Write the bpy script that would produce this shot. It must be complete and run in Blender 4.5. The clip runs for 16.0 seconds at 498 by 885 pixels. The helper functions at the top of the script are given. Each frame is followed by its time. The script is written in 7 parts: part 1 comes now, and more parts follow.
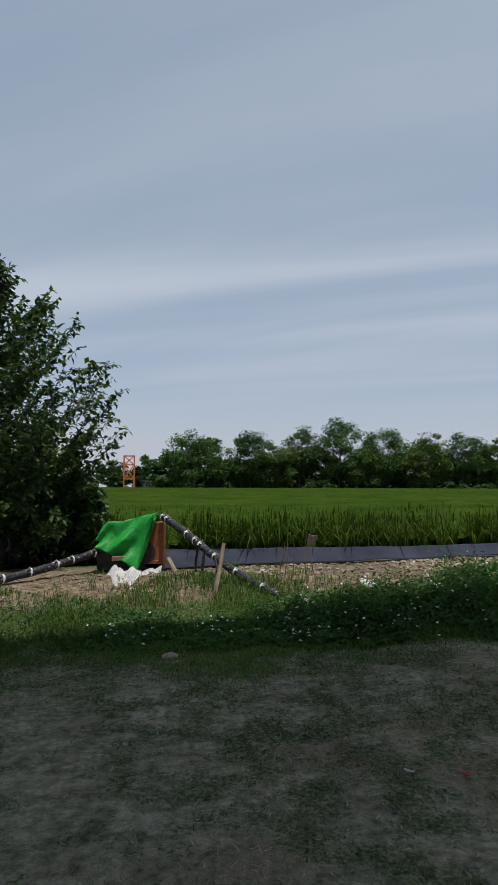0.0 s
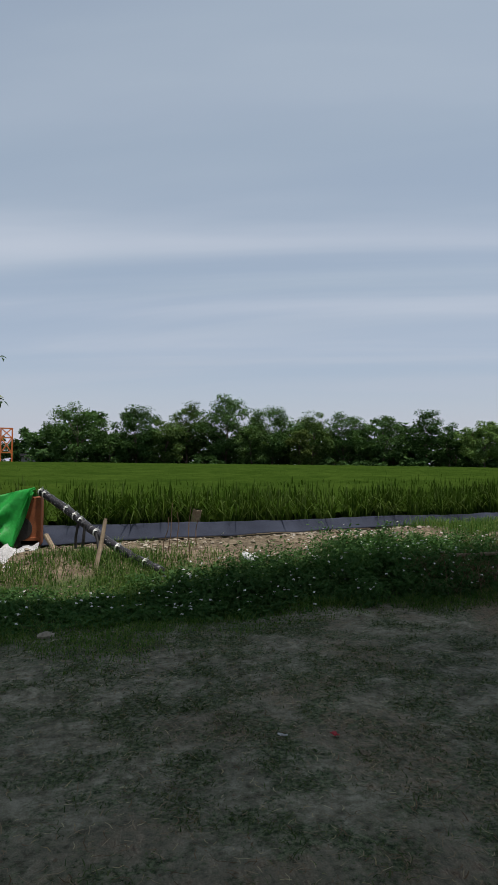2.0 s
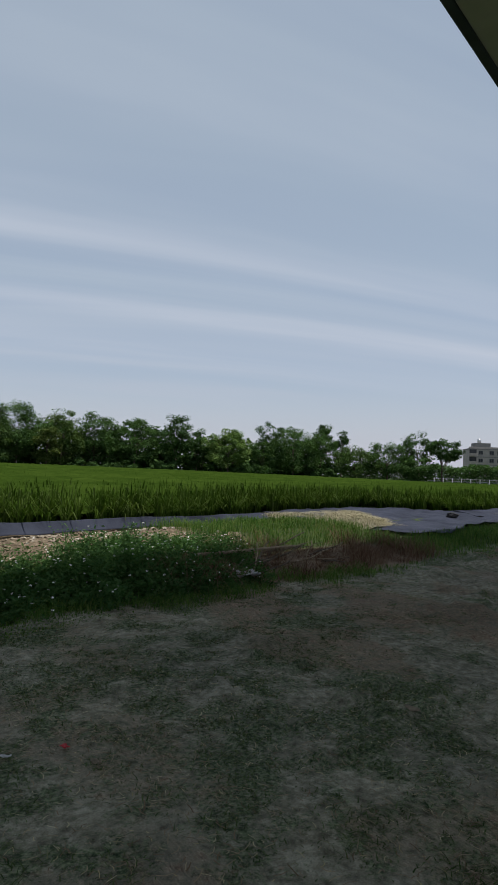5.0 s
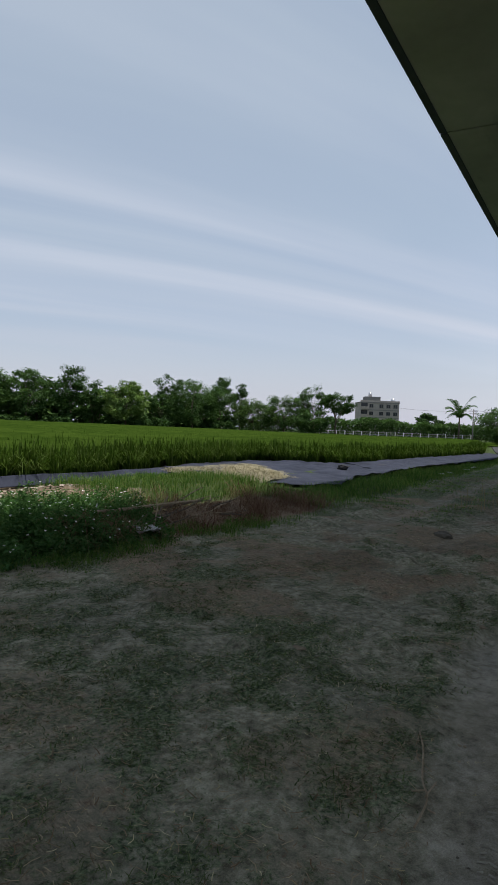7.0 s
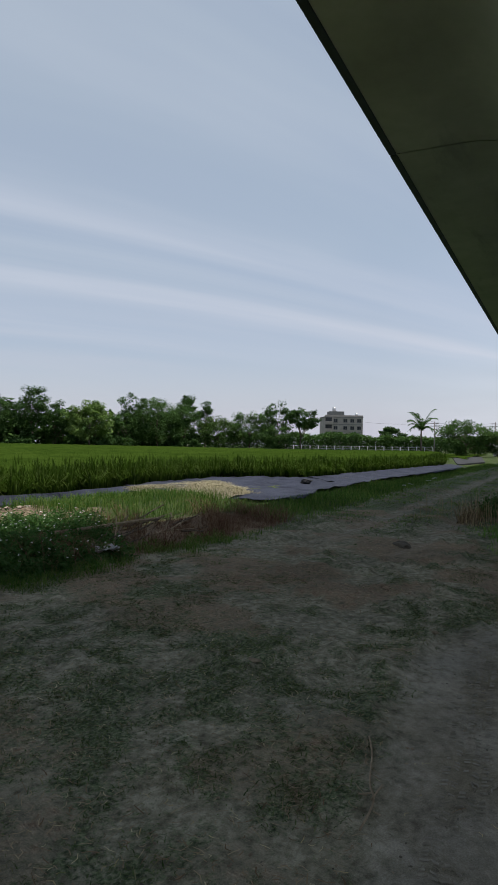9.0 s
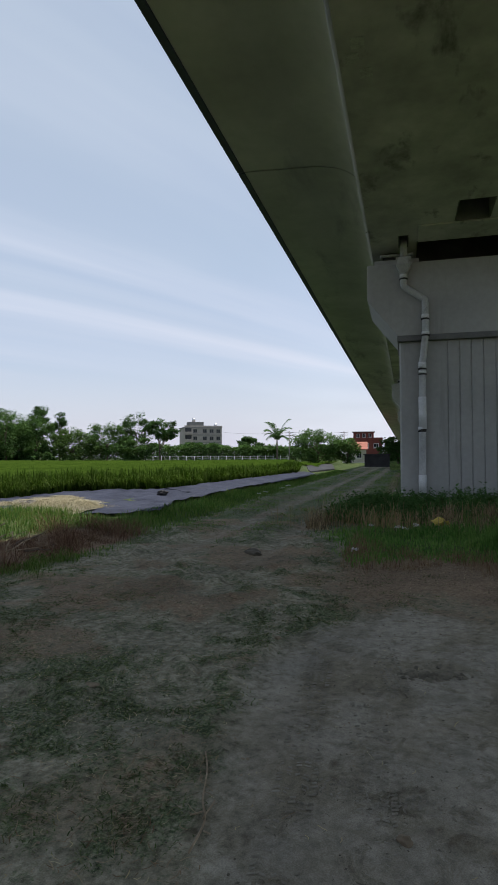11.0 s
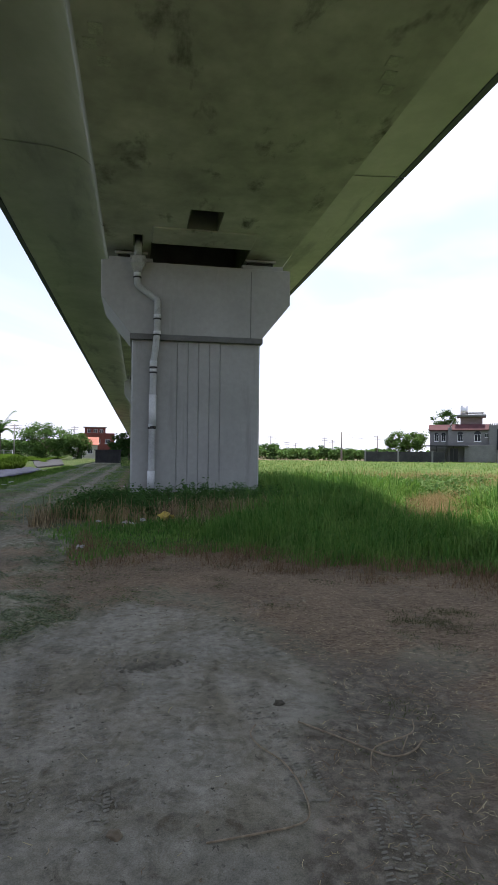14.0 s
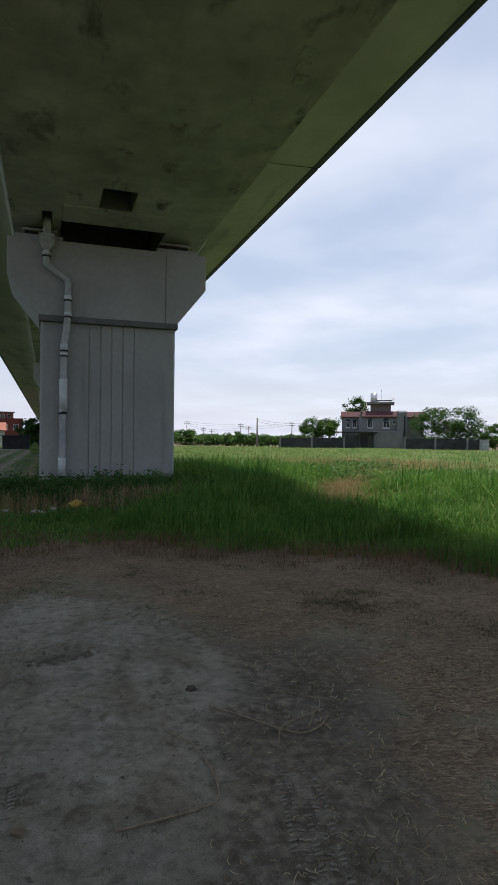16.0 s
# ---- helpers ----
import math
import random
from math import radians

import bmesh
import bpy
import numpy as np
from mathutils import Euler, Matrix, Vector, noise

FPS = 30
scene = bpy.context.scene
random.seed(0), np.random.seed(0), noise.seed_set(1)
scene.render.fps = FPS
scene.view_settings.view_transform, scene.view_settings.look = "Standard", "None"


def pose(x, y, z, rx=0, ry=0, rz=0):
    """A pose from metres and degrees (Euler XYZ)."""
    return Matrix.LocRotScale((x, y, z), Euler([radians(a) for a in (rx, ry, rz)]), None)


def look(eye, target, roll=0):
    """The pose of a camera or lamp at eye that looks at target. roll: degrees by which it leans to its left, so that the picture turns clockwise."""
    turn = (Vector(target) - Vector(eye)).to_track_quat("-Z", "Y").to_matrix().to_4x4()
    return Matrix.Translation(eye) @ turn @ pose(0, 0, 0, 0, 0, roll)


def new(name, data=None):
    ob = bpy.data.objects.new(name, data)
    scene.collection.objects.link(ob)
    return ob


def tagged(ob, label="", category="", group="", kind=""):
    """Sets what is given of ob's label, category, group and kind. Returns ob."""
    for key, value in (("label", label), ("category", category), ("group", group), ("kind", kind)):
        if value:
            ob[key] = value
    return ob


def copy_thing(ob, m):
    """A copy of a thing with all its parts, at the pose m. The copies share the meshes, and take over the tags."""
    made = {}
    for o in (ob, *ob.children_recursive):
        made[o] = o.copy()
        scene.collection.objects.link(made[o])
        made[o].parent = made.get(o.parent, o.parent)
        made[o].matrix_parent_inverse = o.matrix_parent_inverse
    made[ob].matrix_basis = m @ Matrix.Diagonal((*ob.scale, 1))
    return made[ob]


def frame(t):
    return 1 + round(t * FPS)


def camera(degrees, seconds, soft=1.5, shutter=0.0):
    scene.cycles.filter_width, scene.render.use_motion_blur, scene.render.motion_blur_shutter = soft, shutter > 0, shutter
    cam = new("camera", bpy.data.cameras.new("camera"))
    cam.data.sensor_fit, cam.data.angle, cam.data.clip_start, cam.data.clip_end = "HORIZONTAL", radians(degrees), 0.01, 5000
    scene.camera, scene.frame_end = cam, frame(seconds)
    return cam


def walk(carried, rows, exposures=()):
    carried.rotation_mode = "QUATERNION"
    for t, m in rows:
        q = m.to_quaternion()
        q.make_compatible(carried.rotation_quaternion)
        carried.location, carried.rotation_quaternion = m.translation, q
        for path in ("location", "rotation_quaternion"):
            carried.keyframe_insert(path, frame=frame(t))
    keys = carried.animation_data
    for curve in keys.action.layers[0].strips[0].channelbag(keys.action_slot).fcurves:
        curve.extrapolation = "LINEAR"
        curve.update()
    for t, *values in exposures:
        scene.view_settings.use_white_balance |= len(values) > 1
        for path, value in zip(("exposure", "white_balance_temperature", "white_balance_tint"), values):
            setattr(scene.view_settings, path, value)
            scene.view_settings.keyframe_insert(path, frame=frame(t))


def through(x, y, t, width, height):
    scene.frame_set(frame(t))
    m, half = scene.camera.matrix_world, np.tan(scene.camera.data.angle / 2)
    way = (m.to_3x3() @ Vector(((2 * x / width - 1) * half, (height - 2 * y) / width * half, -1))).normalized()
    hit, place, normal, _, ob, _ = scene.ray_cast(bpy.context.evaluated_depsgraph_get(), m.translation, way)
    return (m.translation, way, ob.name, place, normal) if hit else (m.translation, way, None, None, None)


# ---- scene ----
cam = camera(45.0, 16.0, soft=1.3)
PATH = [
    (0, (0.192, -0.124, 1.497), (0.239, 1.87, 1.644), 0.1),
    (0.5, (0.198, -0.113, 1.503), (0.341, 1.877, 1.648), 0.0),
    (1, (0.216, -0.094, 1.49), (0.462, 1.887, 1.618), 0.0),
    (1.5, (0.221, -0.077, 1.485), (0.546, 1.895, 1.566), 0.4),
    (2, (0.224, -0.078, 1.485), (0.641, 1.877, 1.554), 0.6),
    (2.5, (0.249, -0.05, 1.473), (0.787, 1.875, 1.542), 0.8),
    (3, (0.249, -0.054, 1.481), (0.919, 1.828, 1.552), 1.3),
    (3.5, (0.252, -0.019, 1.474), (1.076, 1.801, 1.555), 1.8),
    (4, (0.242, -0.01, 1.471), (1.226, 1.729, 1.574), 1.2),
    (4.5, (0.235, -0.013, 1.473), (1.346, 1.648, 1.563), 1.9),
    (5, (0.275, -0.035, 1.474), (1.431, 1.594, 1.57), 2.3),
    (5.2, (0.27, -0.064, 1.498), (1.461, 1.54, 1.59), 3.0),
    (7.5, (0.148, -0.179, 1.553), (1.579, 1.217, 1.487), 1.9),
    (8, (0.158, -0.193, 1.541), (1.577, 1.216, 1.524), 1.4),
    (10.5, (0.307, -0.411, 1.532), (2.001, 0.652, 1.559), -0.0),
    (11, (0.345, -0.376, 1.54), (2.102, 0.578, 1.587), -0.3),
    (11.5, (0.365, -0.35, 1.539), (2.189, 0.469, 1.587), 0.2),
    (12, (0.371, -0.361, 1.536), (2.255, 0.309, 1.586), 0.1),
    (12.5, (0.369, -0.372, 1.539), (2.303, 0.135, 1.595), 0.6),
    (13, (0.387, -0.385, 1.534), (2.349, -0.001, 1.576), 0.2),
    (13.5, (0.395, -0.401, 1.526), (2.382, -0.168, 1.56), 0.3),
    (14, (0.385, -0.415, 1.534), (2.382, -0.298, 1.57), 0.6),
    (14.5, (0.381, -0.426, 1.539), (2.381, -0.406, 1.565), 0.8),
    (15, (0.376, -0.428, 1.546), (2.375, -0.483, 1.566), 0.9),
    (15.5, (0.373, -0.442, 1.543), (2.37, -0.551, 1.547), 0.7),
    (16, (0.37, -0.443, 1.547), (2.363, -0.604, 1.539), 0.6),
]
EXPOSURES = [(0.0, 0.08, 6500, 12), (3.5, 0.15, 6550, 12), (5.0, 0.12, 6550, 12), (7.5, 0.32, 6600, 13), (8.2, 0.21, 6650, 13), (10.5, 0.42, 6550, 14), (11.5, 0.68, 6620, 15), (12.5, 1.18, 6650, 17), (13.5, 1.45, 6580, 20), (14.3, 0.96, 6530, 18), (15.2, 0.56, 6600, 16), (16.0, 0.48, 6550, 16)]
walk(cam, [(t, look(eye, target, roll)) for t, eye, target, roll in PATH], EXPOSURES)

# ---- the viaduct's own axes: u along it, v to its left ----
HEADING = radians(-76.2)
UX, UY = -math.sin(HEADING), math.cos(HEADING)
SPIN = math.atan2(UY, UX)


def P(u, v, z=0.0):
    return Vector((u * UX - v * UY, u * UY + v * UX, z))


def to_uv(x, y):
    return x * UX + y * UY, -x * UY + y * UX


def from_uv(u, v):
    return u * UX - v * UY, u * UY + v * UX


# ---- sky and sun ----
SUN_DIR = (Vector((UX, UY, 0)) * 0.10 - Vector((-UY, UX, 0)) * 0.20 + Vector((0, 0, 1))).normalized()
sun = new("sun", bpy.data.lights.new("sun", "SUN"))
sun.data.energy, sun.data.angle, sun.data.color = 3.4, radians(0.9), (1.0, 0.95, 0.87)
sun.matrix_world = look(SUN_DIR * 60, (0, 0, 0))
sky_world = bpy.data.worlds.new("sky")
scene.world = sky_world
sky_world.use_nodes = True
wn, wl = sky_world.node_tree.nodes, sky_world.node_tree.links
wn.clear()
w_out, w_bg = wn.new("ShaderNodeOutputWorld"), wn.new("ShaderNodeBackground")
w_sky = wn.new("ShaderNodeTexSky")
w_sky.sky_type, w_sky.sun_disc = "NISHITA", False
w_sky.sun_elevation = math.asin(SUN_DIR.z)
w_sky.sun_rotation = math.atan2(SUN_DIR.x, SUN_DIR.y)
w_sky.dust_density, w_sky.air_density, w_sky.ozone_density = 1.2, 1.0, 1.6
w_tc, w_sep = wn.new("ShaderNodeTexCoord"), wn.new("ShaderNodeSeparateXYZ")
wl.new(w_tc.outputs["Generated"], w_sep.inputs[0])
# high thin cloud in long streaks, on a plane far overhead
w_den = wn.new("ShaderNodeMath"); w_den.operation = "ADD"; w_den.inputs[1].default_value = 0.10
wl.new(w_sep.outputs["Z"], w_den.inputs[0])
w_abs = wn.new("ShaderNodeMath"); w_abs.operation = "MAXIMUM"; w_abs.inputs[1].default_value = 0.03
wl.new(w_den.outputs[0], w_abs.inputs[0])
w_px, w_py = wn.new("ShaderNodeMath"), wn.new("ShaderNodeMath")
for node, axis in ((w_px, "X"), (w_py, "Y")):
    node.operation = "DIVIDE"
    wl.new(w_sep.outputs[axis], node.inputs[0])
    wl.new(w_abs.outputs[0], node.inputs[1])
w_com = wn.new("ShaderNodeCombineXYZ")
wl.new(w_px.outputs[0], w_com.inputs[0])
wl.new(w_py.outputs[0], w_com.inputs[1])
w_map = wn.new("ShaderNodeMapping")
w_map.vector_type = "TEXTURE"
w_map.inputs["Rotation"].default_value = (0, 0, radians(-20))
w_map.inputs["Scale"].default_value = (5.0, 1.0, 1.0)
wl.new(w_com.outputs[0], w_map.inputs[0])
w_noise = wn.new("ShaderNodeTexNoise")
w_noise.inputs["Scale"].default_value, w_noise.inputs["Detail"].default_value = 1.05, 5.0
w_noise.inputs["Roughness"].default_value, w_noise.inputs["Distortion"].default_value = 0.5, 0.6
wl.new(w_map.outputs[0], w_noise.inputs["Vector"])
w_ramp = wn.new("ShaderNodeValToRGB")
w_ramp.color_ramp.interpolation = "EASE"
w_ramp.color_ramp.elements[0].position, w_ramp.color_ramp.elements[1].position = 0.40, 0.72
w_ramp.color_ramp.elements[0].color, w_ramp.color_ramp.elements[1].color = (0.50, 0.50, 0.50, 1), (0.76, 0.76, 0.76, 1)
wl.new(w_noise.outputs["Fac"], w_ramp.inputs[0])
w_low = wn.new("ShaderNodeMapRange")
w_low.inputs[1].default_value, w_low.inputs[2].default_value, w_low.inputs[3].default_value, w_low.inputs[4].default_value = 0.0, 0.30, 0.97, 0.0
wl.new(w_sep.outputs["Z"], w_low.inputs[0])
w_max = wn.new("ShaderNodeMath"); w_max.operation = "MAXIMUM"
wl.new(w_low.outputs[0], w_max.inputs[0])
wl.new(w_ramp.outputs[0], w_max.inputs[1])
w_mix = wn.new("ShaderNodeMixRGB")
w_tone = wn.new("ShaderNodeMixRGB")
w_tone.inputs[1].default_value, w_tone.inputs[2].default_value = (4.2, 5.0, 5.6, 1), (4.72, 4.88, 5.78, 1)
wl.new(w_low.outputs[0], w_tone.inputs[0])
# thicker cloud towards the east
w_puff = wn.new("ShaderNodeTexNoise")
w_puff.inputs["Scale"].default_value, w_puff.inputs["Detail"].default_value, w_puff.inputs["Roughness"].default_value = 0.9, 4.0, 0.5
wl.new(w_com.outputs[0], w_puff.inputs["Vector"])
w_pr = wn.new("ShaderNodeMapRange")
w_pr.inputs[1].default_value, w_pr.inputs[2].default_value, w_pr.inputs[3].default_value, w_pr.inputs[4].default_value = 0.34, 0.70, 0.42, 1.0
wl.new(w_puff.outputs["Fac"], w_pr.inputs[0])
w_east = wn.new("ShaderNodeMapRange")
w_east.inputs[1].default_value, w_east.inputs[2].default_value, w_east.inputs[3].default_value, w_east.inputs[4].default_value = 0.66, 0.92, 0.0, 0.95
w_se = wn.new("ShaderNodeVectorMath"); w_se.operation = "DOT_PRODUCT"
w_se.inputs[1].default_value = (math.sin(radians(108)), math.cos(radians(108)), 0)
wl.new(w_tc.outputs["Generated"], w_se.inputs[0])
wl.new(w_se.outputs["Value"], w_east.inputs[0])
w_thick = wn.new("ShaderNodeMath"); w_thick.operation = "MULTIPLY"
wl.new(w_pr.outputs[0], w_thick.inputs[0])
wl.new(w_east.outputs[0], w_thick.inputs[1])
w_all = wn.new("ShaderNodeMath"); w_all.operation = "MAXIMUM"
wl.new(w_max.outputs[0], w_all.inputs[0])
wl.new(w_thick.outputs[0], w_all.inputs[1])
w_white = wn.new("ShaderNodeMixRGB")
w_white.inputs[2].default_value = (6.0, 6.65, 7.5, 1)
wl.new(w_thick.outputs[0], w_white.inputs[0])
wl.new(w_tone.outputs[0], w_white.inputs[1])
wl.new(w_all.outputs[0], w_mix.inputs[0])
wl.new(w_white.outputs[0], w_mix.inputs[2])
wl.new(w_sky.outputs[0], w_mix.inputs[1])
# long parallel bands of brighter cloud lying across the north
w_zc = wn.new("ShaderNodeMath"); w_zc.operation = "MAXIMUM"; w_zc.inputs[1].default_value = 0.04
wl.new(w_sep.outputs["Z"], w_zc.inputs[0])
w_far = wn.new("ShaderNodeVectorMath"); w_far.operation = "DOT_PRODUCT"
w_far.inputs[1].default_value = (math.sin(radians(13)), math.cos(radians(13)), 0)
wl.new(w_tc.outputs["Generated"], w_far.inputs[0])
w_dist = wn.new("ShaderNodeMath"); w_dist.operation = "DIVIDE"
wl.new(w_far.outputs["Value"], w_dist.inputs[0])
wl.new(w_zc.outputs[0], w_dist.inputs[1])
w_wob = wn.new("ShaderNodeTexNoise")
w_wob.inputs["Scale"].default_value, w_wob.inputs["Detail"].default_value, w_wob.inputs["Roughness"].default_value = 0.55, 6.0, 0.6
wl.new(w_map.outputs[0], w_wob.inputs["Vector"])
w_bend = wn.new("ShaderNodeMath"); w_bend.operation = "MULTIPLY_ADD"; w_bend.inputs[1].default_value, w_bend.inputs[2].default_value = 1.8, -0.9
wl.new(w_wob.outputs["Fac"], w_bend.inputs[0])
w_pos = wn.new("ShaderNodeMath"); w_pos.operation = "ADD"
wl.new(w_dist.outputs[0], w_pos.inputs[0])
wl.new(w_bend.outputs[0], w_pos.inputs[1])
w_span = wn.new("ShaderNodeMath"); w_span.operation = "DIVIDE"; w_span.inputs[1].default_value = 8.0
wl.new(w_pos.outputs[0], w_span.inputs[0])
w_band = wn.new("ShaderNodeValToRGB")
w_band.color_ramp.interpolation = "EASE"
BANDS = [(0.0, 0.0), (0.13, 0.0), (0.20, 0.10), (0.235, 0.0), (0.27, 0.06), (0.33, 0.52), (0.39, 0.20), (0.43, 0.08), (0.48, 0.42), (0.55, 0.14), (0.66, 0.22), (0.78, 0.0)]
while len(w_band.color_ramp.elements) < len(BANDS):
    w_band.color_ramp.elements.new(0.5)
for stop, (place, value) in zip(w_band.color_ramp.elements, BANDS):
    stop.position, stop.color = place, (value, value, value, 1)
wl.new(w_span.outputs[0], w_band.inputs[0])
w_thin = wn.new("ShaderNodeMapRange")
w_thin.inputs[1].default_value, w_thin.inputs[2].default_value, w_thin.inputs[3].default_value, w_thin.inputs[4].default_value = 0.38, 0.60, 0.15, 1.0
wl.new(w_noise.outputs["Fac"], w_thin.inputs[0])
w_amt = wn.new("ShaderNodeMath"); w_amt.operation = "MULTIPLY"
wl.new(w_band.outputs[0], w_amt.inputs[0])
wl.new(w_thin.outputs[0], w_amt.inputs[1])
w_lit = wn.new("ShaderNodeMixRGB")
w_lit.inputs[2].default_value = (5.5, 5.9, 6.7, 1)
wl.new(w_amt.outputs[0], w_lit.inputs[0])
wl.new(w_mix.outputs[0], w_lit.inputs[1])
wl.new(w_lit.outputs[0], w_bg.inputs[0])
w_bg.inputs[1].default_value = 0.10
wl.new(w_bg.outputs[0], w_out.inputs[0])


# ---- materials ----
def ramp_node(nt, fac, stops):
    r = nt.nodes.new("ShaderNodeValToRGB")
    while len(r.color_ramp.elements) < len(stops):
        r.color_ramp.elements.new(0.5)
    for e, (p, c) in zip(r.color_ramp.elements, stops):
        e.position, e.color = p, (*c, 1)
    nt.links.new(fac, r.inputs[0])
    return r.outputs[0]


def noise_node(nt, scale, detail=4.0, stretch=None, rough=0.55, distort=0.0, coord="Object"):
    tc = nt.nodes.new("ShaderNodeTexCoord")
    n = nt.nodes.new("ShaderNodeTexNoise")
    n.inputs["Scale"].default_value, n.inputs["Detail"].default_value = scale, detail
    n.inputs["Roughness"].default_value, n.inputs["Distortion"].default_value = rough, distort
    src = tc.outputs[coord]
    if stretch:
        m = nt.nodes.new("ShaderNodeMapping")
        m.inputs["Scale"].default_value = stretch
        nt.links.new(src, m.inputs[0])
        src = m.outputs[0]
    nt.links.new(src, n.inputs["Vector"])
    return n.outputs["Fac"]


def mix_node(nt, fac, a, b, mode="MIX"):
    m = nt.nodes.new("ShaderNodeMixRGB")
    m.blend_type = mode
    for socket, value in zip(m.inputs, (fac, a, b)):
        if isinstance(value, (int, float)):
            socket.default_value = value
        elif isinstance(value, tuple):
            socket.default_value = (*value, 1)
        else:
            nt.links.new(value, socket)
    return m.outputs[0]


def math_node(nt, op, a, b=0.0, clamp=False):
    m = nt.nodes.new("ShaderNodeMath")
    m.operation, m.use_clamp = op, clamp
    for socket, value in zip(m.inputs, (a, b)):
        if isinstance(value, (int, float)):
            socket.default_value = value
        else:
            nt.links.new(value, socket)
    return m.outputs[0]


def blank(name):
    m = bpy.data.materials.new(name)
    m.use_nodes = True
    return m, m.node_tree, m.node_tree.nodes["Principled BSDF"]


def bump_to(nt, bsdf, height, strength, dist):
    b = nt.nodes.new("ShaderNodeBump")
    b.inputs["Strength"].default_value, b.inputs["Distance"].default_value = strength, dist
    nt.links.new(height, b.inputs["Height"])
    nt.links.new(b.outputs[0], bsdf.inputs["Normal"])


def surf(name, a, b, scale=3.0, rough=0.8, bump=0.3, dist=0.01, metal=0.0, fine=40.0, stain=None, stretch=None, vary=0.0, spec=0.3, mottle=0.35):
    """A surface of two tones with coarse and fine variation, optional stains and relief."""
    m, nt, bsdf = blank(name)
    coarse = noise_node(nt, scale, 5, stretch)
    grain = noise_node(nt, fine, 3)
    col = ramp_node(nt, coarse, [(0.32, a), (0.68, b)])
    col = mix_node(nt, mottle, col, mix_node(nt, 1.0, col, ramp_node(nt, grain, [(0.3, (0.55, 0.55, 0.55)), (0.7, (1.25, 1.25, 1.25))]), "MULTIPLY"))
    if stain:
        s = noise_node(nt, stain[0], 6, stain[3] if len(stain) > 3 else None, 0.62, 0.2)
        fac = ramp_node(nt, s, [(stain[2], (0, 0, 0)), (stain[2] + 0.14, (1, 1, 1))])
        col = mix_node(nt, fac, col, stain[1])
    if vary:
        info = nt.nodes.new("ShaderNodeObjectInfo")
        v = ramp_node(nt, info.outputs["Random"], [(0.0, (1 - vary,) * 3), (1.0, (1 + vary,) * 3)])
        col = mix_node(nt, 1.0, col, v, "MULTIPLY")
    nt.links.new(col, bsdf.inputs["Base Color"])
    bsdf.inputs["Roughness"].default_value, bsdf.inputs["Metallic"].default_value = rough, metal
    bsdf.inputs["Specular IOR Level"].default_value = spec
    if bump:
        bump_to(nt, bsdf, mix_node(nt, 0.5, coarse, grain), bump, dist)
    return m


def foliage(name, tones, through=0.3, rough=0.7, patch=0.0, patch_tone=(0.2, 0.2, 0.05), patch_scale=0.3, spec=0.0):
    """Leaves: a tone for each leaf of its own, some light through the blade."""
    m, nt, bsdf = blank(name)
    geo = nt.nodes.new("ShaderNodeNewGeometry")
    n = len(tones)
    col = ramp_node(nt, geo.outputs["Random Per Island"], [(i / max(1, n - 1), c) for i, c in enumerate(tones)])
    big = noise_node(nt, patch_scale, 3)
    col = mix_node(nt, 1.0, col, ramp_node(nt, big, [(0.3, (0.75, 0.75, 0.75)), (0.7, (1.2, 1.2, 1.15))]), "MULTIPLY")
    if patch:
        col = mix_node(nt, math_node(nt, "MULTIPLY", ramp_node(nt, big, [(0.5, (0, 0, 0)), (0.68, (1, 1, 1))]), patch), col, patch_tone)
    nt.links.new(col, bsdf.inputs["Base Color"])
    bsdf.inputs["Roughness"].default_value = rough
    bsdf.inputs["Specular IOR Level"].default_value = spec
    if through:
        t = nt.nodes.new("ShaderNodeBsdfTranslucent")
        nt.links.new(mix_node(nt, 1.0, col, (1.0, 1.12, 0.55), "MULTIPLY"), t.inputs[0])
        mx = nt.nodes.new("ShaderNodeMixShader")
        mx.inputs[0].default_value = through
        nt.links.new(bsdf.outputs[0], mx.inputs[1])
        nt.links.new(t.outputs[0], mx.inputs[2])
        nt.links.new(mx.outputs[0], nt.nodes["Material Output"].inputs[0])
    return m


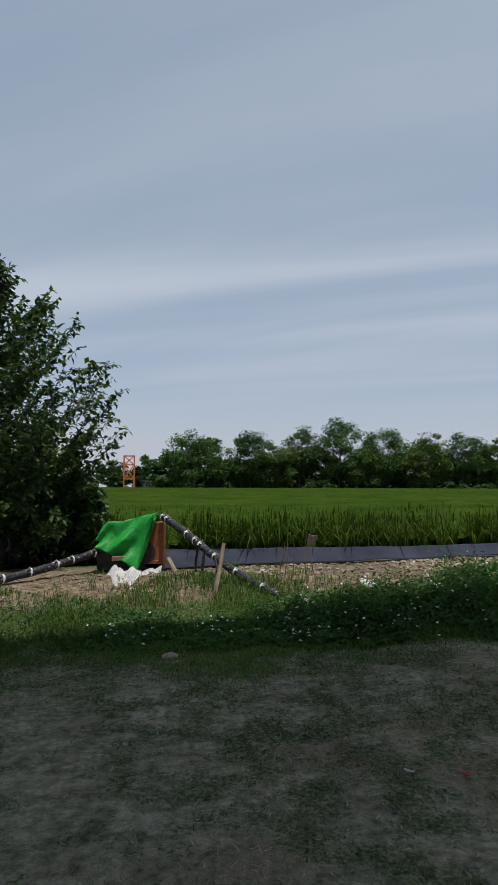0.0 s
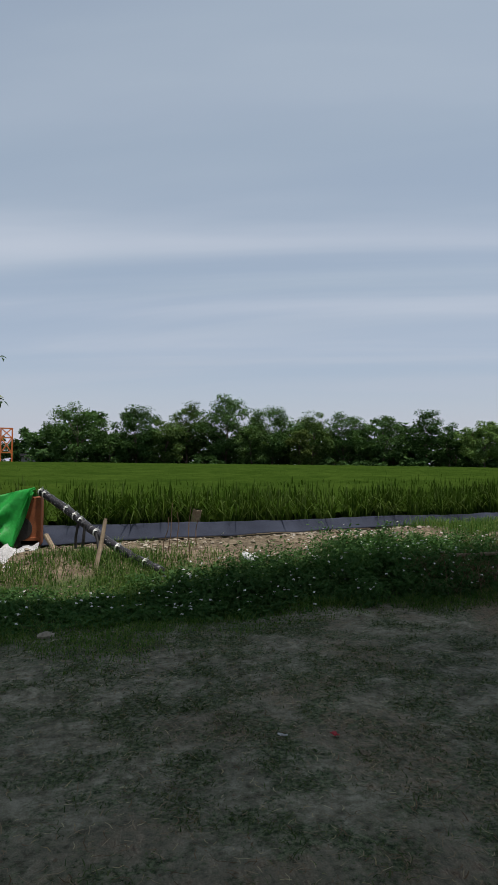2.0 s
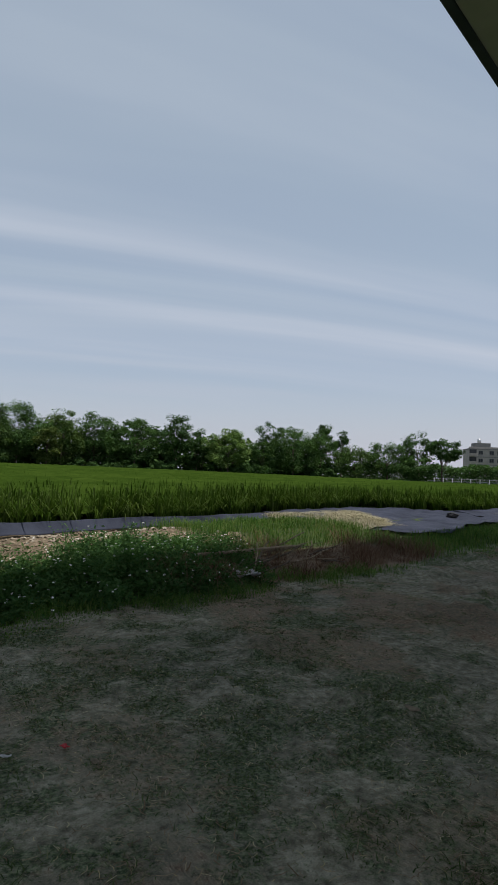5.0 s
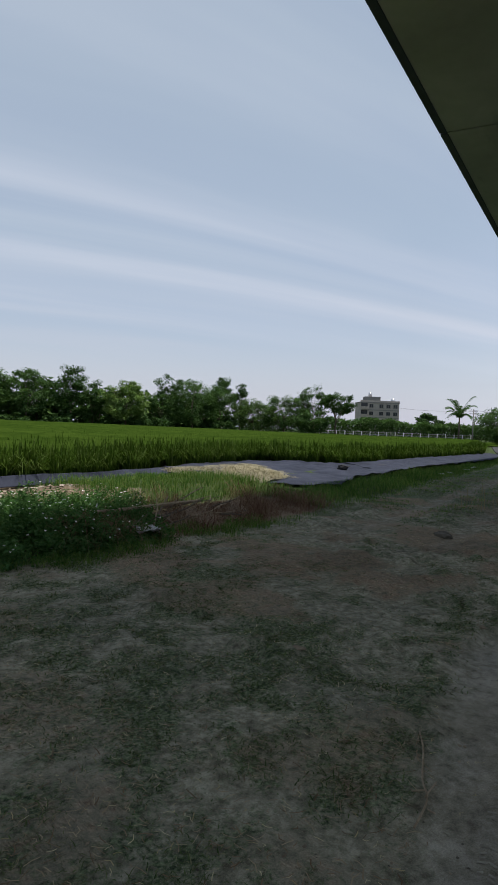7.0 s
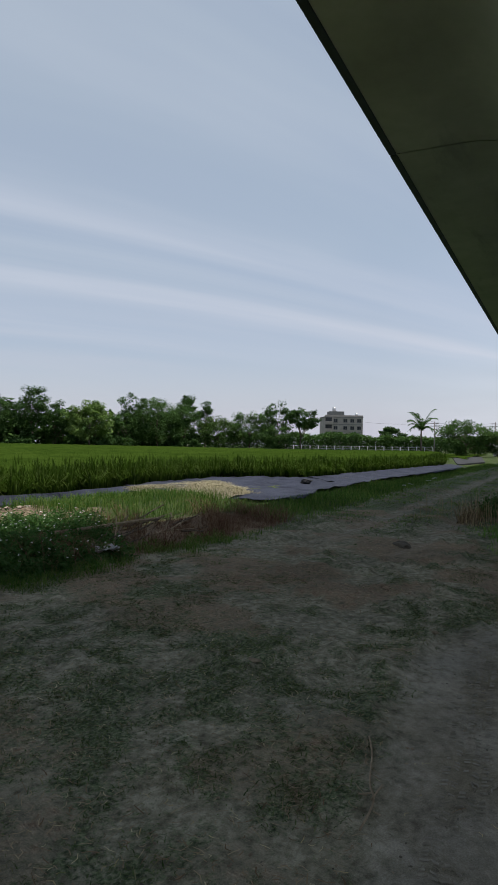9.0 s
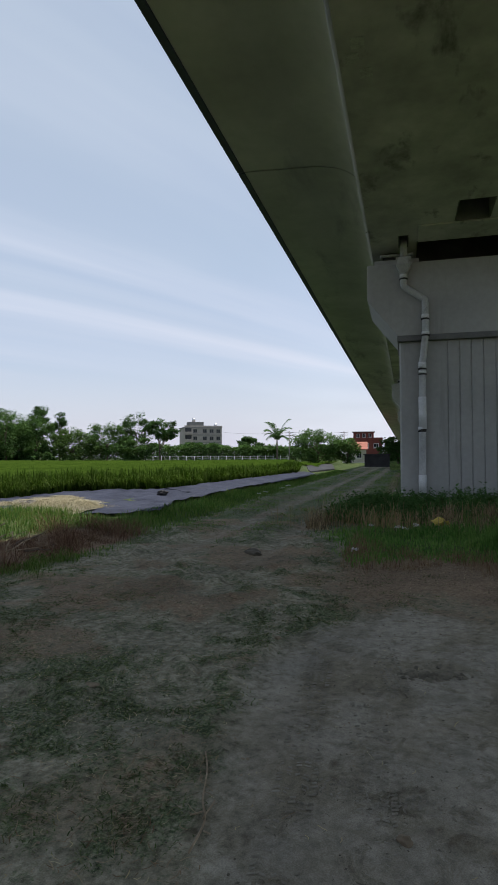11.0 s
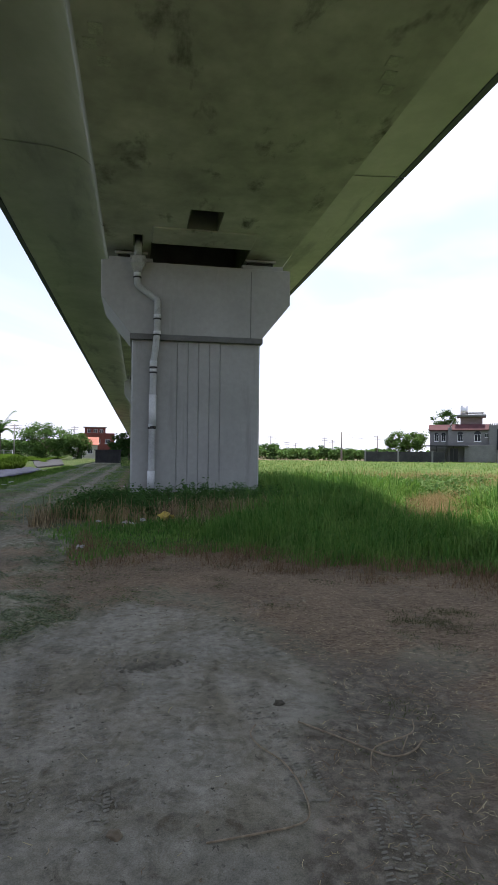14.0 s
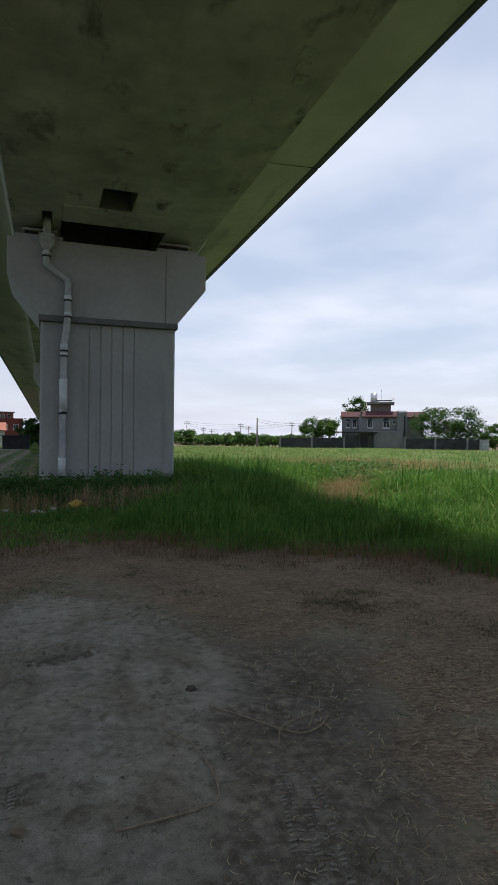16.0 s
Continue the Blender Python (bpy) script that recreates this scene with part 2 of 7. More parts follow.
def ground_material():
    m, nt, bsdf = blank("ground")

    def zone(name):
        a = nt.nodes.new("ShaderNodeAttribute")
        a.attribute_name = name
        return a.outputs["Fac"]

    big, mid, fine = noise_node(nt, 0.9, 5), noise_node(nt, 5.0, 6, rough=0.7), noise_node(nt, 38, 4, rough=0.65)
    small, grit = noise_node(nt, 15, 5, rough=0.65), noise_node(nt, 150, 2)
    fleck = noise_node(nt, 70, 2, distort=4.0)
    streak = noise_node(nt, 34, 4, (1, 0.3, 1), distort=2.5)
    patchy = mix_node(nt, 0.6, mid, small)
    bare = ramp_node(nt, patchy, [(0.37, (0.09, 0.082, 0.058)), (0.48, (0.196, 0.182, 0.133)), (0.61, (0.34, 0.32, 0.246))])
    turf = ramp_node(nt, fine, [(0.36, (0.026, 0.039, 0.019)), (0.5, (0.075, 0.104, 0.052)), (0.66, (0.205, 0.236, 0.135))])
    hay = ramp_node(nt, streak, [(0.3, (0.08, 0.053, 0.037)), (0.5, (0.19, 0.135, 0.093)), (0.7, (0.37, 0.285, 0.2))])
    pale = ramp_node(nt, patchy, [(0.34, (0.165, 0.149, 0.122)), (0.47, (0.25, 0.229, 0.189)), (0.62, (0.33, 0.306, 0.254))])
    soil = ramp_node(nt, patchy, [(0.38, (0.06, 0.047, 0.032)), (0.49, (0.14, 0.108, 0.073)), (0.64, (0.32, 0.262, 0.19))])
    lush = ramp_node(nt, fine, [(0.3, (0.02, 0.04, 0.012)), (0.7, (0.07, 0.105, 0.03))])

    def blend(weight, spread=0.55):
        w = math_node(nt, "ADD", weight, math_node(nt, "MULTIPLY", math_node(nt, "SUBTRACT", patchy, 0.5), spread))
        return ramp_node(nt, w, [(0.30, (0, 0, 0)), (0.66, (1, 1, 1))])

    tufted = mix_node(nt, 0.55, noise_node(nt, 12, 6, rough=0.75), noise_node(nt, 46, 4, rough=0.75))
    tw = math_node(nt, "ADD", zone("turf"), math_node(nt, "MULTIPLY", math_node(nt, "SUBTRACT", tufted, 0.5), 3.2))
    col = mix_node(nt, ramp_node(nt, tw, [(0.30, (0, 0, 0)), (0.72, (1, 1, 1))]), bare, turf)
    col = mix_node(nt, blend(zone("hay"), 1.8), col, hay)
    col = mix_node(nt, blend(zone("pale"), 0.9), col, pale)
    worn = noise_node(nt, 1.6, 5, rough=0.65, distort=0.6)
    col = mix_node(nt, math_node(nt, "MULTIPLY", math_node(nt, "MULTIPLY", zone("pale"), 0.75), ramp_node(nt, worn, [(0.42, (1, 1, 1)), (0.56, (0, 0, 0))])), col, mix_node(nt, 1.0, col, (0.66, 0.63, 0.55), "MULTIPLY"))
    # faint wheel marks along the track
    tc = nt.nodes.new("ShaderNodeTexCoord")
    mp = nt.nodes.new("ShaderNodeMapping")
    mp.vector_type = "TEXTURE"
    mp.inputs["Rotation"].default_value, mp.inputs["Scale"].default_value = (0, 0, SPIN - 0.10), (9, 1, 1)
    nt.links.new(tc.outputs["Object"], mp.inputs[0])
    marks = nt.nodes.new("ShaderNodeTexNoise")
    marks.inputs["Scale"].default_value, marks.inputs["Detail"].default_value = 5.5, 5.0
    nt.links.new(mp.outputs[0], marks.inputs["Vector"])
    wheel = math_node(nt, "MULTIPLY", zone("pale"), ramp_node(nt, marks.outputs["Fac"], [(0.42, (1, 1, 1)), (0.58, (0, 0, 0))]))
    col = mix_node(nt, math_node(nt, "MULTIPLY", wheel, 0.30), col, mix_node(nt, 1.0, col, (0.60, 0.57, 0.50), "MULTIPLY"))
    # damp brown blotches and dark crumbs on the swept earth
    blotch = ramp_node(nt, noise_node(nt, 4.2, 7, rough=0.7, distort=1.2), [(0.535, (0, 0, 0)), (0.64, (1, 1, 1))])
    col = mix_node(nt, math_node(nt, "MULTIPLY", math_node(nt, "MULTIPLY", zone("pale"), 0.72), blotch), col, mix_node(nt, 1.0, col, (0.52, 0.49, 0.42), "MULTIPLY"))
    crumb = ramp_node(nt, noise_node(nt, 26, 3, rough=0.5, distort=1.0), [(0.66, (0, 0, 0)), (0.71, (1, 1, 1))])
    col = mix_node(nt, math_node(nt, "MULTIPLY", math_node(nt, "MULTIPLY", zone("pale"), 0.75), crumb), col, (0.07, 0.062, 0.045))
    col = mix_node(nt, blend(zone("soil"), 0.9), col, soil)
    col = mix_node(nt, blend(zone("lush"), 0.8), col, lush)
    earth = ramp_node(nt, patchy, [(0.36, (0.065, 0.053, 0.042)), (0.5, (0.125, 0.104, 0.084)), (0.63, (0.225, 0.194, 0.16))])
    col = mix_node(nt, math_node(nt, "MULTIPLY", blend(zone("damp"), 1.5), 0.8), col, earth)
    straw = math_node(nt, "MULTIPLY", ramp_node(nt, fleck, [(0.60, (0, 0, 0)), (0.68, (1, 1, 1))]), math_node(nt, "SUBTRACT", 0.55, math_node(nt, "MULTIPLY", zone("pale"), 0.5)))
    col = mix_node(nt, straw, col, (0.34, 0.30, 0.2))
    col = mix_node(nt, 0.34, col, mix_node(nt, 1.0, col, ramp_node(nt, grit, [(0.3, (0.42, 0.42, 0.42)), (0.7, (1.55, 1.55, 1.55))]), "MULTIPLY"))
    col = mix_node(nt, 0.8, col, mix_node(nt, 1.0, col, ramp_node(nt, big, [(0.3, (0.72, 0.74, 0.74)), (0.7, (1.2, 1.18, 1.15))]), "MULTIPLY"))
    nt.links.new(col, bsdf.inputs["Base Color"])
    bsdf.inputs["Roughness"].default_value = 0.95
    bsdf.inputs["Specular IOR Level"].default_value = 0.12
    bump_to(nt, bsdf, mix_node(nt, 0.3, fine, patchy), 0.55, 0.03)
    return m


M_GROUND = ground_material()
M_CONC = surf("pier_concrete", (0.30, 0.30, 0.288), (0.37, 0.37, 0.355), 0.45, 0.85, 0.05, 0.003, fine=6, stain=(2.2, (0.255, 0.255, 0.242), 0.585, (1, 1, 0.12)), mottle=0.14)
M_SOFFIT = surf("girder_concrete", (0.292, 0.286, 0.275), (0.495, 0.482, 0.467), 0.55, 0.85, 0.05, 0.004, fine=2.2, stain=(1.3, (0.11, 0.105, 0.10), 0.575, (0.55, 1, 1)), mottle=0.22)
M_WING = surf("wing_concrete", (0.34, 0.334, 0.318), (0.465, 0.456, 0.435), 0.35, 0.8, 0.02, 0.004, mottle=0.12, fine=3, stain=(0.6, (0.226, 0.226, 0.228), 0.56, (0.25, 1, 1)))
M_PATCH = surf("patch_mortar", (0.30, 0.305, 0.28), (0.44, 0.445, 0.41), 7, 0.9, 0.2)
# dark concrete for the cap joint, and for shade painted under and inside parts
M_GROOVE_SHADE = surf("groove_shade", (0.12, 0.12, 0.117), (0.17, 0.17, 0.165), 2, 0.9, 0.2)
M_FASCIA = surf("fascia_paint", (0.035, 0.04, 0.06), (0.06, 0.068, 0.095), 1.5, 0.6, 0.1)
M_RUBBER = surf("dark_rubber", (0.02, 0.02, 0.02), (0.05, 0.05, 0.05), 6, 0.8, 0.2)
M_PVC = surf("grey_pvc", (0.33, 0.335, 0.335), (0.47, 0.48, 0.48), 2.5, 0.5, 0.05, fine=30, stain=(3.0, (0.16, 0.155, 0.145), 0.60, (1, 1, 0.5)))
M_PVCW = surf("pale_pvc", (0.55, 0.56, 0.57), (0.66, 0.67, 0.67), 3, 0.5, 0.05)
M_MAT = surf("weed_mat", (0.029, 0.034, 0.051), (0.053, 0.061, 0.088), 1.6, 0.8, 0.6, 0.02, fine=60, stain=(2.2, (0.08, 0.08, 0.085), 0.62), spec=0.08)
M_TARP = surf("green_tarp", (0.01, 0.24, 0.035), (0.018, 0.35, 0.055), 3, 0.55, 0.5, 0.02, fine=25)
M_BLACKTARP = surf("black_tarp", (0.012, 0.012, 0.014), (0.03, 0.03, 0.034), 3, 0.5, 0.5, 0.02)
M_PIPE = surf("black_pipe", (0.01, 0.01, 0.013), (0.035, 0.034, 0.04), 14, 0.5, 1.0, 0.02, fine=60, stain=(30, (0.36, 0.35, 0.37), 0.565))
M_TIE = surf("white_tie", (0.6, 0.6, 0.58), (0.75, 0.75, 0.73), 20, 0.6, 0.3)
M_BAG = surf("white_sack", (0.42, 0.415, 0.42), (0.68, 0.67, 0.67), 6, 0.6, 1.0, 0.04, fine=45, stain=(9, (0.22, 0.21, 0.23), 0.60))
M_WOOD = surf("weathered_wood", (0.20, 0.15, 0.10), (0.33, 0.26, 0.18), 4, 0.9, 0.6, 0.01, stretch=(6, 6, 0.6))
M_RUST = surf("rusty_panel", (0.24, 0.075, 0.03), (0.36, 0.12, 0.05), 4, 0.7, 0.3, stain=(6, (0.14, 0.05, 0.03), 0.58))
M_MACHINE = surf("dark_machine", (0.02, 0.02, 0.02), (0.06, 0.055, 0.05), 7, 0.6, 0.4)
M_BARK = surf("bark", (0.07, 0.055, 0.04), (0.16, 0.13, 0.10), 5, 0.95, 0.9, 0.02, stretch=(3, 3, 0.6))
M_STRAW = foliage("straw", [(0.30, 0.235, 0.13), (0.45, 0.37, 0.22), (0.55, 0.48, 0.33), (0.36, 0.3, 0.19)], 0.1, 0.8)
M_LITTER = foliage("dry_litter", [(0.12, 0.08, 0.05), (0.22, 0.155, 0.1), (0.36, 0.29, 0.2), (0.19, 0.12, 0.08)], 0.05, 0.9)
M_STUMP = surf("old_stump", (0.20, 0.15, 0.10), (0.36, 0.285, 0.20), 5, 0.95, 0.8, 0.02)
M_BROWN = foliage("dead_weed", [(0.085, 0.045, 0.033), (0.15, 0.08, 0.056), (0.27, 0.19, 0.13), (0.13, 0.068, 0.05)], 0.1, 0.9)
M_TURF = foliage("turf", [(0.036, 0.058, 0.024), (0.07, 0.105, 0.042), (0.115, 0.15, 0.066), (0.055, 0.08, 0.032), (0.25, 0.235, 0.145)], 0.25)
M_GRASS = foliage("tall_grass", [(0.075, 0.15, 0.045), (0.105, 0.20, 0.062), (0.15, 0.245, 0.085), (0.20, 0.27, 0.11), (0.29, 0.295, 0.155)], 0.35, patch=0.35, patch_tone=(0.27, 0.245, 0.12), patch_scale=0.3)
M_NEARGRASS = foliage("near_grass", [(0.052, 0.135, 0.032), (0.085, 0.20, 0.05), (0.13, 0.255, 0.07), (0.19, 0.28, 0.10)], 0.35, patch=0.3, patch_tone=(0.2, 0.2, 0.085), patch_scale=0.6)
M_DRYGRASS = foliage("dry_grass", [(0.26, 0.195, 0.12), (0.37, 0.285, 0.18), (0.32, 0.215, 0.13), (0.24, 0.20, 0.10)], 0.2)
M_VERGE = foliage("verge_grass", [(0.05, 0.115, 0.025), (0.08, 0.165, 0.04), (0.13, 0.215, 0.06), (0.20, 0.245, 0.085)], 0.35)
M_RICE = foliage("rice", [(0.028, 0.060, 0.008), (0.038, 0.075, 0.010), (0.048, 0.088, 0.014), (0.066, 0.107, 0.022), (0.10, 0.145, 0.045)], 0.3, patch_scale=0.12)
M_WEED = foliage("weed_leaf", [(0.042, 0.098, 0.033), (0.062, 0.136, 0.046), (0.10, 0.18, 0.066), (0.05, 0.112, 0.04)], 0.3)
M_PETAL = surf("white_petal", (0.75, 0.75, 0.72), (0.85, 0.85, 0.82), 10, 0.7, 0.0)
M_LEAF = foliage("tree_leaf", [(0.024, 0.058, 0.018), (0.042, 0.09, 0.026), (0.075, 0.135, 0.042), (0.032, 0.074, 0.028), (0.12, 0.19, 0.06)], 0.28, 0.42, spec=0.3)

# ---- building blocks ----
def lattice(ix, iy, seed):
    h = (ix.astype(np.int64) * 374761393 + iy.astype(np.int64) * 668265263 + seed * 974711) & 0x7FFFFFFF
    h = ((h ^ (h >> 13)) * 1274126177) & 0x7FFFFFFF
    return ((h ^ (h >> 16)) & 0xFFFF) / 65535.0


def vnoise(x, y, scale, seed=0, octaves=3):
    """Smooth noise from 0 to 1 for arrays of places."""
    out, amp, total = 0.0, 1.0, 0.0
    for o in range(octaves):
        px, py = np.asarray(x, float) * scale, np.asarray(y, float) * scale
        ix, iy = np.floor(px), np.floor(py)
        fx, fy = px - ix, py - iy
        fx, fy = fx * fx * (3 - 2 * fx), fy * fy * (3 - 2 * fy)
        a, b = lattice(ix, iy, seed + o), lattice(ix + 1, iy, seed + o)
        c, d = lattice(ix, iy + 1, seed + o), lattice(ix + 1, iy + 1, seed + o)
        out = out + amp * ((a * (1 - fx) + b * fx) * (1 - fy) + (c * (1 - fx) + d * fx) * fy)
        total, amp, scale = total + amp, amp * 0.5, scale * 2.03
    return out / total


def smooth(lo, hi, x):
    t = np.clip((np.asarray(x, float) - lo) / (hi - lo), 0, 1)
    return t * t * (3 - 2 * t)


def mesh_np(name, verts, faces, mat=None, shade=False):
    """A mesh from arrays; faces is a list of index arrays, each with rows of one length."""
    me = bpy.data.meshes.new(name)
    verts = np.asarray(verts, np.float32)
    me.vertices.add(len(verts))
    me.vertices.foreach_set("co", verts.ravel())
    loops = np.concatenate([np.asarray(f, np.int32).ravel() for f in faces])
    sizes = np.concatenate([np.full(len(f), np.shape(f)[1], np.int32) for f in faces])
    me.loops.add(len(loops))
    me.loops.foreach_set("vertex_index", loops)
    me.polygons.add(len(sizes))
    me.polygons.foreach_set("loop_start", np.r_[0, np.cumsum(sizes)[:-1]].astype(np.int32))
    me.polygons.foreach_set("loop_total", sizes)
    me.update(calc_edges=True)
    me.validate()
    me.polygons.foreach_set("use_smooth", np.full(len(me.polygons), shade))
    if mat:
        me.materials.append(mat)
    return me


def stuff(name, data, label, category, kind="stuff"):
    return tagged(new(name, data), label, category, kind=kind)


def thing(name, at=(0, 0, 0), turn=0.0, label="", category="", group="", kind=""):
    ob = new(name)
    ob.empty_display_size = 0.1
    ob.location, ob.rotation_euler = at, (0, 0, turn)
    return tagged(ob, label, category, group, kind)


def part(name, bm, mat, parent, label="", shade=False):
    """Links a bmesh, or a ready mesh, as one part under a thing or a part."""
    if isinstance(bm, bmesh.types.BMesh):
        me = bpy.data.meshes.new(name)
        bmesh.ops.recalc_face_normals(bm, faces=bm.faces[:])
        bm.to_mesh(me)
        bm.free()
        me.materials.append(mat)
        me.polygons.foreach_set("use_smooth", np.full(len(me.polygons), shade))
    else:
        me = bm
    ob = new(name, me)
    ob.parent = parent
    return tagged(ob, label)


def box(cx, cy, cz, sx, sy, sz, bevel=0.0, bm=None, m=None):
    bm2 = bmesh.new()
    bmesh.ops.create_cube(bm2, size=1.0, matrix=Matrix.Translation((cx, cy, cz)) @ Matrix.Diagonal((sx, sy, sz, 1)))
    if bevel:
        bmesh.ops.bevel(bm2, geom=bm2.edges[:], offset=bevel, segments=2, affect="EDGES", profile=0.6)
    if m is not None:
        bm2.transform(m)
    if bm is None:
        return bm2
    me = bpy.data.meshes.new("t")
    bm2.to_mesh(me)
    bm2.free()
    bm.from_mesh(me)
    bpy.data.meshes.remove(me)
    return bm


def prism(outline, depth, axis="y", bevel=0.0):
    """An outline in two axes, drawn out along the third from 0 to depth."""
    bm = bmesh.new()
    put = {"y": lambda a, b, d: (a, d, b), "x": lambda a, b, d: (d, a, b), "z": lambda a, b, d: (a, b, d)}[axis]
    lo, hi = [bm.verts.new(put(a, b, 0)) for a, b in outline], [bm.verts.new(put(a, b, depth)) for a, b in outline]
    n = len(outline)
    bm.faces.new(lo)
    bm.faces.new(hi)
    for i in range(n):
        bm.faces.new((lo[i], lo[(i + 1) % n], hi[(i + 1) % n], hi[i]))
    bmesh.ops.recalc_face_normals(bm, faces=bm.faces[:])
    if bevel:
        bmesh.ops.bevel(bm, geom=bm.edges[:], offset=bevel, segments=2, affect="EDGES", profile=0.6)
    return bm


def tube(points, radii, sides=10, bm=None, wobble=0.0, cap=True):
    """A round bar along points, with a radius at each."""
    bm = bm or bmesh.new()
    points = [Vector(p) for p in points]
    if isinstance(radii, (int, float)):
        radii = [radii] * len(points)
    rings, ref = [], None
    for i, p in enumerate(points):
        d = (points[min(i + 1, len(points) - 1)] - points[max(i - 1, 0)]).normalized()
        if ref is None:
            ref = d.orthogonal().normalized()
        ref = (ref - d * ref.dot(d)).normalized()
        side = d.cross(ref)
        ring = []
        for k in range(sides):
            a = 2 * math.pi * k / sides
            r = radii[i] * (1 + wobble * random.uniform(-1, 1))
            ring.append(bm.verts.new(p + r * (math.cos(a) * ref + math.sin(a) * side)))
        rings.append(ring)
    for a, b in zip(rings, rings[1:]):
        for k in range(sides):
            bm.faces.new((a[k], a[(k + 1) % sides], b[(k + 1) % sides], b[k]))
    if cap:
        bm.faces.new(rings[0][::-1])
        bm.faces.new(rings[-1])
    return bm


def curve_points(points, steps=6):
    """A smooth line through points."""
    pts = [Vector(p) for p in points]
    out = []
    for i in range(len(pts) - 1):
        a, b, c, d = pts[max(i - 1, 0)], pts[i], pts[i + 1], pts[min(i + 2, len(pts) - 1)]
        for k in range(steps):
            t = k / steps
            out.append(0.5 * (2 * b + (c - a) * t + (2 * a - 5 * b + 4 * c - d) * t * t + (3 * b - a - 3 * c + d) * t ** 3))
    return out + [pts[-1]]


def blade_mesh(name, base, height, width, lean, mat, rng, kink=0.5, turn=None):
    """Grass: each blade two bends and a tip. base (n,3); the rest arrays or numbers."""
    n = len(base)
    h, w, ln = (np.broadcast_to(np.asarray(a, float), (n,)) for a in (height, width, lean))
    a = rng.uniform(0, 2 * np.pi, n) if turn is None else turn
    out = np.stack([np.cos(a), np.sin(a), np.zeros(n)], -1)
    f = a + np.pi / 2 + rng.uniform(-0.8, 0.8, n)
    side = np.stack([np.cos(f), np.sin(f), np.zeros(n)], -1) * (w / 2)[:, None]
    up = np.array([0, 0, 1.0])
    mid = base + out * (ln * h * 0.28)[:, None] + up * (h * 0.62)[:, None]
    tip = base + out * (ln * h)[:, None] + up * (h * (1 - kink * np.clip(ln, 0, 1.2) ** 1.5))[:, None]
    v = np.stack([base - side, base + side, mid - side * 0.8, mid + side * 0.8, tip], 1).reshape(-1, 3)
    k = np.arange(n)[:, None] * 5
    return mesh_np(name, v, [k + np.array([[0, 1, 3, 2]]), k + np.array([[2, 3, 4]])], mat)


def leaf_arrays(at, length, width, rng, droop=0.35, tilt=0.9):
    """Folded leaf blades at places; returns verts and triangles."""
    n = len(at)
    a = rng.uniform(0, 2 * np.pi, n)
    el = rng.normal(-droop, tilt * 0.6, n)
    d = np.stack([np.cos(a) * np.cos(el), np.sin(a) * np.cos(el), np.sin(el)], -1)
    s = np.cross(d, np.array([0, 0, 1.0])) + rng.normal(0, 0.35, (n, 3))
    s -= d * (s * d).sum(-1, keepdims=True)
    s /= np.linalg.norm(s, axis=1, keepdims=True) + 1e-9
    up = np.cross(s, d)
    L, W = (np.broadcast_to(np.asarray(q, float), (n,))[:, None] for q in (length, width))
    mid = at + d * L * 0.45
    v = np.stack([at, mid + s * W / 2 + up * W * 0.16, at + d * L, mid - s * W / 2 + up * W * 0.16], 1).reshape(-1, 3)
    k = np.arange(n)[:, None] * 4
    return v, np.concatenate([k + np.array([[0, 1, 2]]), k + np.array([[0, 2, 3]])])


def inside(poly, x, y):
    x, y = np.asarray(x, float), np.asarray(y, float)
    hit = np.zeros(x.shape, bool)
    for (x0, y0), (x1, y1) in zip(poly, poly[1:] + poly[:1]):
        cross = ((y0 > y) != (y1 > y)) & (x < (x1 - x0) * (y - y0) / ((y1 - y0) or 1e-9) + x0)
        hit ^= cross
    return hit


def edge_gap(line, x, y):
    """The distance of places from an open line."""
    best = np.full(np.shape(x), 1e9)
    for (x0, y0), (x1, y1) in zip(line, line[1:]):
        dx, dy = x1 - x0, y1 - y0
        t = np.clip(((x - x0) * dx + (y - y0) * dy) / (dx * dx + dy * dy), 0, 1)
        best = np.minimum(best, np.hypot(x - x0 - t * dx, y - y0 - t * dy))
    return best


# ---- the plan, in u and v ----
BUND = [(-45, 9.9), (0, 9.6), (4, 9.2), (9.3, 9.25), (12.9, 10.3), (19.6, 11.0), (20.4, 7.9), (29, 7.8), (44, 7.3), (54, 8.8), (78, 13.0), (96, 16.5)]
FIELD = BUND + [to_uv(x, y) for x, y in ((110, 51), (84, 60), (66, 76), (46, 81), (-30, 81), (-75, 70))]
FIELD2 = [(57, 7.6), (90, 11.5), (135, 14), (135, 36), (98, 20), (80, 12.0)]
CLEARING = [(-6, 1.2), (0.5, 0.6), (2.3, 0.3), (3.4, 0.5), (4.6, 0.65), (5.5, 0.45), (6.6, -0.4), (6.1, -1.1), (5.2, -1.45), (4.4, -1.8), (3.7, -1.75), (3.5, -1.4), (2.9, -1.35), (2.3, -1.1), (0, -1.4), (-6, -1.8)]
GRASS_EDGE = [(60, 1.0), (24, 0.9), (16, 1.3), (11.6, 1.2), (8.5, 0.4), (8.9, -0.2), (9.1, -1.0), (8.7, -1.7), (8.1, -2.4), (7.8, -3.2), (7.1, -4.1), (6.6, -5.0), (4.6, -5.4), (0, -7.2), (-12, -9)]
GRASS_FIELD = GRASS_EDGE + [(-12, -60), (60, -75), (104, -62), (104, -8), (150, 4)]


def verge_v(u):
    return np.interp(u, [-10, -1, 2, 5, 8.5, 12.5, 20, 32, 60, 90], [5.7, 5.5, 5.2, 4.85, 4.45, 4.4, 4.6, 4.9, 5.0, 5.4])


def bund_v(u):
    return np.interp(u, [p[0] for p in BUND], [p[1] for p in BUND])


